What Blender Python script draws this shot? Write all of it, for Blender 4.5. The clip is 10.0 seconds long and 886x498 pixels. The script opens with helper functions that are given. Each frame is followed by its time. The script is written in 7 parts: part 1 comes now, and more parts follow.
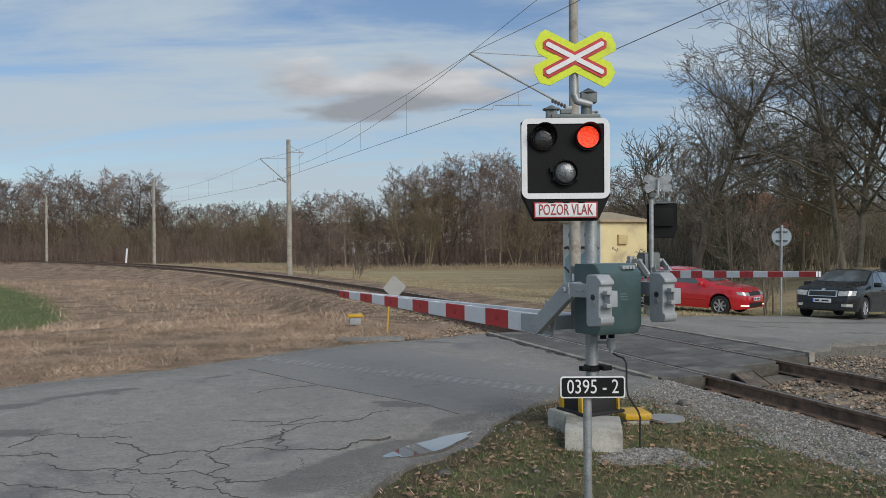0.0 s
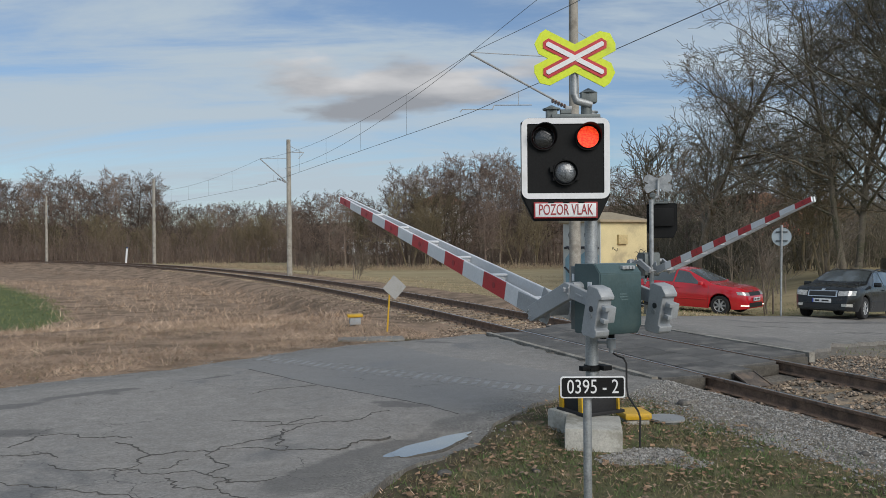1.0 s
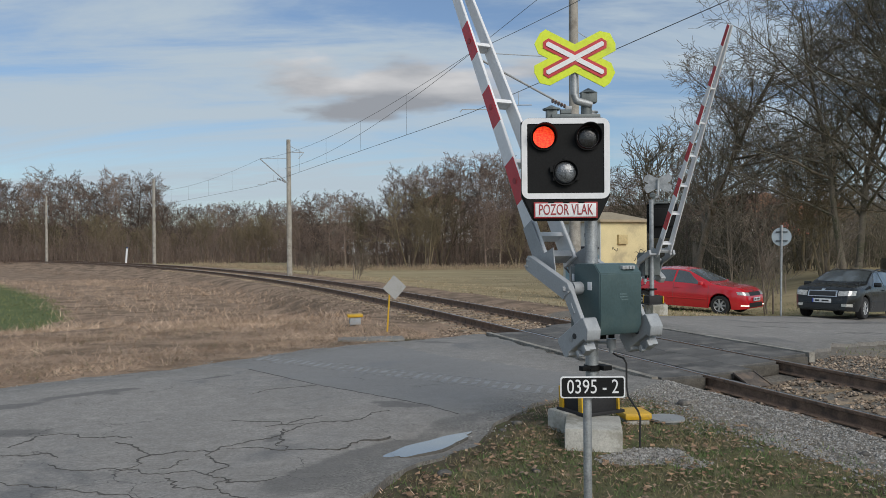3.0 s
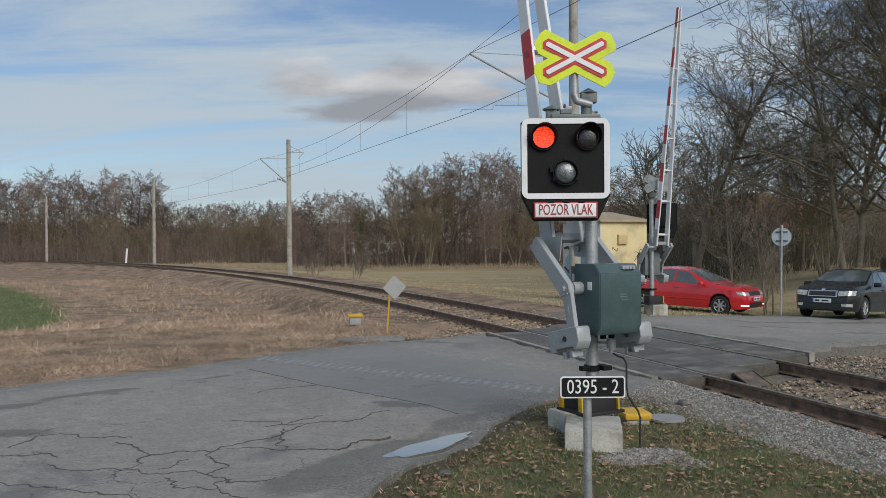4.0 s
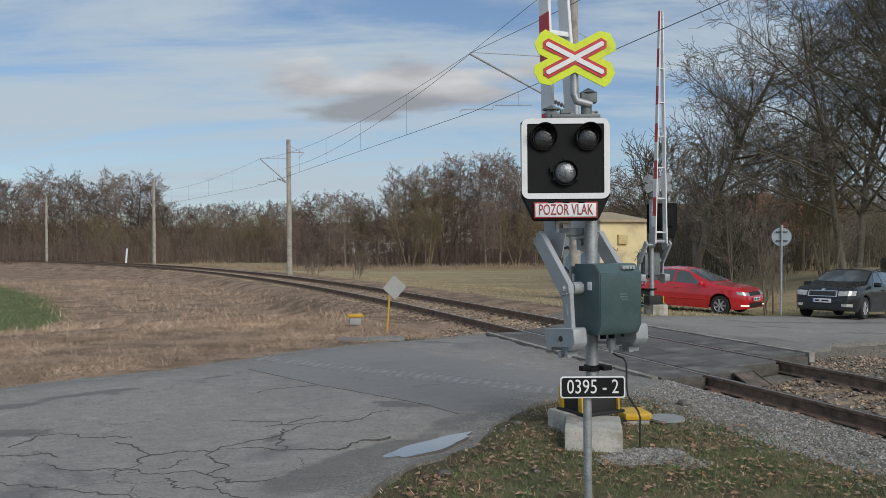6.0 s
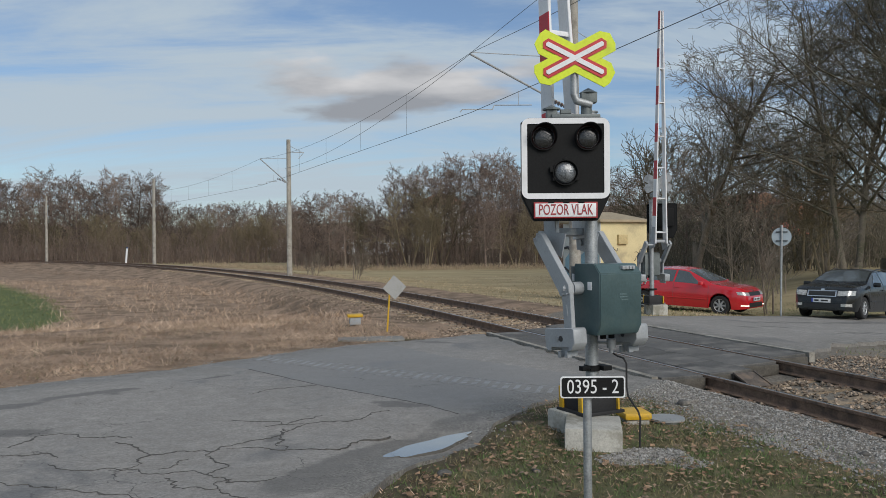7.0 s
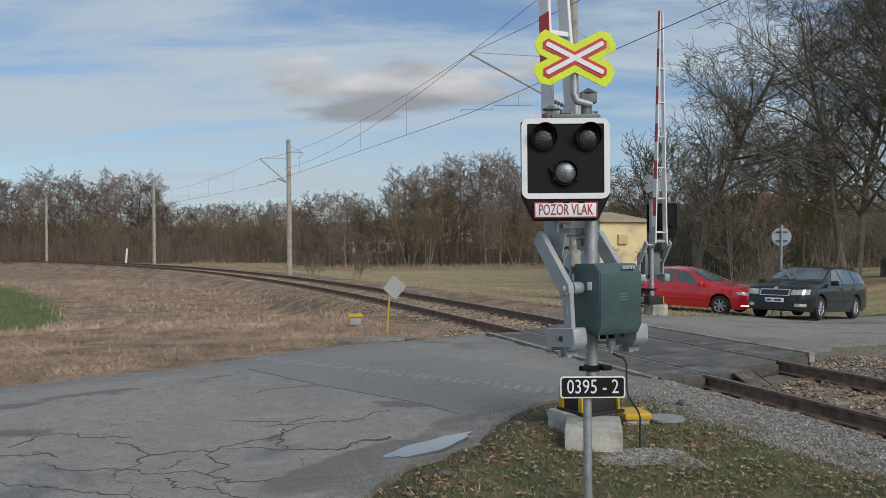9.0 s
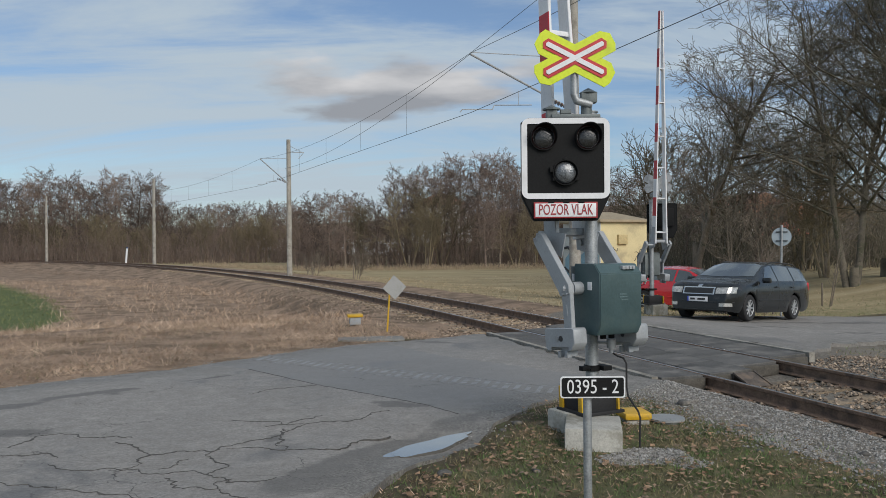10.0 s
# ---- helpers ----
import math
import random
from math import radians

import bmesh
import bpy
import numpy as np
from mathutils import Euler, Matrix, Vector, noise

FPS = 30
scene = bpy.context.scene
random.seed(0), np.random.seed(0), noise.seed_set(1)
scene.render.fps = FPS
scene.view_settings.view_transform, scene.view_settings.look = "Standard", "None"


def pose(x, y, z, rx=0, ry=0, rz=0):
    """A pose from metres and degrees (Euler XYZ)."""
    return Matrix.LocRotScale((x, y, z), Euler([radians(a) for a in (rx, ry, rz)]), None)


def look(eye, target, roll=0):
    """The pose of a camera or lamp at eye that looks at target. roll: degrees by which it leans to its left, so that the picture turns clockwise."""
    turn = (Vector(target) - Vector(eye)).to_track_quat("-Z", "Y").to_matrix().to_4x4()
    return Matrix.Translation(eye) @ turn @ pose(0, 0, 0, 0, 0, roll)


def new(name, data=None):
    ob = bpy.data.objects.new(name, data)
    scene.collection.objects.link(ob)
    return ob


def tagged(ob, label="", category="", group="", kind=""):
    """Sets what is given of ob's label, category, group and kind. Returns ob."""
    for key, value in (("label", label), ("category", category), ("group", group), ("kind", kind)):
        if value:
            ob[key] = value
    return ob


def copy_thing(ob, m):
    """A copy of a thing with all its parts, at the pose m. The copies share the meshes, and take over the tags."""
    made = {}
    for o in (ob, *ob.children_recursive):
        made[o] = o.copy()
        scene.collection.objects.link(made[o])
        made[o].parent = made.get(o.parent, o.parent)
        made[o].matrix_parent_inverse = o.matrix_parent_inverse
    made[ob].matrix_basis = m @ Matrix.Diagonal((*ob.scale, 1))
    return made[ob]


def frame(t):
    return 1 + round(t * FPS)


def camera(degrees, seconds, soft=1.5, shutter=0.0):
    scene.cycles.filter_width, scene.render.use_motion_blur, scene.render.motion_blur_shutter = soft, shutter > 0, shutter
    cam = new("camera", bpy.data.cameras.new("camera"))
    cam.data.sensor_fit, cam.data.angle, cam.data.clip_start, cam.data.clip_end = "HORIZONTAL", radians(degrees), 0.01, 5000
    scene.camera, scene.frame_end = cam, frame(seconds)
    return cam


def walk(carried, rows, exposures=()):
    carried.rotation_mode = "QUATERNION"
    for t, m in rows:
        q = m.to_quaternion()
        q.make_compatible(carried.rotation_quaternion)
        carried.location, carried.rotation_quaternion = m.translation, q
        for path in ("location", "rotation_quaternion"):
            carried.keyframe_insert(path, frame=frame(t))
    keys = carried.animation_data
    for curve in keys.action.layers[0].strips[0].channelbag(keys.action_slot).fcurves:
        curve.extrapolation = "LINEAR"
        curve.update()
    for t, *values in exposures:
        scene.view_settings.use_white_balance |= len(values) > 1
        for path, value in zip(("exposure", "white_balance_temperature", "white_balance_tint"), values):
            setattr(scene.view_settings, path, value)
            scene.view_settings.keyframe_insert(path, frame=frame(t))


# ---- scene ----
cam = camera(56.3, 10.0, soft=0.72)
EYE = (0.0, 0.0, 1.8)
CAM_POSE = look(EYE, (0.0, 100.0, 1.12), roll=-0.47)
walk(cam, [(0.0, CAM_POSE), (10.0, CAM_POSE)])

# ---- daylight: bright broken cloud, weak wide sun from behind the camera's right shoulder ----
SUN_ELEV, SUN_AZ = radians(34), radians(150)


def make_world():
    w = bpy.data.worlds.new("sky")
    scene.world = w
    w.use_nodes = True
    nt = w.node_tree
    nt.nodes.clear()
    N, L = nt.nodes.new, nt.links.new
    out = N("ShaderNodeOutputWorld")
    bg = N("ShaderNodeBackground")
    sky = N("ShaderNodeTexSky")
    sky.sky_type = "NISHITA"
    sky.sun_disc = False
    sky.sun_elevation, sky.sun_rotation = SUN_ELEV, SUN_AZ
    sky.air_density, sky.dust_density, sky.ozone_density = 1.0, 0.6, 1.5
    gain = N("ShaderNodeMix")
    gain.data_type, gain.blend_type = "RGBA", "MULTIPLY"
    gain.inputs[0].default_value = 1.0
    gain.inputs[7].default_value = (0.074, 0.084, 0.097, 1)
    L(sky.outputs[0], gain.inputs[6])
    tc = N("ShaderNodeTexCoord")
    # project the direction on a flat cloud layer
    sep = N("ShaderNodeSeparateXYZ")
    L(tc.outputs["Generated"], sep.inputs[0])
    mx = N("ShaderNodeMath")
    mx.operation = "ADD"
    mx.inputs[1].default_value = 0.22
    L(sep.outputs[2], mx.inputs[0])
    mm = N("ShaderNodeMath")
    mm.operation = "MAXIMUM"
    mm.inputs[1].default_value = 0.05
    L(mx.outputs[0], mm.inputs[0])
    dx, dy = N("ShaderNodeMath"), N("ShaderNodeMath")
    dx.operation = dy.operation = "DIVIDE"
    L(sep.outputs[0], dx.inputs[0]), L(mm.outputs[0], dx.inputs[1])
    L(sep.outputs[1], dy.inputs[0]), L(mm.outputs[0], dy.inputs[1])
    comb = N("ShaderNodeCombineXYZ")
    L(dx.outputs[0], comb.inputs[0]), L(dy.outputs[0], comb.inputs[1])
    # thin streaked veil
    mp = N("ShaderNodeMapping")
    mp.inputs["Scale"].default_value = (0.55, 1.9, 1.0)
    mp.inputs["Rotation"].default_value = (0, 0, radians(12))
    mp.inputs["Location"].default_value = (0.4, 3.1, 0)
    L(comb.outputs[0], mp.inputs[0])
    n1 = N("ShaderNodeTexNoise")
    n1.inputs["Scale"].default_value, n1.inputs["Detail"].default_value = 1.3, 7
    n1.inputs["Roughness"].default_value = 0.62
    n1.inputs["Distortion"].default_value = 0.5
    L(mp.outputs[0], n1.inputs[0])
    r1 = N("ShaderNodeMapRange")
    r1.interpolation_type = "SMOOTHSTEP"
    r1.inputs[1].default_value, r1.inputs[2].default_value = 0.35, 0.62
    r1.inputs[3].default_value, r1.inputs[4].default_value = 0.10, 0.95
    L(n1.outputs[0], r1.inputs[0])
    veil = N("ShaderNodeMix")
    veil.data_type = "RGBA"
    L(r1.outputs[0], veil.inputs[0])
    L(gain.outputs[2], veil.inputs[6])
    veil.inputs[7].default_value = (0.465, 0.550, 0.622, 1)
    # heaped cloud with grey undersides
    mp2 = N("ShaderNodeMapping")
    mp2.inputs["Scale"].default_value = (1.0, 1.5, 1.0)
    mp2.inputs["Location"].default_value = CLOUD_SHIFT
    L(comb.outputs[0], mp2.inputs[0])
    n2 = N("ShaderNodeTexNoise")
    n2.inputs["Scale"].default_value, n2.inputs["Detail"].default_value = 1.7, 8
    n2.inputs["Roughness"].default_value = 0.5
    L(mp2.outputs[0], n2.inputs[0])
    r2 = N("ShaderNodeMapRange")
    r2.interpolation_type = "SMOOTHSTEP"
    r2.inputs[1].default_value, r2.inputs[2].default_value = 0.60, 0.74
    # one broad bank of cloud low over the line
    bank = None
    for axis, mid, half in ((0, -0.065, 0.19), (2, 0.205, 0.050)):
        q = N("ShaderNodeMath")
        q.operation = "DIVIDE"
        my = N("ShaderNodeMath")
        my.operation = "MAXIMUM"
        my.inputs[1].default_value = 0.05
        L(sep.outputs[1], my.inputs[0])
        L(sep.outputs[axis], q.inputs[0]), L(my.outputs[0], q.inputs[1])
        s1 = N("ShaderNodeMath")
        s1.operation = "SUBTRACT"
        s1.inputs[1].default_value = mid
        L(q.outputs[0], s1.inputs[0])
        s2 = N("ShaderNodeMath")
        s2.operation = "DIVIDE"
        s2.inputs[1].default_value = half
        L(s1.outputs[0], s2.inputs[0])
        s3 = N("ShaderNodeMath")
        s3.operation = "POWER"
        s3.inputs[1].default_value = 2
        L(s2.outputs[0], s3.inputs[0])
        if bank is None:
            bank = s3.outputs[0]
        else:
            s4 = N("ShaderNodeMath")
            s4.operation = "ADD"
            L(bank, s4.inputs[0]), L(s3.outputs[0], s4.inputs[1])
            bank = s4.outputs[0]
    fall = N("ShaderNodeMapRange")
    fall.inputs[1].default_value, fall.inputs[2].default_value = 0.0, 1.6
    fall.inputs[3].default_value, fall.inputs[4].default_value = 0.30, -0.04
    L(bank, fall.inputs[0])
    tot = N("ShaderNodeMath")
    tot.operation = "ADD"
    L(n2.outputs[0], tot.inputs[0]), L(fall.outputs[0], tot.inputs[1])
    L(tot.outputs[0], r2.inputs[0])
    n3 = N("ShaderNodeTexNoise")
    n3.inputs["Scale"].default_value, n3.inputs["Detail"].default_value = 2.6, 6
    L(mp2.outputs[0], n3.inputs[0])
    ramp = N("ShaderNodeValToRGB")
    ramp.color_ramp.elements[0].position, ramp.color_ramp.elements[0].color = 0.30, (0.31, 0.33, 0.365, 1)
    ramp.color_ramp.elements[1].position, ramp.color_ramp.elements[1].color = 0.66, (0.66, 0.66, 0.67, 1)
    # lit tops, grey flat undersides
    lift = N("ShaderNodeMapRange")
    lift.inputs[1].default_value, lift.inputs[2].default_value = 0.15, 0.24
    lift.inputs[3].default_value, lift.inputs[4].default_value = -0.26, 0.20
    L(sep.outputs[2], lift.inputs[0])
    shade = N("ShaderNodeMath")
    shade.operation = "ADD"
    L(n3.outputs[0], shade.inputs[0]), L(lift.outputs[0], shade.inputs[1])
    L(shade.outputs[0], ramp.inputs[0])
    heap = N("ShaderNodeMix")
    heap.data_type = "RGBA"
    L(r2.outputs[0], heap.inputs[0])
    L(veil.outputs[2], heap.inputs[6])
    L(ramp.outputs[0], heap.inputs[7])
    L(heap.outputs[2], bg.inputs[0])
    bg.inputs[1].default_value = SKY_GAIN
    L(bg.outputs[0], out.inputs[0])


CLOUD_SHIFT = (0.0, 0.0, 0.0)
SKY_GAIN = 1.0
make_world()
sun_data = bpy.data.lights.new("sun", "SUN")
sun_data.energy, sun_data.angle, sun_data.color = 2.5, radians(40), (1.0, 0.93, 0.84)
sun = new("sun", sun_data)
sun.matrix_world = look((0, 0, 0), (-math.sin(SUN_AZ) * math.cos(SUN_ELEV), -math.cos(SUN_AZ) * math.cos(SUN_ELEV), -math.sin(SUN_ELEV)))
scene.view_settings.exposure = 0.0


# ---- materials ----
def mat(name, base, rough=0.6, metal=0.0, spread=0.15, scale=8.0, fine=60.0, bump=0.0, dirt=None, dirt_amount=0.0,
        dirt_scale=2.0, rand=0.0, coat=0.0, spec=0.5, bump_scale=None, alpha=1.0):
    m = bpy.data.materials.new(name)
    m.use_nodes = True
    nt = m.node_tree
    N, L = nt.nodes.new, nt.links.new
    b = nt.nodes["Principled BSDF"]
    b.inputs["Metallic"].default_value = metal
    b.inputs["Specular IOR Level"].default_value = spec
    b.inputs["Coat Weight"].default_value = coat
    b.inputs["Coat Roughness"].default_value = 0.05
    tc = N("ShaderNodeTexCoord")
    n1, n2 = N("ShaderNodeTexNoise"), N("ShaderNodeTexNoise")
    n1.inputs["Scale"].default_value, n1.inputs["Detail"].default_value = scale, 5
    n2.inputs["Scale"].default_value, n2.inputs["Detail"].default_value = fine, 4
    L(tc.outputs["Object"], n1.inputs[0]), L(tc.outputs["Object"], n2.inputs[0])
    ad = N("ShaderNodeMath")
    ad.operation = "ADD"
    L(n1.outputs[0], ad.inputs[0]), L(n2.outputs[0], ad.inputs[1])
    val = ad.outputs[0]
    if rand:
        oi = N("ShaderNodeObjectInfo")
        mu = N("ShaderNodeMath")
        mu.operation = "MULTIPLY_ADD"
        mu.inputs[1].default_value, mu.inputs[2].default_value = rand * 2, -rand
        L(oi.outputs["Random"], mu.inputs[0])
        a2 = N("ShaderNodeMath")
        a2.operation = "ADD"
        L(val, a2.inputs[0]), L(mu.outputs[0], a2.inputs[1])
        val = a2.outputs[0]
    mr = N("ShaderNodeMapRange")
    mr.inputs[1].default_value, mr.inputs[2].default_value = 0.65, 1.35
    mr.inputs[3].default_value, mr.inputs[4].default_value = 1 - spread * 1.6, 1 + spread * 1.6
    mr.clamp = False
    L(val, mr.inputs[0])
    mul = N("ShaderNodeMix")
    mul.data_type, mul.blend_type = "RGBA", "MULTIPLY"
    mul.inputs[0].default_value = 1.0
    mul.inputs[6].default_value = (*base, 1)
    L(mr.outputs[0], mul.inputs[7])
    col = mul.outputs[2]
    if dirt:
        n3 = N("ShaderNodeTexNoise")
        n3.inputs["Scale"].default_value, n3.inputs["Detail"].default_value = dirt_scale, 8
        n3.inputs["Roughness"].default_value = 0.62
        L(tc.outputs["Object"], n3.inputs[0])
        dr = N("ShaderNodeMapRange")
        dr.interpolation_type = "SMOOTHSTEP"
        dr.inputs[1].default_value, dr.inputs[2].default_value = 0.60 - dirt_amount * 0.3, 0.78 - dirt_amount * 0.3
        L(n3.outputs[0], dr.inputs[0])
        dm = N("ShaderNodeMix")
        dm.data_type = "RGBA"
        L(dr.outputs[0], dm.inputs[0])
        L(col, dm.inputs[6])
        dm.inputs[7].default_value = (*dirt, 1)
        col = dm.outputs[2]
    L(col, b.inputs["Base Color"])
    rr = N("ShaderNodeMapRange")
    rr.inputs[3].default_value, rr.inputs[4].default_value = max(0.02, rough - 0.1), min(1, rough + 0.1)
    L(n1.outputs[0], rr.inputs[0])
    L(rr.outputs[0], b.inputs["Roughness"])
    if bump:
        bp = N("ShaderNodeBump")
        bp.inputs["Strength"].default_value = bump
        bp.inputs["Distance"].default_value = 0.02
        L(n2.outputs[0], bp.inputs["Height"])
        L(bp.outputs[0], b.inputs["Normal"])
    return m


def glow(name, color, strength):
    m = bpy.data.materials.new(name)
    m.use_nodes = True
    b = m.node_tree.nodes["Principled BSDF"]
    b.inputs["Base Color"].default_value = (*color, 1)
    b.inputs["Emission Color"].default_value = (*color, 1)
    b.inputs["Emission Strength"].default_value = strength
    return m


def glass(name, color, rough=0.03):
    m = bpy.data.materials.new(name)
    m.use_nodes = True
    b = m.node_tree.nodes["Principled BSDF"]
    b.inputs["Base Color"].default_value = (*color, 1)
    b.inputs["Roughness"].default_value = rough
    b.inputs["Transmission Weight"].default_value = 0.9
    b.inputs["IOR"].default_value = 1.45
    return m


GALV = mat("galvanised steel", (0.36, 0.38, 0.39), 0.5, 0.55, 0.2, 9, 70, 0.05, (0.26, 0.27, 0.27), 0.3, 6)
GREYPAINT = mat("grey painted steel", (0.335, 0.355, 0.37), 0.5, 0.1, 0.08, 5, 60, 0.03, (0.25, 0.26, 0.265), 0.08, 5)
GREENBOX = mat("dark green painted casing", (0.060, 0.100, 0.106), 0.38, 0.0, 0.10, 4, 50, 0.03, (0.08, 0.12, 0.12), 0.3, 3)
BLACK = mat("matt black plastic", (0.010, 0.0105, 0.011), 0.7, 0.0, 0.2, 8, 60, 0.02, spec=0.2)
PLUG = mat("dark steel plug", (0.06, 0.065, 0.07), 0.4, 0.6, 0.2, 8, 60)
TERMINAL = mat("dark grey green casting", (0.135, 0.155, 0.155), 0.55, 0.2, 0.15, 8, 60, 0.05)
RUBBER = mat("black rubber", (0.018, 0.018, 0.019), 0.75, 0.0, 0.25, 10, 80, 0.05)
WHITE = mat("white retroreflective sheet", (0.73, 0.74, 0.75), 0.45, 0.0, 0.05, 4, 40, 0.0, (0.60, 0.60, 0.58), 0.1, 5)
RED = mat("red retroreflective sheet", (0.50, 0.022, 0.03), 0.4, 0.0, 0.12, 5, 60, 0.0, (0.35, 0.04, 0.04), 0.2, 6)
DEEPRED = mat("dull red print", (0.32, 0.03, 0.035), 0.5, 0.0, 0.1, 5, 60)
YELLOW = mat("yellow green fluorescent sheet", (0.62, 0.74, 0.015), 0.4, 0.0, 0.06, 4, 40, 0.0, (0.5, 0.58, 0.03), 0.2, 5)
AMBER = mat("ochre yellow paint", (0.60, 0.36, 0.02), 0.5, 0.0, 0.12, 6, 50, 0.02, (0.3, 0.2, 0.05), 0.3, 6)
CONCRETE = mat("weathered concrete", (0.42, 0.41, 0.37), 0.9, 0.0, 0.18, 5, 60, 0.25, (0.24, 0.23, 0.19), 0.4, 3)
MASTCON = mat("spun concrete mast", (0.34, 0.32, 0.28), 0.9, 0.0, 0.2, 3, 40, 0.15, (0.22, 0.20, 0.17), 0.4, 2)
LENSDARK = mat("dark signal lens", (0.02, 0.02, 0.021), 0.12, 0.0, 0.3, 25, 120, 0.2, coat=0.6)
LENSCLEAR = mat("clear ribbed lens", (0.13, 0.14, 0.15), 0.12, 0.3, 0.45, 20, 90, 0.3, coat=0.8)


def led_field():
    """Rows of lit red diodes, orange where they are brightest."""
    m = glow("lit red diode field", (1.0, 0.03, 0.012), 1.0)
    nt = m.node_tree
    b = nt.nodes["Principled BSDF"]
    tc = nt.nodes.new("ShaderNodeTexCoord")
    v = nt.nodes.new("ShaderNodeTexNoise")
    mp = nt.nodes.new("ShaderNodeMapping")
    mp.inputs["Scale"].default_value = (45, 1, 75)
    v.inputs["Scale"].default_value, v.inputs["Detail"].default_value = 1.0, 2
    nt.links.new(tc.outputs["Object"], mp.inputs[0])
    nt.links.new(mp.outputs[0], v.inputs[0])
    r = nt.nodes.new("ShaderNodeValToRGB")
    r.color_ramp.elements[0].position, r.color_ramp.elements[0].color = 0.40, (0.55, 0.006, 0.004, 1)
    r.color_ramp.elements[1].position, r.color_ramp.elements[1].color = 0.58, (1.0, 0.095, 0.02, 1)
    nt.links.new(v.outputs[0], r.inputs[0])
    nt.links.new(r.outputs[0], b.inputs["Emission Color"])
    return m


LEDRED = led_field()
RAILTOP = mat("polished rail head", (0.40, 0.39, 0.38), 0.28, 0.9, 0.1, 6, 60, 0.02)
RAILRUST = mat("rusted rail web", (0.185, 0.122, 0.085), 0.85, 0.0, 0.3, 8, 60, 0.2, (0.09, 0.065, 0.05), 0.35, 5)
SLEEPER = mat("old wooden sleeper", (0.30, 0.23, 0.155), 0.9, 0.0, 0.3, 6, 50, 0.3, (0.10, 0.085, 0.07), 0.4, 4, rand=0.25)
PANEL = mat("rubber crossing panel", (0.108, 0.105, 0.099), 0.8, 0.0, 0.28, 3, 55, 0.3, (0.19, 0.18, 0.165), 0.35, 1.6, rand=0.12, spec=0.3)
BARK = mat("brown grey bark", (0.20, 0.165, 0.128), 0.95, 0.0, 0.3, 3, 30, 0.3, (0.075, 0.08, 0.05), 0.3, 1.5)
BARKRED = mat("reddish alder twigs", (0.172, 0.128, 0.103), 0.95, 0.0, 0.3, 2, 20, 0.0, rand=0.3)
BARKTAN = mat("tan willow twigs", (0.175, 0.142, 0.088), 0.95, 0.0, 0.3, 2, 20, 0.0, rand=0.25)
REED = mat("bleached reed", (0.40, 0.31, 0.21), 0.95, 0.0, 0.3, 2, 20, 0.0)
BARKDARK = mat("dark oak bark", (0.15, 0.130, 0.098), 0.95, 0.0, 0.35, 3, 30, 0.3, (0.07, 0.075, 0.04), 0.4, 1.5)


# ---- mesh helpers ----
def link_mesh(name, bm, material, smooth_angle=35):
    me = bpy.data.meshes.new(name)
    bm.to_mesh(me)
    bm.free()
    mats = material if isinstance(material, (list, tuple)) else [material]
    for m in mats:
        me.materials.append(m)
    if smooth_angle:
        me.shade_smooth()
        me.set_sharp_from_angle(angle=radians(smooth_angle))
    return new(name, me)


def part(name, bm, material, parent, label=""):
    ob = link_mesh(name, bm, material)
    ob.parent = parent
    if label:
        tagged(ob, label)
    return ob


def empty(name, m=None):
    ob = new(name)
    ob.empty_display_size = 0.2
    if m is not None:
        ob.matrix_world = m
    return ob


def bx(bm, c, s, bev=0.0, m=None, seg=2):
    """A box with centre c and size s, its edges rounded by bev, then moved by m."""
    g = bmesh.ops.create_cube(bm, size=1.0, matrix=Matrix.Translation(c) @ Matrix.Diagonal((*s, 1)))
    vs = g["verts"]
    if bev:
        es = list({e for v in vs for e in v.link_edges})
        r = bmesh.ops.bevel(bm, geom=es, offset=bev, segments=seg, profile=0.6, affect="EDGES")
        vs = list({v for f in r["faces"] for v in f.verts} | {v for v in vs if v.is_valid})
    if m is not None:
        bmesh.ops.transform(bm, matrix=m, verts=vs)
    return vs


def rod(bm, a, b, r0, r1=None, n=12, cap=True):
    """A round bar from a to b."""
    a, b = Vector(a), Vector(b)
    d = b - a
    m = Matrix.Translation((a + b) / 2) @ d.to_track_quat("Z", "Y").to_matrix().to_4x4()
    return bmesh.ops.create_cone(bm, cap_ends=cap, segments=n, radius1=r0, radius2=r0 if r1 is None else r1,
                                 depth=d.length, matrix=m)["verts"]


def pipe(bm, pts, r, n=8):
    for a, b in zip(pts[:-1], pts[1:]):
        rod(bm, a, b, r, n=n)
    for p in pts[1:-1]:
        bmesh.ops.create_uvsphere(bm, u_segments=n, v_segments=6, radius=r, matrix=Matrix.Translation(p))


def prism(bm, outline, depth, m=None):
    """A flat plate with the given outline in x, z, of the given depth along y (centred)."""
    lo = [bm.verts.new((x, -depth / 2, z)) for x, z in outline]
    hi = [bm.verts.new((x, depth / 2, z)) for x, z in outline]
    n = len(outline)
    bm.faces.new(lo), bm.faces.new(hi[::-1])
    for i in range(n):
        j = (i + 1) % n
        bm.faces.new((lo[j], lo[i], hi[i], hi[j]))
    if m is not None:
        bmesh.ops.transform(bm, matrix=m, verts=lo + hi)
    bmesh.ops.recalc_face_normals(bm, faces=list({f for v in lo + hi for f in v.link_faces}))
    return lo + hi


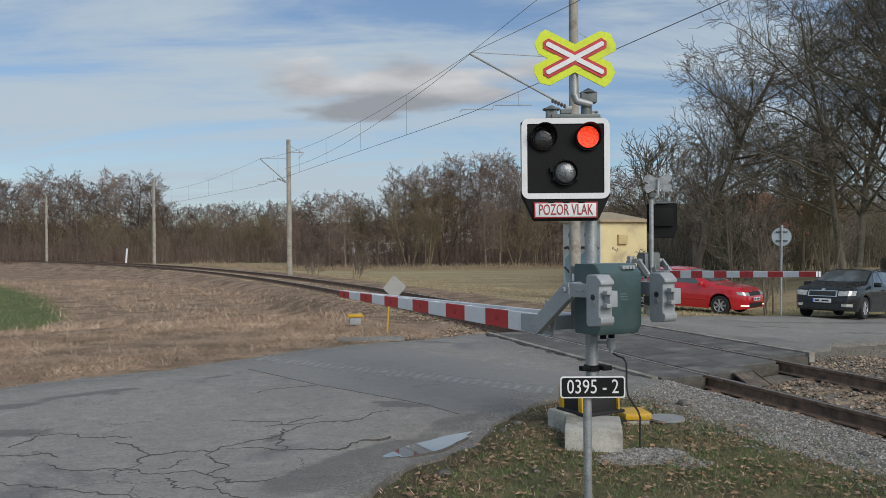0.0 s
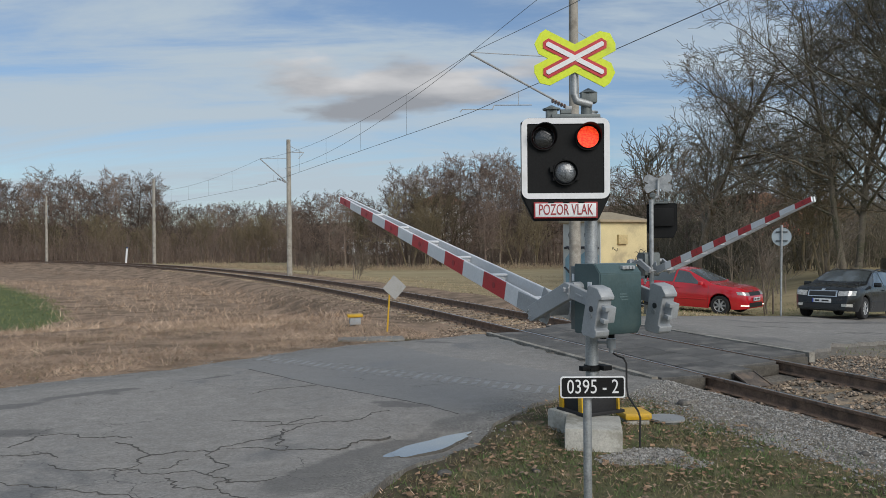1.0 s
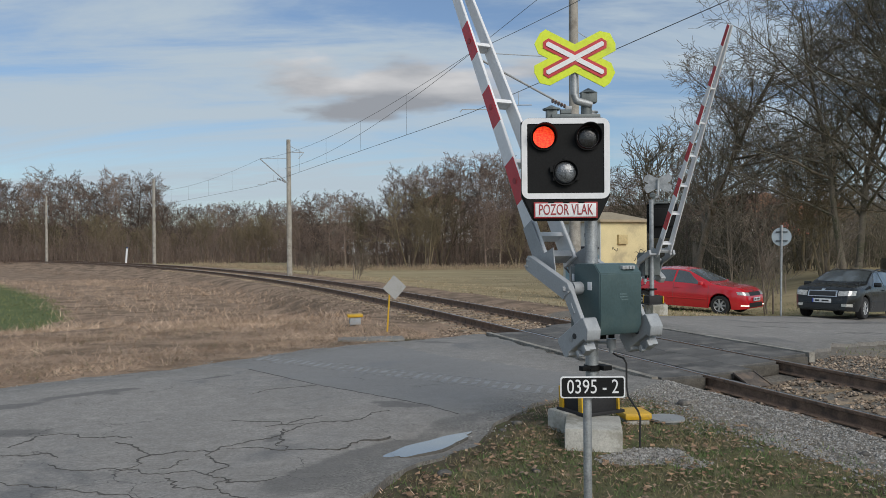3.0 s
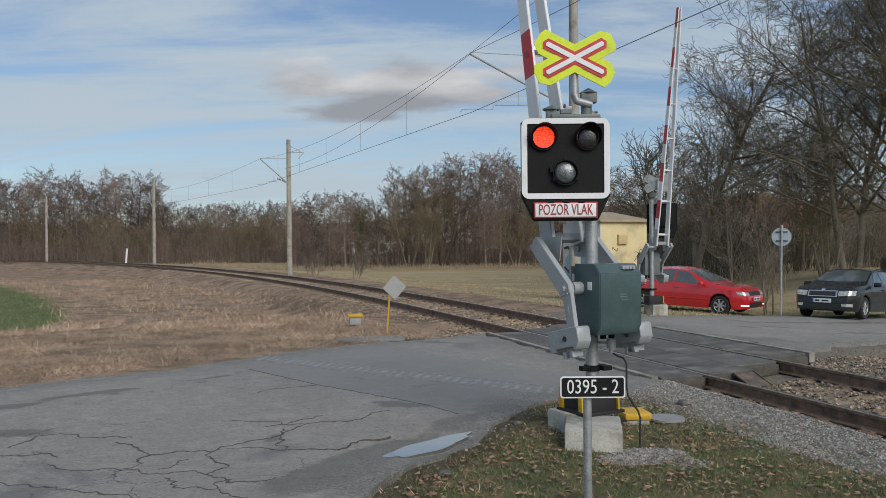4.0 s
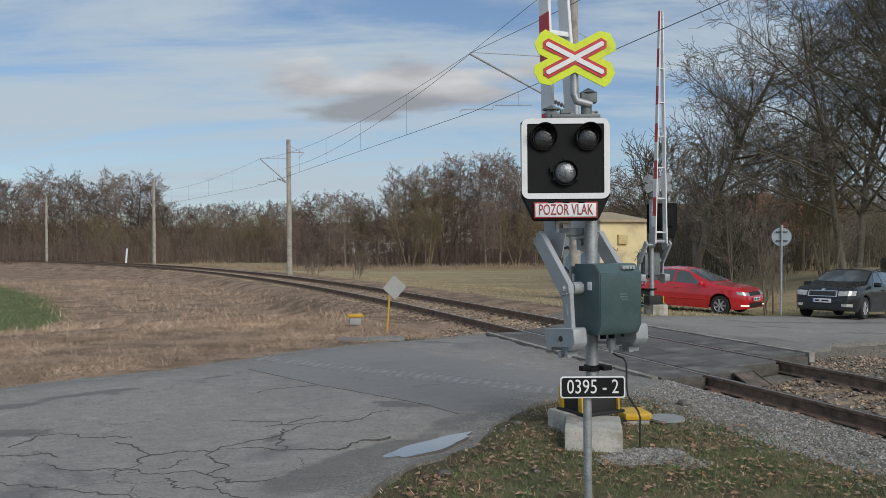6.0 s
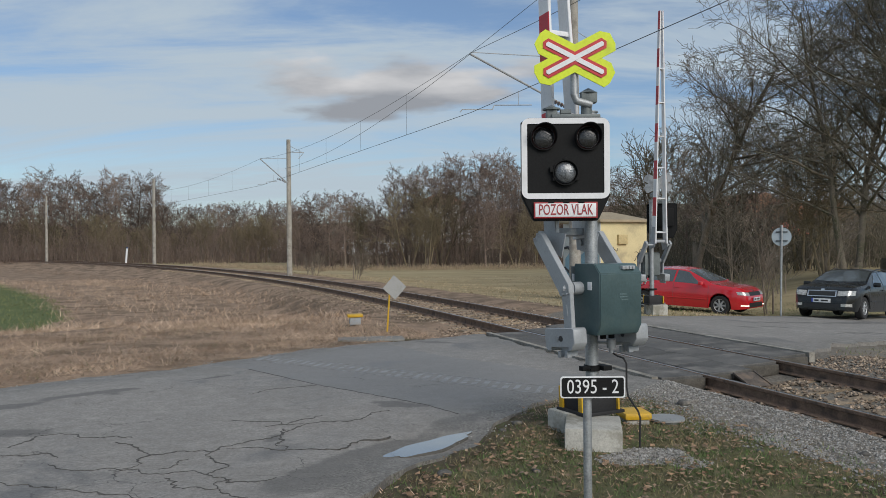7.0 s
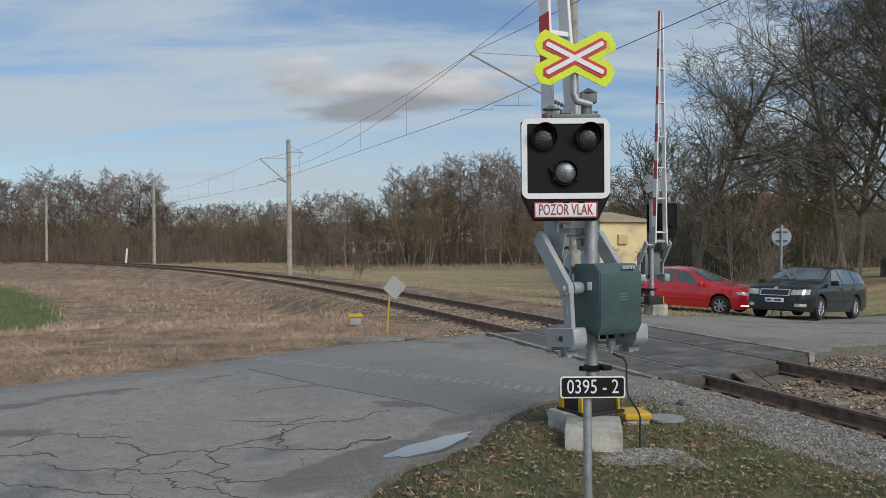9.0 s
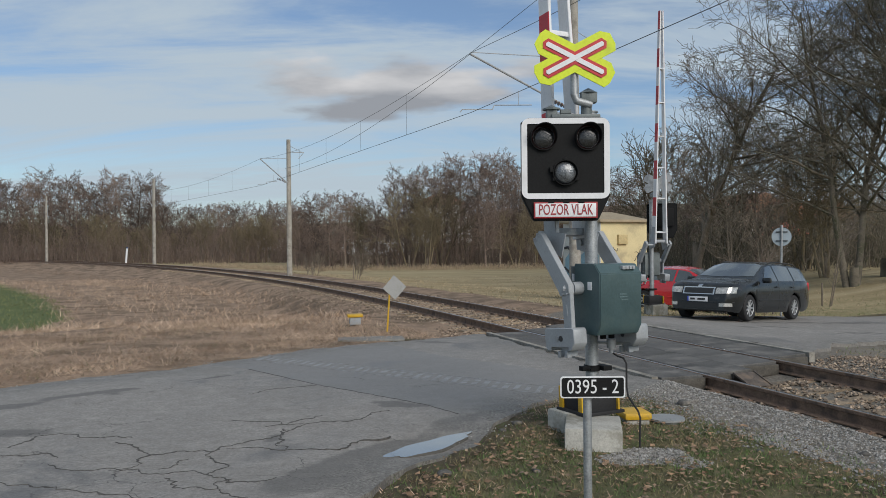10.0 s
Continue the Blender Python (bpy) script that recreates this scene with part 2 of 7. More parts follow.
def rounded(w, h, r, n=5, cut=0.0):
    """Outline of a rounded rectangle in x, z."""
    pts = []
    for cx, cz, a0 in ((w / 2 - r, h / 2 - r, 0), (-w / 2 + r, h / 2 - r, 90), (-w / 2 + r, -h / 2 + r, 180), (w / 2 - r, -h / 2 + r, 270)):
        for k in range(n + 1):
            a = radians(a0 + 90 * k / n)
            pts.append((cx + r * math.cos(a), cz + r * math.sin(a)))
    return pts


def lettering(name, text, size, material, parent, m, width=None, depth=0.003):
    """Raised letters as a mesh, centred, in the plane x, z facing -y."""
    cu = bpy.data.curves.new(name, "FONT")
    cu.body, cu.size, cu.align_x, cu.align_y, cu.extrude = text, size, "CENTER", "CENTER", depth
    cu.resolution_u = 3
    tmp = bpy.data.objects.new(name, cu)
    me = bpy.data.meshes.new_from_object(tmp)
    bpy.data.objects.remove(tmp)
    bm = bmesh.new()
    bm.from_mesh(me)
    xs = [v.co.x for v in bm.verts]
    k = width / (max(xs) - min(xs)) if width else 1.0
    bmesh.ops.transform(bm, matrix=m @ Matrix.Rotation(radians(90), 4, "X") @ Matrix.Diagonal((k, 1, 1, 1)), verts=bm.verts)
    return part(name, bm, material, parent)


# ---- the line of the track: straight over the crossing, then a left-hand curve ----
TRACK0, TRACK_DIR, TRACK_R = Vector((4.05, 12.04)), radians(108.5), 228.0
TRACK_STRAIGHT = 5.4


def track_points(s0=-26.0, s1=150.0, step=1.0):
    pts = []
    x, y, a = TRACK0.x + s0 * math.cos(TRACK_DIR), TRACK0.y + s0 * math.sin(TRACK_DIR), TRACK_DIR
    s = s0
    while s <= s1:
        pts.append((s, x, y, a))
        a2 = a + (step / TRACK_R if s >= TRACK_STRAIGHT else 0)
        x += step * math.cos((a + a2) / 2)
        y += step * math.sin((a + a2) / 2)
        a = a2
        s += step
    return pts


TRACK = track_points()
TR = np.array(TRACK)


def on_track(x, y):
    """Signed distance from the track's middle (positive on the field's side) and the length along it."""
    x, y = np.asarray(x, float), np.asarray(y, float)
    d2 = (x[..., None] - TR[:, 1]) ** 2 + (y[..., None] - TR[:, 2]) ** 2
    i = np.argmin(d2, axis=-1)
    dx, dy, a = x - TR[i, 1], y - TR[i, 2], TR[i, 3]
    return dx * np.sin(a) - dy * np.cos(a), TR[i, 0] + dx * np.cos(a) + dy * np.sin(a)


def at_track(s, n, z=0.0):
    """The place s metres along the track and n metres to the field's side."""
    i = min(max(int(s - TR[0, 0]), 0), len(TR) - 2)
    f = s - TR[i, 0]
    x, y, a = TR[i, 1], TR[i, 2], TR[i, 3] + (TR[i + 1, 3] - TR[i, 3]) * f * 0.5
    x, y = x + f * math.cos(a), y + f * math.sin(a)
    a = TR[i, 3] + (TR[i + 1, 3] - TR[i, 3]) * f
    return Vector((x + n * math.sin(a), y - n * math.cos(a), z)), a


CANT = 0.048


def smooth(a, b, v):
    t = np.clip((v - a) / (b - a), 0, 1)
    return t * t * (3 - 2 * t)


NEAR_ROAD = [(-60, -22), (-20, -1.0), (-12.5, 5.3), (-8.2, 8.7), (-5.72, 10.65), (-4.94, 11.38), (-4.03, 12.15), (-3.28, 13.12), (-2.23, 14.48),
             (-0.9, 15.4), (0.42, 16.3), (0.74, 16.6), (2.80, 10.70), (2.19, 9.92), (1.41, 9.68), (1.04, 9.33), (0.70, 8.78), (0.46, 8.11), (0.30, 7.54),
             (0.06, 7.18), (-0.16, 6.88), (-0.36, 6.45), (-0.50, 6.10), (-0.62, 5.7), (-0.95, 4.2), (-1.4, 1.0), (-2.2, -6), (-3.0, -30), (-60, -30)]
FAR_ROAD = [(5.63, 12.75), (6.96, 14.67), (8.51, 15.94), (11.5, 17.6), (16, 19.8), (30, 25), (60, 36), (60, 46), (30, 34.5), (13.5, 26.2), (9.6, 23.6), (7.9, 22.6),
            (6.2, 21.4), (5.3, 20.6), (4.2, 19.9), (3.35, 19.75)]


def inside(poly, x, y):
    x, y = np.asarray(x, float), np.asarray(y, float)
    r = np.zeros(x.shape, bool)
    for (x0, y0), (x1, y1) in zip(poly, poly[1:] + poly[:1]):
        c = ((y0 > y) != (y1 > y)) & (x < (x1 - x0) * (y - y0) / (y1 - y0 + 1e-12) + x0)
        r ^= c
    return r


def edge_distance(poly, x, y):
    """Distance from the outline, negative inside."""
    x, y = np.asarray(x, float), np.asarray(y, float)
    d = np.full(x.shape, 1e9)
    for (x0, y0), (x1, y1) in zip(poly, poly[1:] + poly[:1]):
        vx, vy = x1 - x0, y1 - y0
        t = np.clip(((x - x0) * vx + (y - y0) * vy) / (vx * vx + vy * vy + 1e-12), 0, 1)
        d = np.minimum(d, np.hypot(x - x0 - t * vx, y - y0 - t * vy))
    return np.where(inside(poly, x, y), -d, d)


def road_z(x, y):
    """Height of the carriageway: level on the near side, up over the canted track, then falling away."""
    n, s = on_track(x, y)
    return np.where(n < 1.5, np.maximum(n + 0.752, 0) * CANT, np.maximum(0.108 - 0.060 * (n - 1.5), -0.62))


def road_top(x, y):
    """Height of the worn near carriageway at one place, with its slight waves."""
    return float(road_z(np.array([x]), np.array([y]))[0]) + 0.006 * math.sin(x * 2.1) * math.sin(y * 1.7)


def ground_z(x, y):
    x, y = np.asarray(x, float), np.asarray(y, float)
    n, s = on_track(x, y)
    dn, df = edge_distance(NEAR_ROAD, x, y), edge_distance(FAR_ROAD, x, y)
    road = np.minimum(dn, df)
    near_side = -0.02 - 0.75 * smooth(1.0, 12.0, dn) * smooth(12, 22, s + 4 * (x < 0))
    far_side = np.maximum(0.05 - 0.072 * np.maximum(n - 1.5, 0), -0.62)
    z = np.where(n < 0, near_side, far_side)
    # the bed of the track
    bed = np.where(n < 0, np.where(s < 3, smooth(1.5, 1.0, -n), smooth(3.4, 1.5, -n)), np.where(s < 3, smooth(2.3, 1.6, n), smooth(3.4, 1.5, n)))
    z = z * (1 - bed) + (-0.160 + n * CANT) * bed
    z = z + 0.025 * np.sin(x * 1.7 + 0.4 * y) * np.sin(y * 1.3 - 0.3 * x) * smooth(0.1, 1.5, road)
    # low leafy bank behind the far road
    z = z + 0.9 * smooth(12.5, 22, x) * smooth(25, 33, y) * (n > 0)
    # under the carriageway
    z = np.where(road < 0.0, np.minimum(z, road_z(x, y) - 0.09), z)
    # rising woodland behind the meadow
    z = z + 6.5 * smooth(150, 260, y + 0.25 * np.abs(x)) + (24 + 10 * np.sin(x * 0.006)) * smooth(330, 900, y)
    return z


def tz(x, y):
    return float(ground_z(np.array([x]), np.array([y]))[0])


# ---- ground ----
def ground_material():
    m = bpy.data.materials.new("meadow, dry grass and gravel")
    m.use_nodes = True
    nt = m.node_tree
    N, L = nt.nodes.new, nt.links.new
    b = nt.nodes["Principled BSDF"]
    b.inputs["Roughness"].default_value = 0.95
    b.inputs["Specular IOR Level"].default_value = 0.2
    tc = N("ShaderNodeTexCoord")

    def noise_tex(scale, detail=6, rough=0.6, stretch=None):
        n = N("ShaderNodeTexNoise")
        n.inputs["Scale"].default_value, n.inputs["Detail"].default_value, n.inputs["Roughness"].default_value = scale, detail, rough
        if stretch:
            mp = N("ShaderNodeMapping")
            mp.inputs["Scale"].default_value = stretch
            L(tc.outputs["Object"], mp.inputs[0])
            L(mp.outputs[0], n.inputs[0])
        else:
            L(tc.outputs["Object"], n.inputs[0])
        return n.outputs[0]

    def ramp(src, stops):
        r = N("ShaderNodeValToRGB")
        el = r.color_ramp.elements
        el[0].position, el[0].color = stops[0][0], (*stops[0][1], 1)
        el[1].position, el[1].color = stops[-1][0], (*stops[-1][1], 1)
        for p, c in stops[1:-1]:
            e = el.new(p)
            e.color = (*c, 1)
        L(src, r.inputs[0])
        return r.outputs[0]

    def mix(f, a, c):
        x = N("ShaderNodeMix")
        x.data_type = "RGBA"
        L(f, x.inputs[0]), L(a, x.inputs[6]), L(c, x.inputs[7])
        return x.outputs[2]

    dry = ramp(noise_tex(1.1, 9, 0.7), [(0.3, (0.10, 0.072, 0.05)), (0.45, (0.20, 0.145, 0.10)), (0.58, (0.33, 0.235, 0.165)), (0.72, (0.17, 0.125, 0.085))])
    field = ramp(noise_tex(0.5, 9, 0.7, (0.25, 1.6, 1)), [(0.3, (0.22, 0.175, 0.095)), (0.5, (0.33, 0.27, 0.155)), (0.68, (0.42, 0.35, 0.22))])
    green = ramp(noise_tex(1.4, 8, 0.7), [(0.3, (0.075, 0.098, 0.04)), (0.6, (0.12, 0.15, 0.06)), (0.75, (0.16, 0.17, 0.08))])
    gravel = ramp(noise_tex(26, 5, 0.7), [(0.3, (0.085, 0.075, 0.06)), (0.5, (0.19, 0.172, 0.145)), (0.7, (0.29, 0.265, 0.23))])
    soil = ramp(noise_tex(4, 8, 0.7), [(0.3, (0.055, 0.045, 0.03)), (0.55, (0.11, 0.09, 0.055)), (0.7, (0.10, 0.115, 0.045))])
    at = N("ShaderNodeVertexColor")
    at.layer_name = "cover"
    sp = N("ShaderNodeSeparateColor")
    L(at.outputs[0], sp.inputs[0])
    at2 = N("ShaderNodeVertexColor")
    at2.layer_name = "cover_b"
    sp2 = N("ShaderNodeSeparateColor")
    L(at2.outputs[0], sp2.inputs[0])

    def rag(ch, amount=0.55):
        # ragged edges between covers
        ns = noise_tex(3.5, 6, 0.65)
        a = N("ShaderNodeMath")
        a.operation = "MULTIPLY_ADD"
        a.inputs[1].default_value, a.inputs[2].default_value = amount, -amount / 2
        L(ns, a.inputs[0])
        s = N("ShaderNodeMath")
        s.operation = "ADD"
        L(ch, s.inputs[0]), L(a.outputs[0], s.inputs[1])
        r = N("ShaderNodeMapRange")
        r.interpolation_type = "SMOOTHSTEP"
        r.inputs[1].default_value, r.inputs[2].default_value = 0.35, 0.65
        L(s.outputs[0], r.inputs[0])
        return r.outputs[0]

    c = mix(rag(sp.outputs[0]), dry, field)
    c = mix(rag(sp.outputs[1]), c, green)
    c = mix(rag(sp2.outputs[0]), c, soil)
    c = mix(rag(sp.outputs[2]), c, gravel)
    L(c, b.inputs["Base Color"])
    bp = N("ShaderNodeBump")
    bp.inputs["Strength"].default_value, bp.inputs["Distance"].default_value = 0.6, 0.05
    L(noise_tex(9, 8, 0.75), bp.inputs["Height"])
    L(bp.outputs[0], b.inputs["Normal"])
    return m


def spaced(lo, hi, fine_lo, fine_hi, fine):
    v = list(np.arange(fine_lo, fine_hi, fine))
    st, p = fine, fine_hi
    while p < hi:
        v.append(p)
        st *= 1.09
        p += st
    v.append(hi)
    st, p = fine, fine_lo - fine
    head = []
    while p > lo:
        head.append(p)
        st *= 1.09
        p -= st
    head.append(lo)
    return np.array(head[::-1] + v)


GREEN_PATCH = [(-11.6, 22.6), (-12.4, 24.5), (-13.6, 29.5), (-16.0, 34), (-20.5, 42), (-31, 57), (-80, 75), (-90, 12), (-22, 14), (-14.5, 20.0)]


def gravel_mask(x, y):
    n, s = on_track(x, y)
    wob = 0.18 * np.sin(x * 5.1 + 2 * np.sin(y * 3.3)) + 0.14 * np.sin(y * 7.3 + 1.5 * np.sin(x * 4.1))
    g = smooth(3.0, 2.0, np.abs(n)) * (np.where(s > 3, 0.35, 0.9))
    # pale gravel shoulder right of the mechanism, along the near rail
    g = np.maximum(g, smooth(2.55, 1.95, -n + wob) * smooth(-0.35, -0.8, s) * (n < 0) * 0.8)
    g = np.maximum(g, smooth(1.15, 0.6, np.hypot((x - 1.80) / 0.42, (y - 7.0) / 0.34) + 1.2 * wob) * 0.9)
    g = np.maximum(g, smooth(1.6, 0.6, np.hypot(x - 3.6, y - 21.0)) * 0.7)
    g = np.maximum(g, smooth(3.6, 2.6, np.hypot((x - 7.6), (y - 13.2))) * smooth(0.3, 0.8, n - 1.0) * 0.6)
    return g


def build_ground():
    xs, ys = spaced(-2500, 2500, -14, 16, 0.17), spaced(-400, 3500, 4, 32, 0.17)
    X, Y = np.meshgrid(xs, ys)
    Z = ground_z(X.ravel(), Y.ravel()).reshape(X.shape)
    nx, ny = len(xs), len(ys)
    me = bpy.data.meshes.new("ground")
    co = np.stack([X.ravel(), Y.ravel(), Z.ravel()], 1)
    i = np.arange(nx * ny).reshape(ny, nx)
    quads = np.stack([i[:-1, :-1].ravel(), i[:-1, 1:].ravel(), i[1:, 1:].ravel(), i[1:, :-1].ravel()], 1)
    me.from_pydata(co.tolist(), [], quads.tolist())
    me.shade_smooth()
    x, y = co[:, 0], co[:, 1]
    n, s = on_track(x, y)
    ca = me.color_attributes.new("cover", "FLOAT_COLOR", "POINT")
    cb = me.color_attributes.new("cover_b", "FLOAT_COLOR", "POINT")
    field = smooth(2.6, 4.5, n)
    green = smooth(0.8, -0.6, edge_distance(GREEN_PATCH, x, y))
    near_grass = (n < 0) * smooth(0.0, 0.5, edge_distance(NEAR_ROAD, x, y)) * smooth(-0.3, -1.2, s)
    green = np.maximum(green, near_grass * 0.56)
    green = np.maximum(green, smooth(6, 9, x) * smooth(22, 24, y) * smooth(34, 28, y) * 0.45 * (n > 0))
    soil = smooth(0.7, 0.05, np.minimum(edge_distance(NEAR_ROAD, x, y), edge_distance(FAR_ROAD, x, y))) * np.where(x < -1, 0.35, 0.75)
    soil = np.maximum(soil, near_grass * 0.5)
    soil = np.maximum(soil, smooth(1.1, 0.5, np.hypot((x - 3.7) / 1.0, (y - 5.7) / 0.8)))
    soil = np.maximum(soil, (n < 0) * smooth(0.5, 0.0, np.abs(edge_distance(NEAR_ROAD, x, y) - 0.1)) * (x > -1) * (y < 10.5))
    soil = np.maximum(soil, smooth(140, 170, y + 0.25 * np.abs(x)))
    g = gravel_mask(x, y)
    buf = np.ones((len(x), 4))
    buf[:, 0], buf[:, 1], buf[:, 2] = field, green, g
    ca.data.foreach_set("color", buf.ravel())
    buf[:, 0] = soil
    cb.data.foreach_set("color", buf.ravel())
    me.materials.append(ground_material())
    ob = new("ground", me)
    return tagged(ob, "dry winter grass, meadow and gravel verges along the railway", "ground", kind="structure")


build_ground()


def asphalt_material():
    m = bpy.data.materials.new("old cracked asphalt")
    m.use_nodes = True
    nt = m.node_tree
    N, L = nt.nodes.new, nt.links.new
    b = nt.nodes["Principled BSDF"]
    tc = N("ShaderNodeTexCoord")

    def tex(scale, detail=6, rough=0.6, distort=0.0):
        n = N("ShaderNodeTexNoise")
        n.inputs["Scale"].default_value, n.inputs["Detail"].default_value, n.inputs["Roughness"].default_value = scale, detail, rough
        n.inputs["Distortion"].default_value = distort
        L(tc.outputs["Object"], n.inputs[0])
        return n

    def rng(src, a, c, lo=0.0, hi=1.0):
        r = N("ShaderNodeMapRange")
        r.interpolation_type = "SMOOTHSTEP"
        r.inputs[1].default_value, r.inputs[2].default_value, r.inputs[3].default_value, r.inputs[4].default_value = a, c, lo, hi
        L(src, r.inputs[0])
        return r.outputs[0]

    def mixc(f, a, c, blend="MIX"):
        x = N("ShaderNodeMix")
        x.data_type, x.blend_type = "RGBA", blend
        if isinstance(f, float):
            x.inputs[0].default_value = f
        else:
            L(f, x.inputs[0])
        for k, v in ((6, a), (7, c)):
            if isinstance(v, tuple):
                x.inputs[k].default_value = (*v, 1)
            else:
                L(v, x.inputs[k])
        return x.outputs[2]

    def mul(a, c):
        x = N("ShaderNodeMath")
        x.operation = "MULTIPLY"
        L(a, x.inputs[0]), L(c, x.inputs[1])
        return x.outputs[0]

    base = mixc(rng(tex(0.7, 7).outputs[0], 0.35, 0.65), (0.280, 0.258, 0.233), (0.360, 0.332, 0.302))
    base = mixc(rng(tex(90, 3, 0.7).outputs[0], 0.35, 0.7), base, (0.33, 0.32, 0.30))
    base = mixc(rng(tex(150, 2, 0.6).outputs[0], 0.58, 0.75), base, (0.07, 0.07, 0.07))
    base = mixc(rng(tex(30, 5, 0.75).outputs[0], 0.34, 0.66, 0, 0.7), base, (0.135, 0.130, 0.122))
    base = mixc(rng(tex(55, 4, 0.8).outputs[0], 0.54, 0.68, 0, 0.8), base, (0.36, 0.35, 0.33))
    # worn mottling, a hand to an arm across
    base = mixc(rng(tex(7, 6, 0.75).outputs[0], 0.42, 0.62, 0, 0.5), base, (0.185, 0.172, 0.155))
    base = mixc(rng(tex(2.6, 8, 0.75, 0.4).outputs[0], 0.52, 0.64, 0, 0.4), base, (0.37, 0.348, 0.318))
    # dark damp stains
    base = mixc(rng(tex(0.55, 8, 0.65, 0.6).outputs[0], 0.56, 0.66, 0, 0.6), base, (0.095, 0.095, 0.095))
    at = N("ShaderNodeVertexColor")
    at.layer_name = "wear"
    sp = N("ShaderNodeSeparateColor")
    L(at.outputs[0], sp.inputs[0])
    # darkens the damp patches and the painted shade at the puddle hollow's edge
    dm = N("ShaderNodeMath")
    dm.operation = "MULTIPLY_ADD"
    dm.inputs[1].default_value, dm.inputs[2].default_value = 0.9, -0.45
    L(tex(2.2, 7, 0.65).outputs[0], dm.inputs[0])
    ds = N("ShaderNodeMath")
    ds.operation = "ADD"
    L(sp.outputs[2], ds.inputs[0]), L(dm.outputs[0], ds.inputs[1])
    base = mixc(rng(ds.outputs[0], 0.38, 0.60, 0, 0.62), base, (0.085, 0.082, 0.078))
    # a later strip of smoother, darker asphalt
    st = N("ShaderNodeMath")
    st.operation = "MULTIPLY_ADD"
    st.inputs[1].default_value, st.inputs[2].default_value = 0.3, -0.15
    L(tex(6, 5, 0.6).outputs[0], st.inputs[0])
    sa = N("ShaderNodeMath")
    sa.operation = "ADD"
    L(at.outputs["Alpha"], sa.inputs[0]), L(st.outputs[0], sa.inputs[1])
    base = mixc(rng(sa.outputs[0], 0.42, 0.58, 0, 0.62), base, (0.205, 0.205, 0.203))
    # net of cracks over the worn foreground
    wob = tex(1.6, 5)
    mp = N("ShaderNodeMix")
    mp.data_type, mp.blend_type = "RGBA", "LINEAR_LIGHT"
    mp.inputs[0].default_value = 0.28
    L(tc.outputs["Object"], mp.inputs[6])
    L(wob.outputs["Color"], mp.inputs[7])
    cracks = []
    for scale, w in ((0.9, 0.006), (1.9, 0.010)):
        v = N("ShaderNodeTexVoronoi")
        v.feature = "DISTANCE_TO_EDGE"
        v.inputs["Scale"].default_value = scale
        v.inputs["Randomness"].default_value = 1.0
        L(mp.outputs[2], v.inputs[0])
        cracks.append(rng(v.outputs["Distance"], 0.0, w, 1.0, 0.0))
    patch = rng(tex(0.45, 3).outputs[0], 0.55, 0.62)
    c1 = mul(mul(cracks[0], rng(tex(0.6, 3).outputs[0], 0.53, 0.58)), sp.outputs[0])
    c2 = mul(mul(cracks[1], patch), sp.outputs[0])
    cm = N("ShaderNodeMath")
    cm.operation = "MAXIMUM"
    L(c1, cm.inputs[0]), L(c2, cm.inputs[1])
    base = mixc(mul(cm.outputs[0], rng(tex(9, 5, 0.7).outputs[0], 0.36, 0.6, 0.5, 1.0)), base, (0.042, 0.039, 0.036))
    # gritty crumbling edge
    grit = mixc(rng(tex(40, 4, 0.7).outputs[0], 0.35, 0.65), (0.095, 0.09, 0.08), (0.25, 0.24, 0.22))
    edge = N("ShaderNodeMath")
    edge.operation = "MULTIPLY"
    L(sp.outputs[1], edge.inputs[0])
    L(rng(tex(5, 6).outputs[0], 0.3, 0.6), edge.inputs[1])
    base = mixc(edge.outputs[0], base, grit)
    L(base, b.inputs["Base Color"])
    L(rng(tex(0.55, 8, 0.65, 0.6).outputs[0], 0.5, 0.7, 0.85, 0.6), b.inputs["Roughness"])
    bp = N("ShaderNodeBump")
    bp.inputs["Strength"].default_value, bp.inputs["Distance"].default_value = 0.5, 0.008
    hsub = N("ShaderNodeMath")
    hsub.operation = "SUBTRACT"
    L(tex(120, 4, 0.7).outputs[0], hsub.inputs[0]), L(cm.outputs[0], hsub.inputs[1])
    L(hsub.outputs[0], bp.inputs["Height"])
    L(bp.outputs[0], b.inputs["Normal"])
    return m


ASPHALT = asphalt_material()


# damp patches on the asphalt, and painted shade at the hollow's upper edge: middle, half lengths, turn
DAMP_AND_SHADE = [(-0.55, 9.28, 0.45, 0.20, -28), (-0.15, 9.15, 0.30, 0.12, -35), (-4.3, 10.1, 0.8, 0.16, 38), (-3.2, 11.2, 0.7, 0.09, 36), (-5.1, 9.2, 0.7, 0.22, 35), (-3.75, 10.1, 0.35, 0.08, 20),
        (-4.2, 8.0, 0.55, 0.22, 10), (-0.95, 6.45, 0.75, 0.40, 62), (-0.55, 7.25, 0.70, 0.28, 55), (0.10, 8.35, 0.55, 0.22, 50), (0.62, 9.1, 0.5, 0.22, 50),
        (-1.55, 7.7, 0.22, 0.14, 80), (-1.75, 6.9, 0.2, 0.1, 20), (-0.2, 15.1, 0.7, 0.2, -30), (1.3, 9.85, 0.5, 0.2, 25),
        # the fourth here paints the hollow's shadow along its upper edge
        (0.02, 7.22, 0.6, 0.16, 55), (0.40, 8.0, 0.55, 0.16, 62), (-0.42, 6.45, 0.6, 0.18, 66), (-0.32, 7.72, 0.6, 0.10, 55), (0.95, 9.35, 0.5, 0.14, 48),
        (8.5, 20.3, 2.4, 0.25, 30), (10.8, 21.6, 2.0, 0.35, 32), (7.0, 18.2, 1.6, 0.2, 25), (8.9, 17.6, 1.2, 0.3, 35), (12.5, 20.6, 2.0, 0.25, 24)]
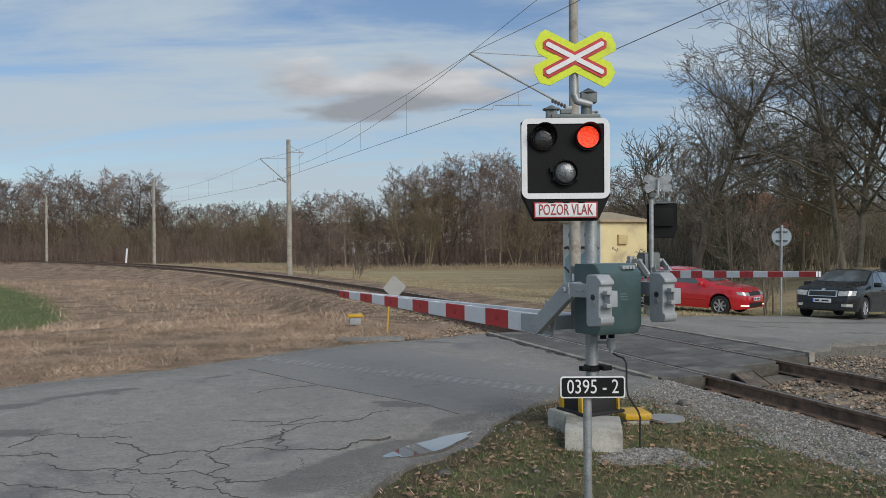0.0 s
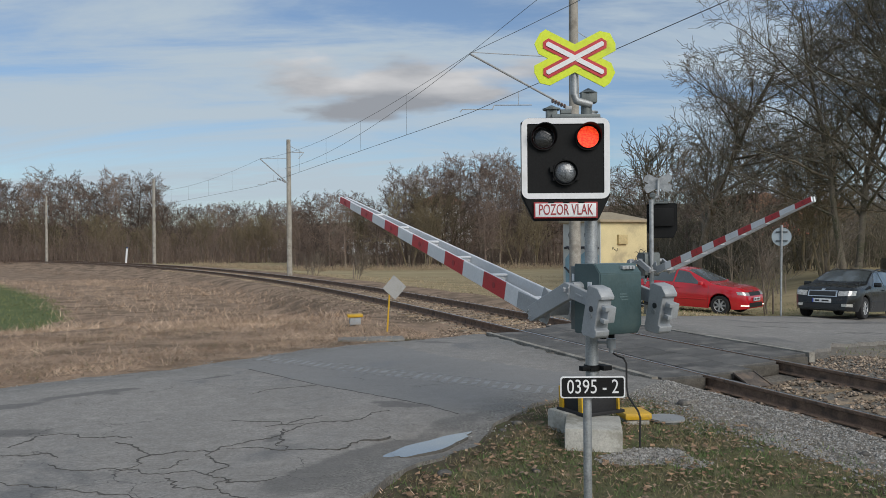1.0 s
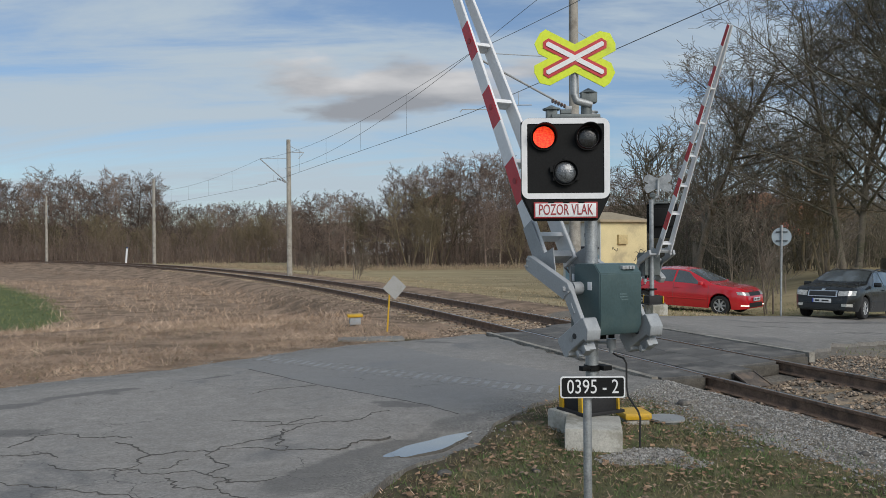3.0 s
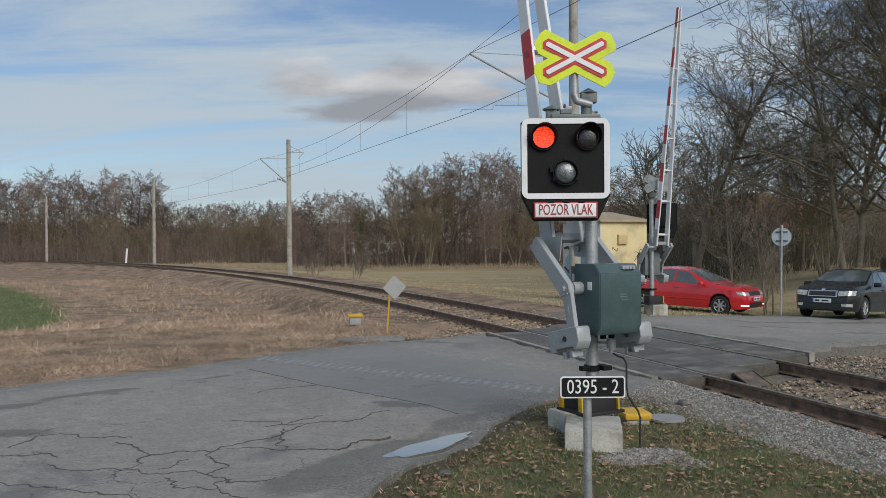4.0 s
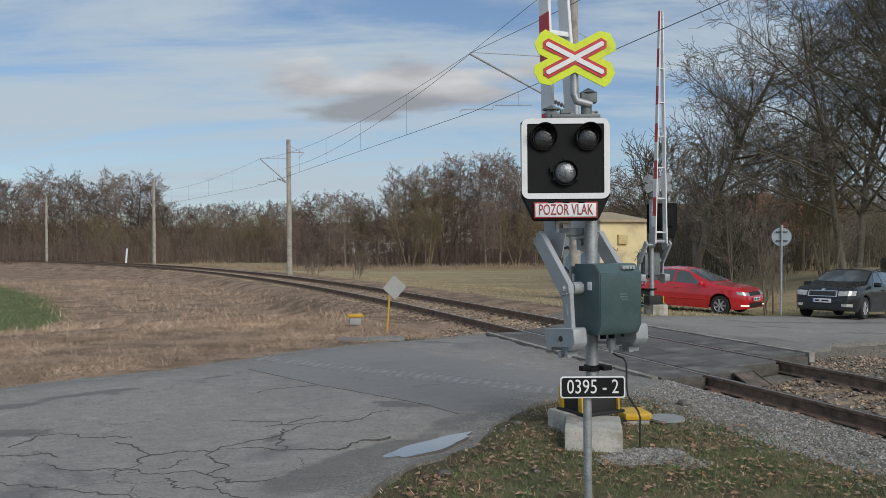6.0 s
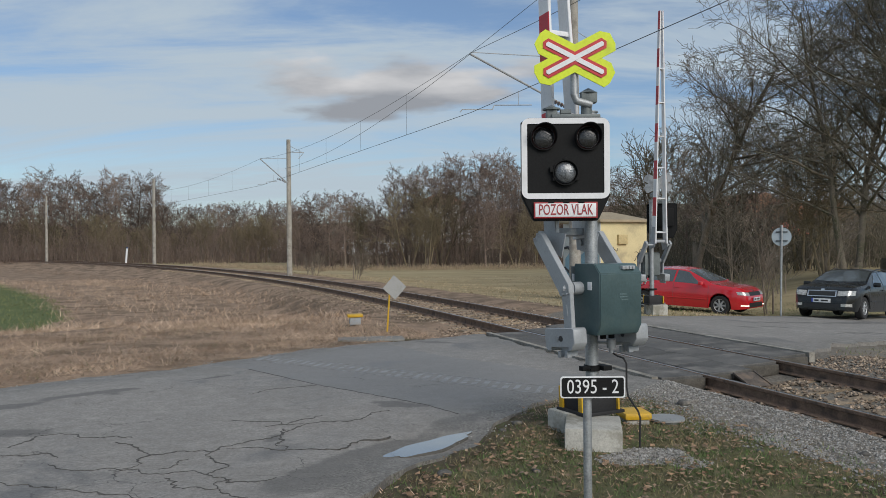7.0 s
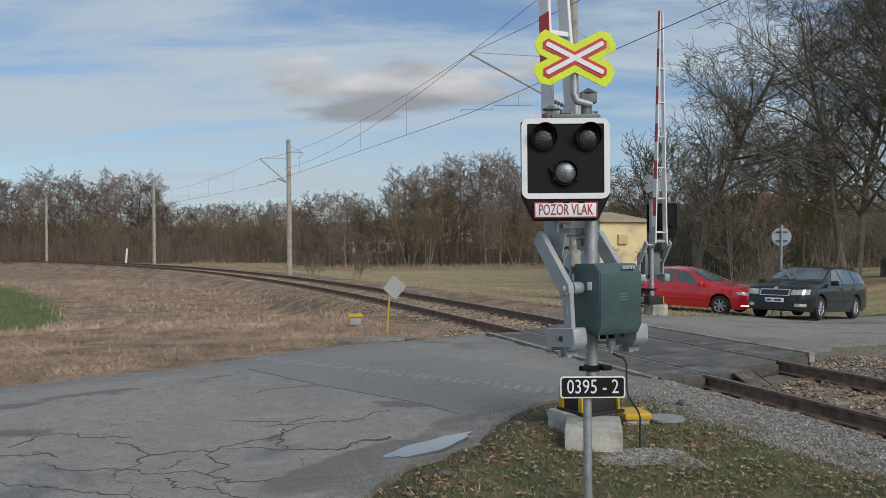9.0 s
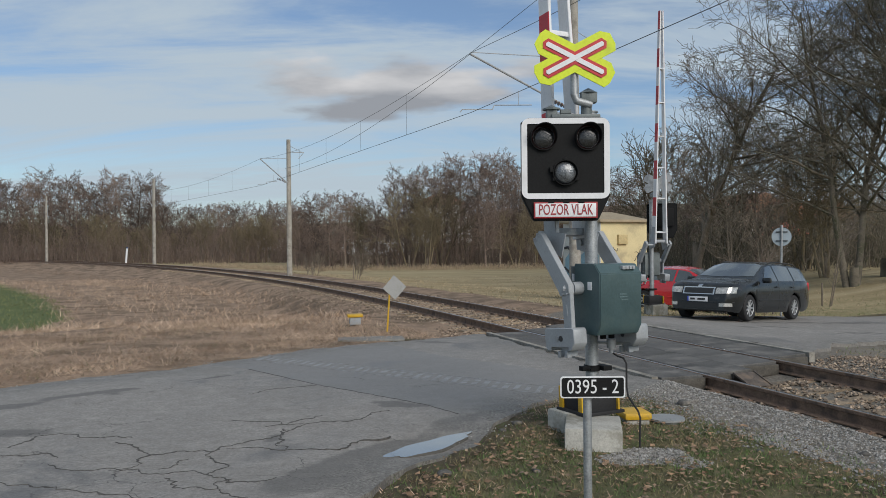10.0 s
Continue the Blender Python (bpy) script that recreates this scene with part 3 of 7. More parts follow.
STRIP = [(-3.6, 12.6), (-2.83, 11.97), (-1.64, 10.62), (-0.92, 9.91), (-0.26, 9.29), (0.15, 8.72), (1.04, 9.2), (2.0, 9.8), (2.2, 10.9), (1.25, 11.86), (0.55, 12.58), (-0.24, 13.53), (-0.96, 14.79), (-2.2, 14.6)]


def slab(name, poly, step, label, crack):
    """A sheet of road with the outline poly, cut to a grid, with a ragged edge and a thickness."""
    bm = bmesh.new()
    fine = []
    rnd = random.Random(5)
    for (x0, y0), (x1, y1) in zip(poly, poly[1:] + poly[:1]):
        d = math.hypot(x1 - x0, y1 - y0)
        k = max(1, int(d / 0.25)) if d < 9 else 2
        for i in range(k):
            t = i / k
            j = 0.09 if d < 9 else 0
            fine.append((x0 + (x1 - x0) * t + rnd.uniform(-j, j), y0 + (y1 - y0) * t + rnd.uniform(-j, j)))
    vs = [bm.verts.new((x, y, 0)) for x, y in fine]
    bm.faces.new(vs)
    xs, ys = [p[0] for p in poly], [p[1] for p in poly]
    lo_x, hi_x, lo_y, hi_y = max(min(xs), -16), min(max(xs), 32), max(min(ys), 2), min(max(ys), 36)
    for axis, lo, hi in ((0, lo_x, hi_x), (1, lo_y, hi_y)):
        p = lo + step
        while p < hi:
            co, no = [0, 0, 0], [0, 0, 0]
            co[axis], no[axis] = p, 1
            bmesh.ops.bisect_plane(bm, geom=bm.verts[:] + bm.edges[:] + bm.faces[:], plane_co=co, plane_no=no)
            p += step
    x = np.array([v.co.x for v in bm.verts])
    y = np.array([v.co.y for v in bm.verts])
    z = road_z(x, y)
    hole = np.exp(-(((x + 0.10) * 0.61 + (y - 7.56) * 0.79) / 0.75) ** 2 - (((x + 0.10) * -0.79 + (y - 7.56) * 0.61) / 0.34) ** 2)
    e = edge_distance(poly, x, y)
    z = z - 0.075 * hole - 0.02 * smooth(-0.35, 0.0, e) + 0.006 * np.sin(x * 2.1) * np.sin(y * 1.7)
    for v, zz in zip(bm.verts, z):
        v.co.z = zz
    ex = bmesh.ops.extrude_edge_only(bm, edges=[ed for ed in bm.edges if ed.is_boundary])
    for v in ex["geom"]:
        if isinstance(v, bmesh.types.BMVert):
            v.co.z -= 0.12
    bmesh.ops.recalc_face_normals(bm, faces=bm.faces)
    ob = link_mesh(name, bm, ASPHALT, 50)
    if sum(p.normal.z for p in ob.data.polygons) < 0:
        ob.data.flip_normals()
    me = ob.data
    ca = me.color_attributes.new("wear", "FLOAT_COLOR", "POINT")
    co = np.array([v.co for v in me.vertices])
    buf = np.ones((len(co), 4))
    buf[:, 0] = crack * smooth(13.0, 10.5, co[:, 1] + 0.25 * co[:, 0])
    buf[:, 1] = smooth(-1.0, -0.05, edge_distance(poly, co[:, 0], co[:, 1]))
    damp_shade = np.zeros(len(co))
    for cx, cy, rx, ry, turn in DAMP_AND_SHADE:
        ca_, sa_ = math.cos(radians(turn)), math.sin(radians(turn))
        u, w = (co[:, 0] - cx) * ca_ + (co[:, 1] - cy) * sa_, -(co[:, 0] - cx) * sa_ + (co[:, 1] - cy) * ca_
        damp_shade = np.maximum(damp_shade, smooth(1.5, 0.3, np.hypot(u / rx, w / ry)) * 0.8)
    buf[:, 2] = damp_shade
    buf[:, 3] = smooth(0.12, -0.12, edge_distance(STRIP, co[:, 0], co[:, 1]))
    ca.data.foreach_set("color", buf.ravel())
    return tagged(ob, label, "road", kind="structure")


slab("road", NEAR_ROAD, 0.2, "old grey asphalt road with cracks and a puddle", 1.0)
slab("road", FAR_ROAD, 0.4, "grey asphalt road falling away behind the crossing", 0.4)


def build_puddle():
    w = bpy.data.materials.new("still water")
    w.use_nodes = True
    b = w.node_tree.nodes["Principled BSDF"]
    b.inputs["Base Color"].default_value = (0.10, 0.095, 0.085, 1)
    b.inputs["Roughness"].default_value = 0.03
    b.inputs["IOR"].default_value = 1.33
    b.inputs["Specular IOR Level"].default_value = 0.9
    b.inputs["Coat Weight"].default_value = 1.0
    b.inputs["Coat IOR"].default_value = 2.2
    bm = bmesh.new()
    rnd = random.Random(3)
    outline = []
    for k in range(40):
        a = 2 * math.pi * k / 40
        r = 1 + 0.07 * math.sin(3 * a) + 0.06 * math.sin(7 * a + 1) + rnd.uniform(-0.03, 0.03)
        u, v = 0.58 * r * math.cos(a), 0.135 * r * math.sin(a) * (1.1 - 0.35 * math.cos(a))
        outline.append(bm.verts.new((-0.10 + u * 0.61 - v * 0.79, 7.56 + u * 0.79 + v * 0.61, -0.034)))
    top = bm.faces.new(outline)
    ex = bmesh.ops.extrude_face_region(bm, geom=[top])
    for v in ex["geom"]:
        if isinstance(v, bmesh.types.BMVert):
            v.co.z -= 0.06
    bmesh.ops.recalc_face_normals(bm, faces=bm.faces)
    tagged(link_mesh("puddle", bm, w, 0), "shallow rain puddle in a hollow of the asphalt", "puddle")


build_puddle()


# ---- the track ----
def rail_profile():
    h = [(-0.075, -0.172), (-0.075, -0.160), (-0.012, -0.140), (-0.008, -0.050), (-0.036, -0.038), (-0.036, -0.006), (-0.028, 0.0)]
    return h + [(-x, z) for x, z in h[::-1]]


def build_rail(n0, lift, label):
    bm = bmesh.new()
    prof = rail_profile()
    rings = []
    s = TR[0, 0]
    while s < 140:
        p, a = at_track(s, 0)
        ring = []
        for x, z in prof:
            n = n0 + x
            ring.append(bm.verts.new((p.x + n * math.sin(a), p.y - n * math.cos(a), lift + z)))
        rings.append(ring)
        s += 1.0
    k = len(prof)
    for r0, r1 in zip(rings[:-1], rings[1:]):
        for i in range(k):
            j = (i + 1) % k
            f = bm.faces.new((r0[i], r0[j], r1[j], r1[i]))
            f.material_index = 1 if i == 6 else 0
    bmesh.ops.recalc_face_normals(bm, faces=bm.faces)
    return tagged(link_mesh("rail", bm, [RAILRUST, RAILTOP], 40), label, "rail", "rails of the track", kind="structure")


build_rail(-0.752, 0.0, "steel rail with rusty sides and a polished head")
build_rail(0.752, 0.072, "steel rail with rusty sides and a polished head")


def build_sleepers():
    bm = bmesh.new()
    bx(bm, (0, 0, -0.08), (0.24, 2.5, 0.16), 0.012)
    first = link_mesh("sleeper", bm, SLEEPER)
    tagged(first, "weathered wooden sleeper bedded in ballast", "sleeper", "sleepers of the track")
    # a clip plate under each rail
    for y in (-0.752, 0.752):
        b2 = bmesh.new()
        bx(b2, (0, y, 0.006), (0.17, 0.34, 0.022), 0.004)
        for dx in (-0.055, 0.055):
            for dy in (-0.11, 0.11):
                rod(b2, (dx, y + dy, 0.01), (dx, y + dy, 0.032), 0.014, n=6)
        part("rail_plate", b2, RAILRUST, first, "rusty base plate with screws")
    done = False
    s = -14.0
    while s < 62:
        if not (-0.95 < s < 5.75):
            p, a = at_track(s, 0)
            m = Matrix.Translation((p.x, p.y, -0.137)) @ Matrix.Rotation(a, 4, "Z") @ Matrix.Rotation(-math.atan(CANT), 4, "X")
            if not done:
                first.matrix_world = m
                done = True
            else:
                copy_thing(first, m)
        s += 0.62


build_sleepers()

STONE = mat("mixed ballast stone", (0.275, 0.215, 0.16), 0.9, 0.0, 0.4, 14, 60, 0.2, (0.16, 0.12, 0.09), 0.4, 4)
CHIP = mat("pale grey gravel", (0.245, 0.238, 0.222), 0.9, 0.0, 0.35, 14, 60, 0.2, (0.24, 0.22, 0.19), 0.3, 4)


def island_tint(m, amount):
    """Give every loose piece of a joined mesh its own lightness."""
    nt = m.node_tree
    b = nt.nodes["Principled BSDF"]
    src = b.inputs["Base Color"].links[0].from_socket
    g = nt.nodes.new("ShaderNodeNewGeometry")
    mr = nt.nodes.new("ShaderNodeMapRange")
    mr.inputs[3].default_value, mr.inputs[4].default_value = 1 - amount, 1 + amount
    nt.links.new(g.outputs["Random Per Island"], mr.inputs[0])
    mx = nt.nodes.new("ShaderNodeMix")
    mx.data_type, mx.blend_type = "RGBA", "MULTIPLY"
    mx.inputs[0].default_value = 1.0
    nt.links.new(src, mx.inputs[6])
    nt.links.new(mr.outputs[0], mx.inputs[7])
    nt.links.new(mx.outputs[2], b.inputs["Base Color"])


for m_, a_ in ((STONE, 0.55), (CHIP, 0.4), (BARKRED, 0.25)):
    island_tint(m_, a_)


def scatter_stones(name, places, lo, hi, material, label, seed):
    """Loose angular stones, joined."""
    rng = np.random.RandomState(seed)
    octa = np.array([(1, 0, 0), (-1, 0, 0), (0, 1, 0), (0, -1, 0), (0, 0, 1), (0, 0, -1)], float)
    tri = np.array([(0, 2, 4), (2, 1, 4), (1, 3, 4), (3, 0, 4), (2, 0, 5), (1, 2, 5), (3, 1, 5), (0, 3, 5)])
    n = len(places)
    size = lo + (hi - lo) * rng.rand(n) ** 2
    sc = rng.uniform(0.6, 1.15, (n, 6, 1)) * octa[None] * size[:, None, None]
    sc[:, :, 2] *= 0.75
    ax = rng.rand(n) * 6.28
    tilt = rng.uniform(-0.7, 0.7, n)
    c, s = np.cos(tilt)[:, None], np.sin(tilt)[:, None]
    y, z = sc[:, :, 1] * c - sc[:, :, 2] * s, sc[:, :, 1] * s + sc[:, :, 2] * c
    c, s = np.cos(ax)[:, None], np.sin(ax)[:, None]
    x, y = sc[:, :, 0] * c - y * s, sc[:, :, 0] * s + y * c
    co = np.stack([x, y, z], 2) + np.asarray(places)[:, None, :]
    faces = (tri[None] + 6 * np.arange(n)[:, None, None]).reshape(-1, 3)
    me = bpy.data.meshes.new(name)
    me.from_pydata(co.reshape(-1, 3).tolist(), [], faces.tolist())
    me.materials.append(material)
    return tagged(new(name, me), label, "gravel", kind="stuff")


def ballast():
    rng = np.random.RandomState(4)
    out = []
    for s0, s1, k in ((-14, -0.9, 8500), (5.6, 30, 5500)):
        s = s0 + (s1 - s0) * (rng.rand(k) if s0 < 0 else rng.rand(k) ** 1.6)
        n = rng.uniform(-2.3, 2.5, k)
        for a, b in zip(s, n):
            if abs(abs(b) - 0.752) < 0.07:
                continue
            if a < 0 and b < -1.1:
                continue
            p, _ = at_track(a, b)
            edge = max(0.0, abs(b) - 1.3)
            out.append((p.x, p.y, -0.125 + b * CANT - 0.06 * edge + rng.uniform(-0.03, 0.006)))
    scatter_stones("ballast", out, 0.022, 0.055, STONE, "brown and grey ballast stones of the track bed", 1)
    out = []
    while len(out) < 21000:
        s, n = -0.8 - 8 * rng.rand() ** 1.3, -0.86 - 2.5 * rng.rand()
        p, _ = at_track(s, n)
        if float(gravel_mask(np.array([p.x]), np.array([p.y]))[0]) > rng.rand() * 0.9 and p.y > 4:
            out.append((p.x, p.y, n))
    while len(out) < 24000:
        x, y = rng.uniform(0.9, 3.2), rng.uniform(6.3, 7.8)
        if float(gravel_mask(np.array([x]), np.array([y]))[0]) > 0.3:
            out.append((x, y, 0))
    arr = np.array(out)
    arr[:, 2] = ground_z(arr[:, 0], arr[:, 1]) + 0.003
    scatter_stones("gravel", arr, 0.008, 0.022, CHIP, "pale grey crushed gravel beside the rail", 2)
    # grit along the left edge of the road
    k = 16000
    xs, ys = rng.uniform(-9, 1.0, k), rng.uniform(7.5, 17, k)
    ed = edge_distance(NEAR_ROAD, xs, ys)
    keep = (np.abs(ed - 0.02) < 0.22 * rng.rand(k) + 0.02) & (on_track(xs, ys)[0] < -2)
    xs, ys, ed = xs[keep], ys[keep], ed[keep]
    arr = np.stack([xs, ys, np.where(ed < 0, road_z(xs, ys) - 0.012, ground_z(xs, ys))], 1)
    scatter_stones("gravel", arr, 0.006, 0.018, CHIP, "fine grey grit along the road's edge", 5)
    # far shoulder right of the crossing
    k = 24000
    xs, ys = rng.uniform(4.6, 11.5, k), rng.uniform(9.5, 17.5, k)
    nn, ss = on_track(xs, ys)
    keep = (nn > 1.2) & (nn < 4.6) & (ss < 0.1) & (edge_distance(FAR_ROAD, xs, ys) > 0.1)
    arr = np.stack([xs, ys, ground_z(xs, ys) + 0.01], 1)[keep]
    scatter_stones("gravel", arr, 0.012, 0.042, STONE, "loose brown stones on the far shoulder", 3)


ballast()


def crossing_surface():
    deck = empty("crossing_deck", Matrix.Identity(4))
    tagged(deck, "dark rubber panel deck between and beside the rails", "crossing deck", kind="structure")
    rows = ((-1.45, -0.80, -0.66, 5.3), (-0.675, 0.0, -0.64, 5.6), (0.0, 0.675, -0.34, 5.9), (0.80, 1.45, -0.06, 6.2))
    for n0, n1, s0, s1 in rows:
        k = 7
        for i in range(k):
            a0, a1 = s0 + (s1 - s0) * i / k + 0.004, s0 + (s1 - s0) * (i + 1) / k - 0.004
            bm = bmesh.new()
            lo, hi = [], []
            for s, n in ((a0, n0), (a1, n0), (a1, n1), (a0, n1)):
                p, _ = at_track(s, n)
                hi.append(bm.verts.new((p.x, p.y, max(n + 0.752, 0) * CANT - 0.004)))
                lo.append(bm.verts.new((p.x, p.y, max(n + 0.752, 0) * CANT - 0.16)))
            bm.faces.new(hi), bm.faces.new(lo[::-1])
            for q in range(4):
                r = (q + 1) % 4
                bm.faces.new((hi[r], hi[q], lo[q], lo[r]))
            bmesh.ops.recalc_face_normals(bm, faces=bm.faces)
            bmesh.ops.bevel(bm, geom=[e for e in bm.edges if all(v in hi for v in e.verts)], offset=0.008, segments=1, affect="EDGES")
            part("panel", bm, PANEL, deck)
    for n, s0, s1 in ((-1.53, -0.62, 5.35), (1.53, -0.10, 6.3)):
        bm = bmesh.new()
        s = s0
        pts = []
        while s <= s1 + 1e-6:
            p, a = at_track(s, n)
            pts.append((p, a))
            s += (s1 - s0) / 8
        rings = []
        for p, a in pts:
            r = []
            for dn, dz in ((-0.05, -0.14), (-0.05, 0.006), (0.05, 0.006), (0.05, -0.14)):
                r.append(bm.verts.new((p.x + dn * math.sin(a), p.y - dn * math.cos(a), max(n + 0.752, 0) * CANT + dz)))
            rings.append(r)
        for r0, r1 in zip(rings[:-1], rings[1:]):
            for q in range(4):
                w = (q + 1) % 4
                bm.faces.new((r0[q], r0[w], r1[w], r1[q]))
        bm.faces.new(rings[0][::-1]), bm.faces.new(rings[-1])
        bmesh.ops.recalc_face_normals(bm, faces=bm.faces)
        part("edge_beam", bm, mat("worn edge concrete", (0.30, 0.282, 0.245), 0.9, 0.0, 0.25, 4, 50, 0.25, (0.17, 0.155, 0.13), 0.45, 3), deck, "pale concrete edge beam")
    # dark end boards under the panels' edges
    for n0, n1, s0, s1 in rows:
        bm = bmesh.new()
        p, a = at_track(s0 - 0.035, (n0 + n1) / 2)
        bx(bm, (0, 0, 0), (0.05, n1 - n0 - 0.02, 0.15), 0.006, Matrix.Translation((p.x, p.y, max((n0 + n1) / 2 + 0.752, 0) * CANT - 0.105)) @ Matrix.Rotation(a, 4, "Z"))
        part("end_board", bm, mat("tarred end board", (0.085, 0.078, 0.066), 0.9, 0.0, 0.3, 7, 50, 0.3), deck, "dark tarred end board")
    # rusty deflector plate between the rails at the end of the deck
    bm = bmesh.new()
    bx(bm, (0, 0, 0), (0.36, 0.38, 0.012), 0.003)
    for dx in (-0.17, 0.17):
        bx(bm, (dx, 0, 0.012), (0.02, 0.38, 0.02), 0.003)
    bx(bm, (0, -0.17, -0.08), (0.34, 0.02, 0.15), 0.003)
    ob = link_mesh("deflector_plate", bm, mat("dark rusty plate", (0.115, 0.095, 0.08), 0.8, 0.2, 0.3, 6, 50, 0.15, (0.20, 0.15, 0.11), 0.4, 5))
    p, a = at_track(-0.90, -0.20)
    ob.matrix_world = Matrix.Translation((p.x, p.y, -0.065)) @ Matrix.Rotation(a + radians(90), 4, "Z") @ Matrix.Rotation(radians(-20), 4, "X")
    tagged(ob, "sloping rusty steel plate at the deck's end", "deflector plate")


crossing_surface()


# ---- barrier with signal: local x runs along the lowered arm, the pivot stands over the origin ----
PIVOT_Z = 1.376
ARM_V = -0.386


def arm_width(u):
    """Distance between the middles of the two beams."""
    return 0.07 + 0.26 * (6.75 - u) / 6.0


def beam_y(u, sgn):
    """Where the middle of a beam lies across the arm: the outer one (1) or the inner one (-1)."""
    return 0.232 * (6.9 - u) / 6.0 - (0 if sgn > 0 else arm_width(u))


def build_arm(parent):
    bm = bmesh.new()
    # cranked hollow levers from the pivot to the beams, both sides, and the short arms of the weights behind
    for sgn, y in ((1, 0.385), (-1, -0.33)):
        m = Matrix.Translation((0, y, 0))
        b0 = bmesh.new()
        prism(b0, [(-0.05, 0.055), (0.03, 0.052), (0.56, -0.34), (0.575, -0.365), (0.495, -0.465), (0.465, -0.462), (-0.02, -0.115), (-0.07, -0.085)], 0.062, m)
        prism(b0, [(-0.03, 0.056), (-0.03, -0.075), (-0.42, -0.065), (-0.42, 0.05)], 0.045, m)
        bmesh.ops.bevel(b0, geom=b0.edges[:], offset=0.005, segments=1, affect="EDGES")
        tmp = bpy.data.meshes.new("lever")
        b0.to_mesh(tmp)
        b0.free()
        bm.from_mesh(tmp)
        bpy.data.meshes.remove(tmp)
        o = y + 0.031 * sgn
        for bx_, bz in ((0.525, -0.365), (0.545, -0.385), (0.485, -0.42), (0.505, -0.44), (-0.05, 0.02), (-0.05, -0.04), (0.02, -0.005)):
            rod(bm, (bx_, o, bz), (bx_, o + 0.010 * sgn, bz), 0.011, n=6)
        rod(bm, (0, o, -0.01), (0, o + 0.03 * sgn, -0.01), 0.024, n=6)
        bx(bm, (-0.20, o - 0.008 * sgn, -0.01), (0.10, 0.01, 0.022), 0.002)
        # gusset plates between lever and beam
        yb = beam_y(0.6, sgn)
        prism(bm, [(0.30, -0.22), (0.52, -0.13), (0.56, -0.33), (0.48, -0.45), (0.42, -0.44)], 0.010, Matrix.Translation((0, yb + 0.026 * sgn, 0)))
        rod(bm, (0.46, min(yb, y), -0.40), (0.46, max(yb, y), -0.40), 0.03, n=10)
        prism(bm, [(0.34, -0.28), (0.95, -0.30), (0.95, -0.465), (0.40, -0.48)], 0.010, Matrix.Translation((0, yb + 0.025 * sgn, 0)))
    rod(bm, (0, -0.35, 0), (0, 0.40, 0), 0.035, n=14)
    bx(bm, (0.56, 0.07, -0.37), (0.07, 0.30, 0.14), 0.006)
    arm = part("barrier_arm", bm, GREYPAINT, parent, "grey lever frame of the barrier arm")
    arm.location = (0, 0, PIVOT_Z)
    for sgn in (1, -1):
        # counterweights: notched castings with a clamp on the back
        b2 = bmesh.new()
        y = 0.385 if sgn > 0 else -0.34
        o = [(-0.36, 0.12), (-0.36, -0.29), (-0.385, -0.315), (-0.54, -0.30), (-0.565, -0.27), (-0.565, -0.225), (-0.535, -0.215), (-0.535, 0.045), (-0.565, 0.055), (-0.565, 0.085), (-0.50, 0.14), (-0.38, 0.14)]
        prism(b2, o, 0.148, Matrix.Translation((0, y, 0)))
        bmesh.ops.bevel(b2, geom=b2.edges[:], offset=0.006, segments=1, affect="EDGES")
        bx(b2, (-0.575, y - 0.02, -0.065), (0.09, 0.085, 0.14), 0.006)
        bx(b2, (-0.60, y + 0.035, -0.12), (0.06, 0.05, 0.035), 0.004)
        bx(b2, (-0.60, y + 0.035, -0.01), (0.06, 0.05, 0.035), 0.004)
        part("counterweight", b2, GREYPAINT, arm, "grey cast counterweight")
        for bz, rr, ma in ((-0.055, 0.026, PLUG), (-0.115, 0.024, GALV)):
            b6 = bmesh.new()
            f = y + 0.074
            rod(b6, (-0.455, f - 0.004, bz), (-0.455, f + 0.006, bz), rr, n=16)
            part("bolt", b6, ma, arm, "round bolt head")
        # beam, stripe by stripe
        edges = [0.50, 1.25] + [1.75 + 0.5 * k for k in range(11)]
        for k, (u0, u1) in enumerate(zip(edges[:-1], edges[1:])):
            b3 = bmesh.new()
            h0, h1 = 0.107 - 0.0078 * u0, 0.107 - 0.0078 * u1
            w0, w1 = beam_y(u0, sgn), beam_y(u1, sgn)
            quad = []
            for u, w, h in ((u0, w0, h0), (u1, w1, h1)):
                quad.append([b3.verts.new((u, w + dw, ARM_V + dz)) for dw, dz in ((-0.018, -h), (0.018, -h), (0.018, h), (-0.018, h))])
            for q in range(4):
                r = (q + 1) % 4
                b3.faces.new((quad[0][q], quad[0][r], quad[1][r], quad[1][q]))
            b3.faces.new(quad[0][::-1]), b3.faces.new(quad[1])
            bmesh.ops.recalc_face_normals(b3, faces=b3.faces)
            bmesh.ops.bevel(b3, geom=[e for e in b3.edges if abs((e.verts[0].co - e.verts[1].co).x) > 0.1], offset=0.006, segments=1, affect="EDGES")
            red = k % 2 == 1
            b3.normal_update()
            if red:
                for f in b3.faces:
                    f.material_index = 0 if f.normal.y * sgn > 0.5 else 1
            part("stripe", b3, [RED, WHITE] if red else WHITE, arm, "red reflective stripe" if red else "white reflective stripe")
            if red:
                b4 = bmesh.new()
                um = (u0 + u1) / 2
                wm = beam_y(um, sgn)
                rod(b4, (um, wm + sgn * 0.016, ARM_V), (um, wm + sgn * 0.024, ARM_V), 0.034, n=14)
                part("reflector", b4, DEEPRED, arm, "round dark red reflector")
    for u in (0.80, 1.72, 2.55, 3.4, 4.3, 5.2):
        b5 = bmesh.new()
        w, mid = arm_width(u), (beam_y(u, 1) + beam_y(u, -1)) / 2
        bx(b5, (u, mid, ARM_V + 0.055), (0.05, w, 0.02), 0.004)
        bx(b5, (u, mid, ARM_V - 0.02), (0.02, w, 0.10), 0.004)
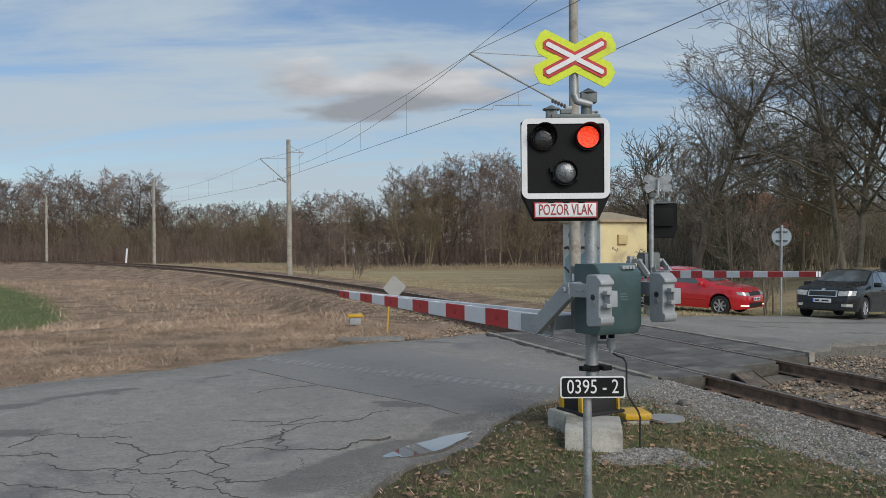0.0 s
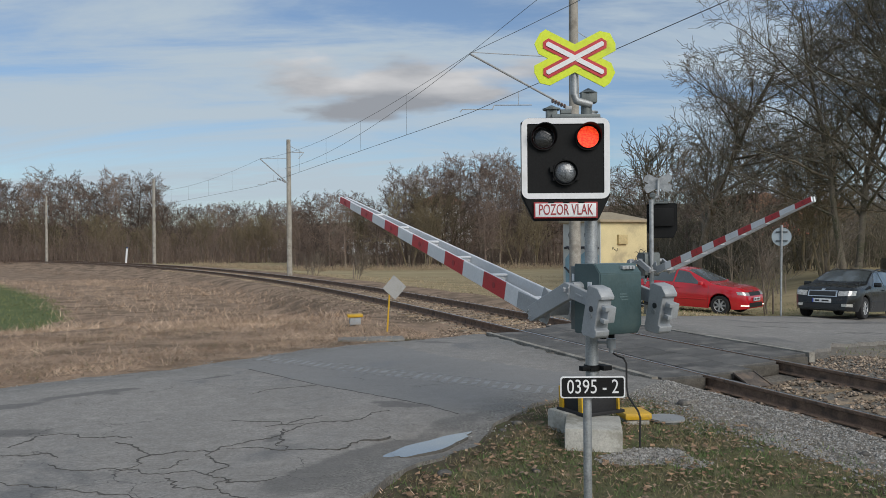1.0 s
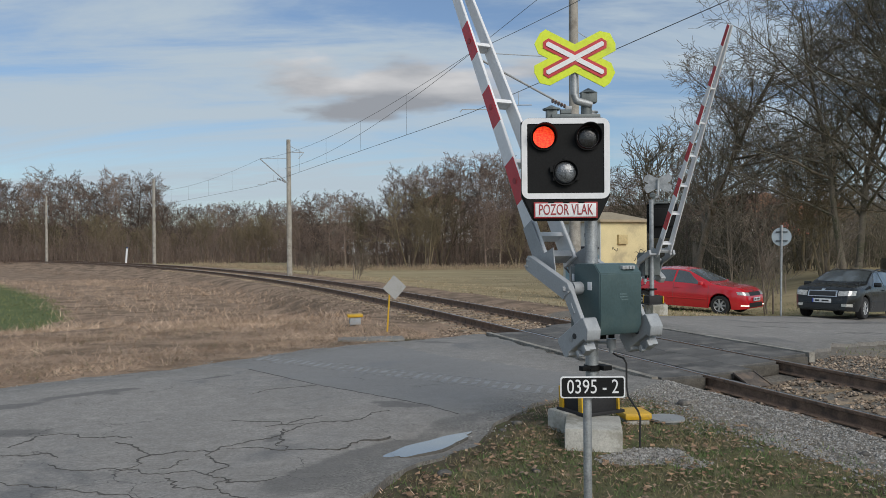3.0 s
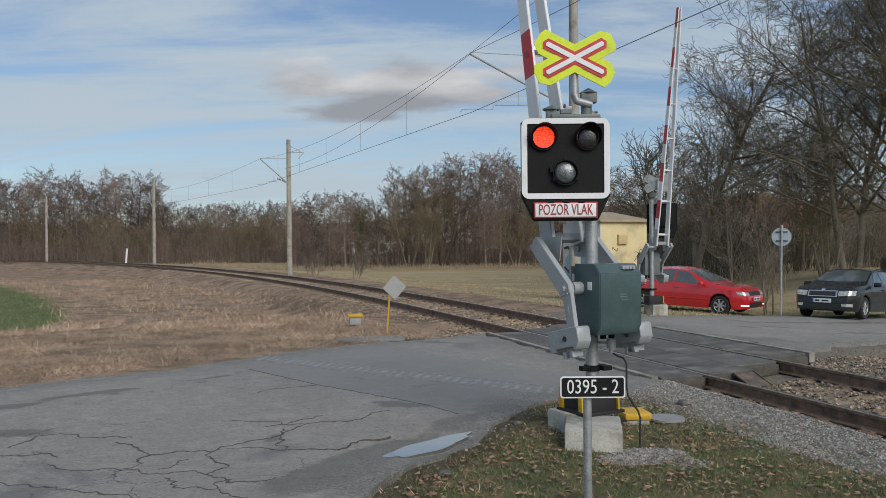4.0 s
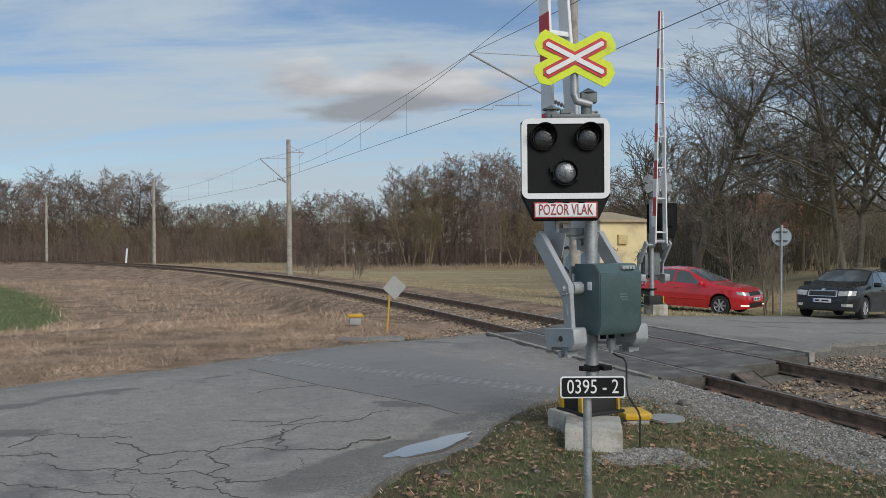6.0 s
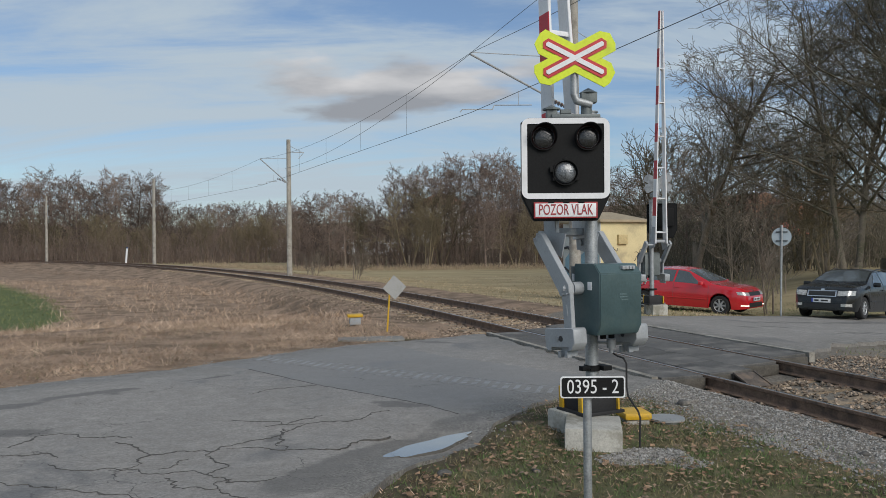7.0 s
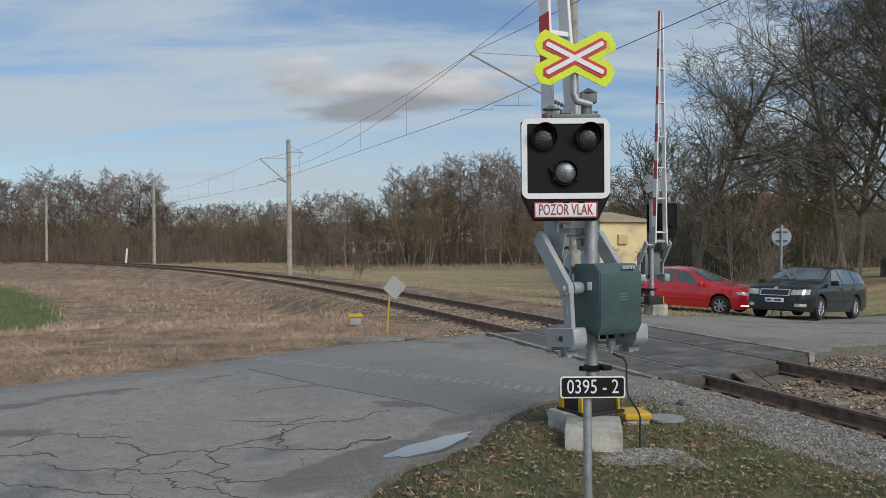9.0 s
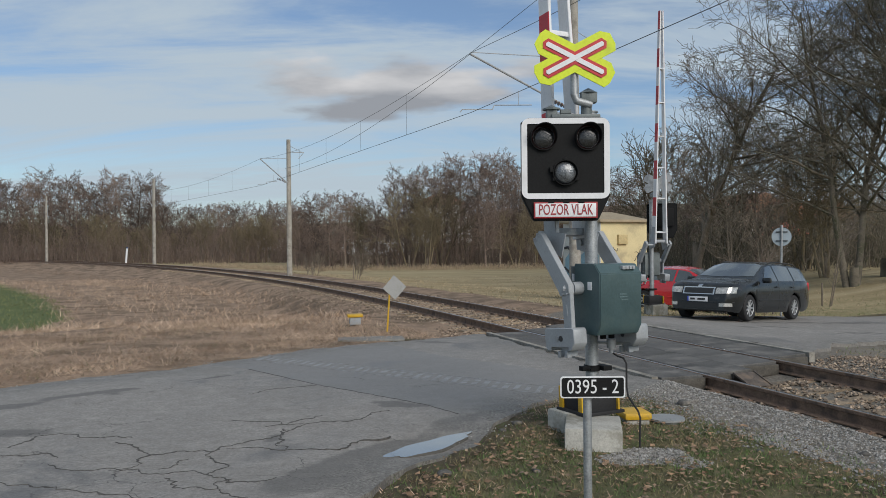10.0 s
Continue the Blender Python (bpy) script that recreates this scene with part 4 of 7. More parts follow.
        part("cross_bar", b5, WHITE, arm, "white cross bar")
    return arm


LIT = [(0.0, 0.06, "R"), (0.06, 0.54, "L"), (0.54, 1.05, "R"), (1.05, 1.45, "L"), (1.45, 1.95, "R"), (1.95, 2.45, "L"), (2.45, 2.93, "R"),
       (2.93, 3.38, "L"), (3.38, 3.85, "R"), (3.85, 4.35, "L"), (4.35, 4.85, "R"), (4.85, 5.35, "L"), (5.35, 5.65, "R")]


def build_signal(parent, m):
    """Signal head and cross, facing -y of the frame m in the parent's space; origin under the pole's middle."""
    W, Hh = 0.825, 0.72
    c = Vector((-0.285, -0.25, 2.575))
    bm = bmesh.new()
    head = [(-0.41, 0.345), (-0.345, 0.385), (0.345, 0.385), (0.41, 0.345), (0.41, -0.345), (0.31, -0.555), (0.29, -0.575), (-0.29, -0.575), (-0.31, -0.555), (-0.41, -0.345)]
    prism(bm, head, 0.10, Matrix.Translation(c))
    bmesh.ops.bevel(bm, geom=[e for e in bm.edges if abs((e.verts[0].co - e.verts[1].co).y) < 0.01], offset=0.012, segments=2, affect="EDGES")
    bx(bm, c + Vector((0, 0.09, 0)), (0.6, 0.1, 0.5), 0.02)
    for dx in (-0.14, 0.0, 0.14):
        bx(bm, c + Vector((dx, -0.06, -0.405)), (0.065, 0.02, 0.022), 0.003)
    bmesh.ops.transform(bm, matrix=m, verts=bm.verts)
    hd = part("signal_head", bm, BLACK, parent, "black signal panel with three lamps")
    # white border
    bm = bmesh.new()
    o, i = rounded(W - 0.005, Hh + 0.03, 0.075, 5), rounded(W - 0.110, Hh - 0.075, 0.012, 5)
    for d, ring in ((-0.060, None),):
        vo = [bm.verts.new((x, d, z)) for x, z in o]
        vi = [bm.verts.new((x, d, z)) for x, z in i]
        for k in range(len(o)):
            j = (k + 1) % len(o)
            bm.faces.new((vo[k], vo[j], vi[j], vi[k]))
    ex = bmesh.ops.extrude_face_region(bm, geom=bm.faces[:])
    for v in ex["geom"]:
        if isinstance(v, bmesh.types.BMVert):
            v.co.y += 0.014
    bmesh.ops.recalc_face_normals(bm, faces=bm.faces)
    bmesh.ops.transform(bm, matrix=m @ Matrix.Translation(c + Vector((0, 0, 0.005))), verts=bm.verts)
    part("border", bm, WHITE, hd, "white reflective border")
    drums = []
    for name, x, z, r, side in (("L", -0.206, 0.20, 0.112, 1), ("R", 0.206, 0.20, 0.112, 1), ("W", -0.006, -0.128, 0.108, 0)):
        p = c + Vector((x, -0.055, z))
        # ring and visor
        bm = bmesh.new()
        seg = 28
        rr = r + 0.010
        rows_ = []
        for k in range(seg + 1):
            a = 2 * math.pi * k / seg
            deep = 0.03 + (0.13 * max(0.0, math.sin(a) * 0.6 + 0.4) if side else 0.012)
            row = []
            for rad, d in ((rr, 0.0), (rr, -deep), (rr - 0.006, -deep), (rr - 0.006, 0.0)):
                row.append(bm.verts.new((rad * math.cos(a), d, rad * math.sin(a))))
            rows_.append(row)
        for a_, b_ in zip(rows_[:-1], rows_[1:]):
            for q in range(3):
                bm.faces.new((a_[q], a_[q + 1], b_[q + 1], b_[q]))
        bmesh.ops.remove_doubles(bm, verts=bm.verts, dist=1e-5)
        bmesh.ops.recalc_face_normals(bm, faces=bm.faces)
        if not side:
            for a in (90, 210, 330):
                bx(bm, (1.13 * r * math.cos(radians(a)), -0.02, 1.13 * r * math.sin(radians(a))), (0.03, 0.03, 0.03), 0.004)
            bx(bm, (-0.13, -0.02, 0.03), (0.03, 0.03, 0.05), 0.004)
        bmesh.ops.transform(bm, matrix=m @ Matrix.Translation(p), verts=bm.verts)
        part("visor", bm, BLACK, hd)
        # lens drum: dark lens on one face, lit diode field on the other
        bm = bmesh.new()
        if side:
            rl = r - 0.012
            rod(bm, (0, 0.012, 0), (0, -0.003, 0), rl, n=28)
            top = max(bm.faces, key=lambda f: (len(f.verts) > 20) * f.calc_center_median().y)
            top.material_index = 1
            for f in bm.faces:
                if len(f.verts) > 20 and f.calc_center_median().y > 0.0:
                    f.material_index = 1
            # shallow dome on the dark face
            g = bmesh.ops.create_uvsphere(bm, u_segments=24, v_segments=12, radius=rl * 0.97, matrix=Matrix.Translation((0, -0.004, 0)) @ Matrix.Diagonal((1, 0.22, 1, 1)))
            bmesh.ops.delete(bm, geom=[v for v in g["verts"] if v.co.y > 0.001], context="VERTS")
            ob = part("lamp_lens", bm, [LENSDARK, LEDRED], hd, "round signal lens")
            drums.append((name, ob, m @ Matrix.Translation(p + Vector((0, -0.014, 0)))))
            ob.matrix_basis = drums[-1][2]
        else:
            g = bmesh.ops.create_uvsphere(bm, u_segments=28, v_segments=16, radius=r - 0.006, matrix=Matrix.Diagonal((1, 0.45, 1, 1)))
            bmesh.ops.delete(bm, geom=[v for v in g["verts"] if v.co.y > 0.004], context="VERTS")
            bmesh.ops.transform(bm, matrix=m @ Matrix.Translation(p), verts=bm.verts)
            part("lamp_lens", bm, LENSCLEAR, hd, "clear ribbed unlit lens")
    # warning plate
    pc = c + Vector((-0.005, -0.064, -0.475))
    for w, h, d, ma, lb in ((0.592, 0.150, 0.012, DEEPRED, "red rim"), (0.565, 0.125, 0.018, WHITE, "white plate")):
        bm = bmesh.new()
        bx(bm, pc, (w, d, h), 0.004, m)
        pl = part("warning_plate", bm, ma, hd, lb)
    lettering("lettering", "POZOR VLAK", 0.142, DEEPRED, hd, m @ Matrix.Translation(pc + Vector((0, -0.011, 0))), 0.50)
    # brackets, caps on the head
    bm = bmesh.new()
    rod(bm, (0, 0, 0.05), (0, 0, 3.05), 0.062, n=18)
    rod(bm, (0, 0, 3.05), (0, 0, 3.06), 0.075, n=18)
    bmesh.ops.transform(bm, matrix=m, verts=bm.verts)
    part("pole", bm, GALV, parent, "galvanised steel pole")
    bm = bmesh.new()
    rod(bm, (-0.06, -0.13, 2.93), (-0.06, -0.13, 3.10), 0.052, n=14)
    bx(bm, (-0.04, -0.13, 3.17), (0.15, 0.12, 0.10), 0.01)
    rod(bm, (-0.04, -0.13, 3.215), (-0.04, -0.13, 3.26), 0.09, 0.012, n=8)
    bx(bm, (-0.4, -0.20, 3.0), (0.10, 0.10, 0.10), 0.008)
    rod(bm, (-0.4, -0.2, 3.045), (-0.4, -0.2, 3.06), 0.085, n=8)
    rod(bm, (-0.4, -0.2, 3.06), (-0.4, -0.2, 3.09), 0.075, 0.01, n=8)
    bx(bm, (-0.18, -0.20, 2.975), (0.46, 0.14, 0.05), 0.015)
    rod(bm, (-0.32, -0.22, 3.02), (-0.22, -0.22, 3.02), 0.03, n=10)
    bmesh.ops.transform(bm, matrix=m, verts=bm.verts)
    part("head_bracket", bm, TERMINAL, parent, "grey bracket and terminal caps above the panel")
    bm = bmesh.new()
    pipe(bm, [(-0.02, -0.16, 3.10), (-0.16, -0.20, 3.13), (-0.185, -0.2, 3.19), (-0.185, -0.2, 3.62)], 0.036, 12)
    bmesh.ops.transform(bm, matrix=m, verts=bm.verts)
    part("cross_tube", bm, GALV, parent, "bent galvanised tube")
    # Saint Andrew's cross
    cc = Vector((-0.185, -0.25, 3.52))
    for k, (grow, d, ma) in enumerate(((0.0, 0.010, YELLOW), (-0.064, 0.014, RED), (-0.094, 0.018, WHITE))):
        for side in (1, -1):
            bm = bmesh.new()
            L_, w_ = 0.398 + grow, 0.116 + grow
            tip = w_ * 0.55
            if k == 0:
                out_ = [(-L_, -w_ * 0.45), (-L_ + 0.075, -w_), (L_ - 0.03, -w_), (L_, -w_ * 0.5), (L_, w_ * 0.45), (L_ - 0.075, w_), (-L_ + 0.03, w_), (-L_, w_ * 0.5)]
            else:
                out_ = [(-L_, 0), (-L_ + tip, -w_), (L_ - tip, -w_), (L_, 0), (L_ - tip, w_), (-L_ + tip, w_)]
            mm = m @ Matrix.Translation(cc + Vector((0, -0.001 * k * 6 - 0.0022 * side, 0))) @ Matrix.Rotation(radians(-27.5 * side), 4, "Y")
            prism(bm, out_, d, mm)
            if k == 0:
                bk = bmesh.new()
                prism(bk, out_, 0.006, mm @ Matrix.Translation((0, 0.0095, 0)))
            if k == 0 and side == 1:
                cross = part("warning_cross", bm, ma, parent, "yellow-green cross with red and white bands")
            else:
                part("band", bm, ma, cross)
            if k == 0:
                part("back_plate", bk, GALV, cross, "plain grey back of the cross")
    return drums


def build_unit(label, casing):
    unit = empty("barrier_with_signal")
    tagged(unit, label, "level crossing barrier", "barriers of the crossing")
    # foundation
    bm = bmesh.new()
    turn = Matrix.Translation((-0.184, 0.25, 0)) @ Matrix.Rotation(radians(-128), 4, "Z")
    bx(bm, (0, 0, -0.01), (0.50, 0.60, 0.36), 0.02, turn)
    part("foundation", bm, CONCRETE, unit, "weathered concrete foundation block")
    bm = bmesh.new()
    bx(bm, (0.30, 0.04, -0.01), (0.42, 0.46, 0.38), 0.03)
    part("foundation", bm, CONCRETE, unit, "weathered concrete foundation block")
    # black base hood with yellow stripes
    bm = bmesh.new()
    bx(bm, (0.20, -0.02, 0.30), (0.34, 0.40, 0.24), 0.02)
    bx(bm, (0.20, -0.02, 0.19), (0.44, 0.48, 0.03), 0.005)
    part("base_hood", bm, RUBBER, unit, "black base hood")
    for xx, yy in ((0.06, 0.19), (0.36, 0.19), (0.02, -0.21)):
        bm = bmesh.new()
        bx(bm, (xx, yy, 0.31), (0.06, 0.022, 0.24), 0.006, Matrix.Rotation(radians(3), 4, "Y"))
        part("hazard_strip", bm, AMBER, unit, "yellow edge strip")
    bm = bmesh.new()
    rod(bm, (0.22, -0.06, 0.56), (0.22, -0.06, 0.615), 0.078, n=16)
    bx(bm, (0.20, 0.04, 0.59), (0.06, 0.10, 0.045), 0.004)
    bx(bm, (0.16, -0.15, 0.59), (0.14, 0.10, 0.045), 0.004)
    for yy in (0.03, -0.12):
        rod(bm, (0.12, yy, 0.59), (0.10, yy, 0.59), 0.018, n=6)
    part("pole_clamp", bm, BLACK, unit, "black pipe clamp")
    bm = bmesh.new()
    rod(bm, (0.10, -0.2, 0.78), (0.10, -0.2, 0.87), 0.045, n=14)
    rod(bm, (0.10, -0.2, 0.73), (0.10, -0.2, 0.78), 0.02, n=10)
    rod(bm, (0.10, -0.2, 0.83), (0.22, -0.06, 0.83), 0.015, n=8)
    part("cable_gland", bm, GREYPAINT, unit, "grey cable gland")
    bm = bmesh.new()
    pts = [Vector(p) for p in ((0.10, -0.2, 0.74), (0.05, -0.235, 0.705), (0.0, -0.265, 0.69), (-0.03, -0.275, 0.64), (-0.03, -0.275, 0.42), (-0.08, -0.25, 0.34), (-0.30, -0.12, 0.315),
                               (-0.48, -0.02, 0.29), (-0.53, 0.0, 0.24), (-0.53, 0.01, -0.02))]
    pipe(bm, pts, 0.009, 8)
    part("cable", bm, RUBBER, unit, "black hanging cable")
    # gearbox
    bm = bmesh.new()
    z0, z1 = 0.955, 1.60
    o = [(-0.285, z0 + 0.09), (-0.235, z0), (0.09, z0), (0.09, z1), (-0.205, z1), (-0.285, z1 - 0.085)]
    prism(bm, o, 0.485)
    bmesh.ops.bevel(bm, geom=bm.edges[:], offset=0.007, segments=2, affect="EDGES")
    gb = part("gearbox", bm, casing, unit, "painted steel gearbox casing")
    bm = bmesh.new()
    bx(bm, (0.125, 0, (z0 + z1) / 2), (0.075, 0.46, z1 - z0 - 0.05), 0.006)
    part("back_plate", bm, TERMINAL, gb, "grey back plate of the casing")
    bm = bmesh.new()
    bx(bm, (-0.255, -0.10, z1 - 0.035), (0.05, 0.15, 0.035), 0.008, None)
    for yy in (-0.15, -0.11, -0.07):
        bx(bm, (-0.284, yy, z1 - 0.035), (0.012, 0.022, 0.028), 0.002)
    part("hinge", bm, GREYPAINT, gb, "small grey hinge on the lid")
    bm = bmesh.new()
    bx(bm, (-0.14, 0.2445, 1.40), (0.06, 0.006, 0.075), 0.002)
    part("lock_cover", bm, WHITE, gb, "white lock cover")
    bm = bmesh.new()
    bx(bm, (0.12, 0.2325, 1.47), (0.035, 0.006, 0.07), 0.002)
    part("lock_cover", bm, WHITE, gb, "white lock cover")
    bm = bmesh.new()
    bx(bm, (-0.286, -0.03, 1.30), (0.004, 0.10, 0.012), 0.0)
    bx(bm, (-0.286, -0.02, 1.325), (0.004, 0.08, 0.012), 0.0)
    bx(bm, (-0.286, -0.04, 1.275), (0.004, 0.08, 0.012), 0.0)
    part("maker_plate", bm, mat("dull embossed badge", (0.09, 0.14, 0.145), 0.5), gb, "faint embossed badge")
    for yy in (-0.12, -0.02):
        bm = bmesh.new()
        rod(bm, (0.0, yy, 0.96), (0.0, yy, 0.89), 0.03, n=12)
        part("gland", bm, BLACK, gb, "black cable gland")
    bm = bmesh.new()
    rod(bm, (0, -0.29, PIVOT_Z), (0, 0.345, PIVOT_Z), 0.06, n=18)
    part("shaft_bearing", bm, GREYPAINT, unit, "grey shaft bearings")
    arm = build_arm(unit)
    frame_m = Matrix.Translation((0.22, -0.06, 0)) @ Matrix.Rotation(radians(-118.2), 4, "Z")
    drums = build_signal(unit, frame_m)
    return unit, arm, drums


near_unit, near_arm, near_drums = build_unit("level crossing barrier with red signal lamps on a concrete block", GREENBOX)
near_unit.matrix_world = pose(1.483, 7.78, 0, 0, 0, 118.2)
far_unit, far_arm, far_drums = build_unit("level crossing barrier seen from behind, beside the far road", TERMINAL)
far_unit.matrix_world = pose(5.74, 23.0, -0.10, 0, 0, -75)


def build_number_post():
    post = empty("number_post", pose(0.995, 5.75, 0))
    tagged(post, "thin galvanised post with a black number board", "signpost")
    bm = bmesh.new()
    rod(bm, (0, 0, -0.3), (0, 0, 0.86), 0.03, n=16)
    part("post", bm, GALV, post)
    bm = bmesh.new()
    prism(bm, rounded(0.448, 0.15, 0.02), 0.006, Matrix.Translation((0.03, -0.045, 0.80)))
    board = part("board", bm, WHITE, post, "white rim of the board")
    bm = bmesh.new()
    prism(bm, rounded(0.428, 0.13, 0.014), 0.006, Matrix.Translation((0.03, -0.048, 0.80)))
    part("face", bm, BLACK, board, "black board face")
    lettering("lettering", "0395 - 2", 0.138, WHITE, board, Matrix.Translation((0.03, -0.052, 0.80)), 0.355, 0.002)
    bm = bmesh.new()
    for z in (0.77, 0.83):
        bx(bm, (0, -0.034, z), (0.075, 0.02, 0.018), 0.003)
    part("clamp", bm, GALV, board)


build_number_post()


# ---- overhead line ----
def build_mast(x, y, along, base_z, height, r, to_track, label):
    """Concrete mast with a slanting cantilever towards the track. to_track: the offset of the line's middle from the mast."""
    t = empty("overhead_line_mast", pose(x, y, base_z))
    tagged(t, label, "catenary mast", "masts of the overhead line")
    bm = bmesh.new()
    rod(bm, (0, 0, -0.3), (0, 0, height - base_z), r, r * 0.72, n=16)
    rod(bm, (0, 0, height - base_z), (0, 0, height - base_z + 0.03), r * 0.76, n=16)
    part("mast", bm, MASTCON, t)
    d = Vector((to_track[0], to_track[1], 0))
    u = d.normalized()
    zz = lambda z: z - base_z
    bm = bmesh.new()
    rod(bm, u * r * 0.9 + Vector((0, 0, zz(5.55))), d + Vector((0, 0, zz(6.85))), 0.032, n=8)
    rod(bm, u * r * 0.9 + Vector((0, 0, zz(6.95))), d + Vector((0, 0, zz(6.90))), 0.012, n=6)
    bx(bm, (0, 0, 0), (0.2, 0.12, 0.10), 0.01, Matrix.Translation(u * r + Vector((0, 0, zz(5.55)))))
    rod(bm, d * 0.55 + Vector((0, 0, zz(5.95))), d * 0.55 + Vector((0, 0, zz(5.55))), 0.008, n=6)
    part("cantilever", bm, GREYPAINT, t, "slanting grey cantilever tube")
    bm = bmesh.new()
    pipe(bm, [d * 0.42 + Vector((0, 0, zz(5.58))), d * 0.78 + Vector((0, 0, zz(5.52))), d * 0.80 + Vector((0, 0, zz(5.40))), d * 1.08 + Vector((0, 0, zz(5.36))), d * 1.10 + Vector((0, 0, zz(5.29)))], 0.014, 6)
    part("registration_arm", bm, GREYPAINT, t, "thin registration arm")
    bm = bmesh.new()
    for k in range(5):
        p = u * (r + 0.12 + 0.09 * k) + Vector((0, 0, zz(5.55 + 0.03 * k + 0.05)))
        q = p + u * 0.03
        rod(bm, p, q, 0.06, n=10)
    part("insulator", bm, mat("brown porcelain", (0.10, 0.05, 0.03), 0.25, 0, 0.1), t, "brown porcelain insulator")
    bm = bmesh.new()
    s = -u
    rod(bm, Vector((0, 0, zz(7.35))), s * 0.95 + Vector((0, 0, zz(7.35))), 0.025, n=8)
    rod(bm, Vector((0, 0, zz(7.75))), s * 0.8 + Vector((0, 0, zz(7.38))), 0.012, n=6)
    rod(bm, s * 0.95 + Vector((0, 0, zz(7.35))), s * 0.6 + Vector((0, 0, zz(6.95))), 0.015, n=6)
    part("feeder_bracket", bm, GREYPAINT, t, "small rear bracket")
    return t


MASTS = [(3.70, 23.2, 21.6 - 12.04), (-9.2, 49.6, 38.5), (-27.2, 78.0, 72.5), (-49.3, 103.0, 106.0)]
LINE = []
for mx_, my_, _ in MASTS:
    n_, s_ = on_track(np.array([mx_]), np.array([my_]))
    p_, a_ = at_track(float(s_[0]), 0.15)
    off = (p_.x - mx_, p_.y - my_)
    build_mast(mx_, my_, a_, tz(mx_, my_), 9.3 if my_ < 30 else 8.05, 0.17, off, "grey concrete overhead line mast beside the track")
    LINE.append((p_.x, p_.y))
# the line goes on over the crossing, past the camera's right
p_, _ = at_track(-24.0, 0.1)
LINE = [(p_.x, p_.y)] + LINE


def build_wires():
    dark = mat("weathered copper wire", (0.10, 0.105, 0.105), 0.6, 0.3, 0.1)

    def wire(name, pts, r, label):
        bm = bmesh.new()
        for a, b in zip(pts[:-1], pts[1:]):
            rod(bm, a, b, r, n=5, cap=False)
        return tagged(link_mesh(name, bm, dark), label, "overhead wire", "wires of the overhead line")

    contact, messenger, feeder = [], [], []
    for k, (a, b) in enumerate(zip(LINE[:-1], LINE[1:])):
        for i in range(13):
            t = i / 12
            x, y = a[0] + (b[0] - a[0]) * t, a[1] + (b[1] - a[1]) * t
            contact.append(Vector((x, y, 5.29)))
            messenger.append(Vector((x, y, 6.88 - 4 * 0.55 * t * (1 - t))))
    wire("contact_wire", contact, 0.0075, "straight contact wire over the track")
    wire("messenger_wire", messenger, 0.0065, "sagging messenger wire over the track")
    # a slack feeder from the first cantilever to the next mast
    a, b = LINE[1], (MASTS[1][0] - 0.2, MASTS[1][1] - 0.1)
    slack = [Vector((a[0] + (b[0] - a[0]) * t, a[1] + (b[1] - a[1]) * t, 6.86 + (6.35 - 6.86) * t - 4 * 0.5 * t * (1 - t))) for t in np.linspace(0, 1, 16)]
    wire("feeder_wire", slack, 0.007, "slack feeder wire between the masts")
    up = [Vector((LINE[1][0], LINE[1][1], 6.88)), Vector((MASTS[0][0] * 0.5 + 2.2, 12.0, 7.4)), Vector((6.2, 4.0, 8.4))]
    wire("feeder_wire", up, 0.006, "slack feeder wire between the masts")
    for k in range(len(contact)):
        if k % 13 in (2, 4, 6, 8, 10):
            wire("dropper_wire", [contact[k], messenger[k]], 0.004, "thin dropper wire between contact and messenger wire")


build_wires()


# ---- cars ----
TYRE = mat("black tyre rubber", (0.02, 0.02, 0.021), 0.8, 0.0, 0.2, 12, 80, 0.1)
ALLOY = mat("silver wheel trim", (0.40, 0.41, 0.42), 0.45, 0.5, 0.1, 8, 60)
CARGLASS = mat("tinted car window", (0.060, 0.072, 0.076), 0.04, 0.0, 0.1, 3, 20, 0.0, coat=1.0, spec=0.9)
CHROME = mat("bright chrome trim", (0.62, 0.63, 0.64), 0.15, 1.0, 0.05, 8, 60)
LAMPGLASS = mat("headlamp glass", (0.44, 0.44, 0.42), 0.08, 0.25, 0.35, 14, 50, 0.1, coat=1.0)
PLASTIC = mat("dark grey plastic trim", (0.02, 0.021, 0.022), 0.5, 0.0, 0.15, 8, 60)
PLATE = mat("white number plate", (0.62, 0.64, 0.66), 0.4, 0.0, 0.05, 8, 60)
BLUEPLATE = mat("blue plate strip", (0.03, 0.06, 0.35), 0.4)
AMBERLENS = mat("amber lamp glass", (0.65, 0.25, 0.03), 0.15, 0.0, 0.1, coat=1.0)
REDPAINT = mat("bright red car paint", (0.52, 0.012, 0.022), 0.22, 0.0, 0.05, 2, 60, 0.0, (0.42, 0.02, 0.03), 0.1, 3, coat=1.0)
DARKPAINT = mat("anthracite metallic car paint", (0.010, 0.0115, 0.0125), 0.28, 0.0, 0.08, 2, 120, 0.0, (0.03, 0.03, 0.03), 0.15, 3, coat=0.45, spec=0.35)
LITLAMP = glow("lit running lamp", (1.0, 0.93, 0.8), 1.6)


def lerp_table(tab, x):
    return float(np.interp(x, [a for a, _ in tab], [b for _, b in tab]))


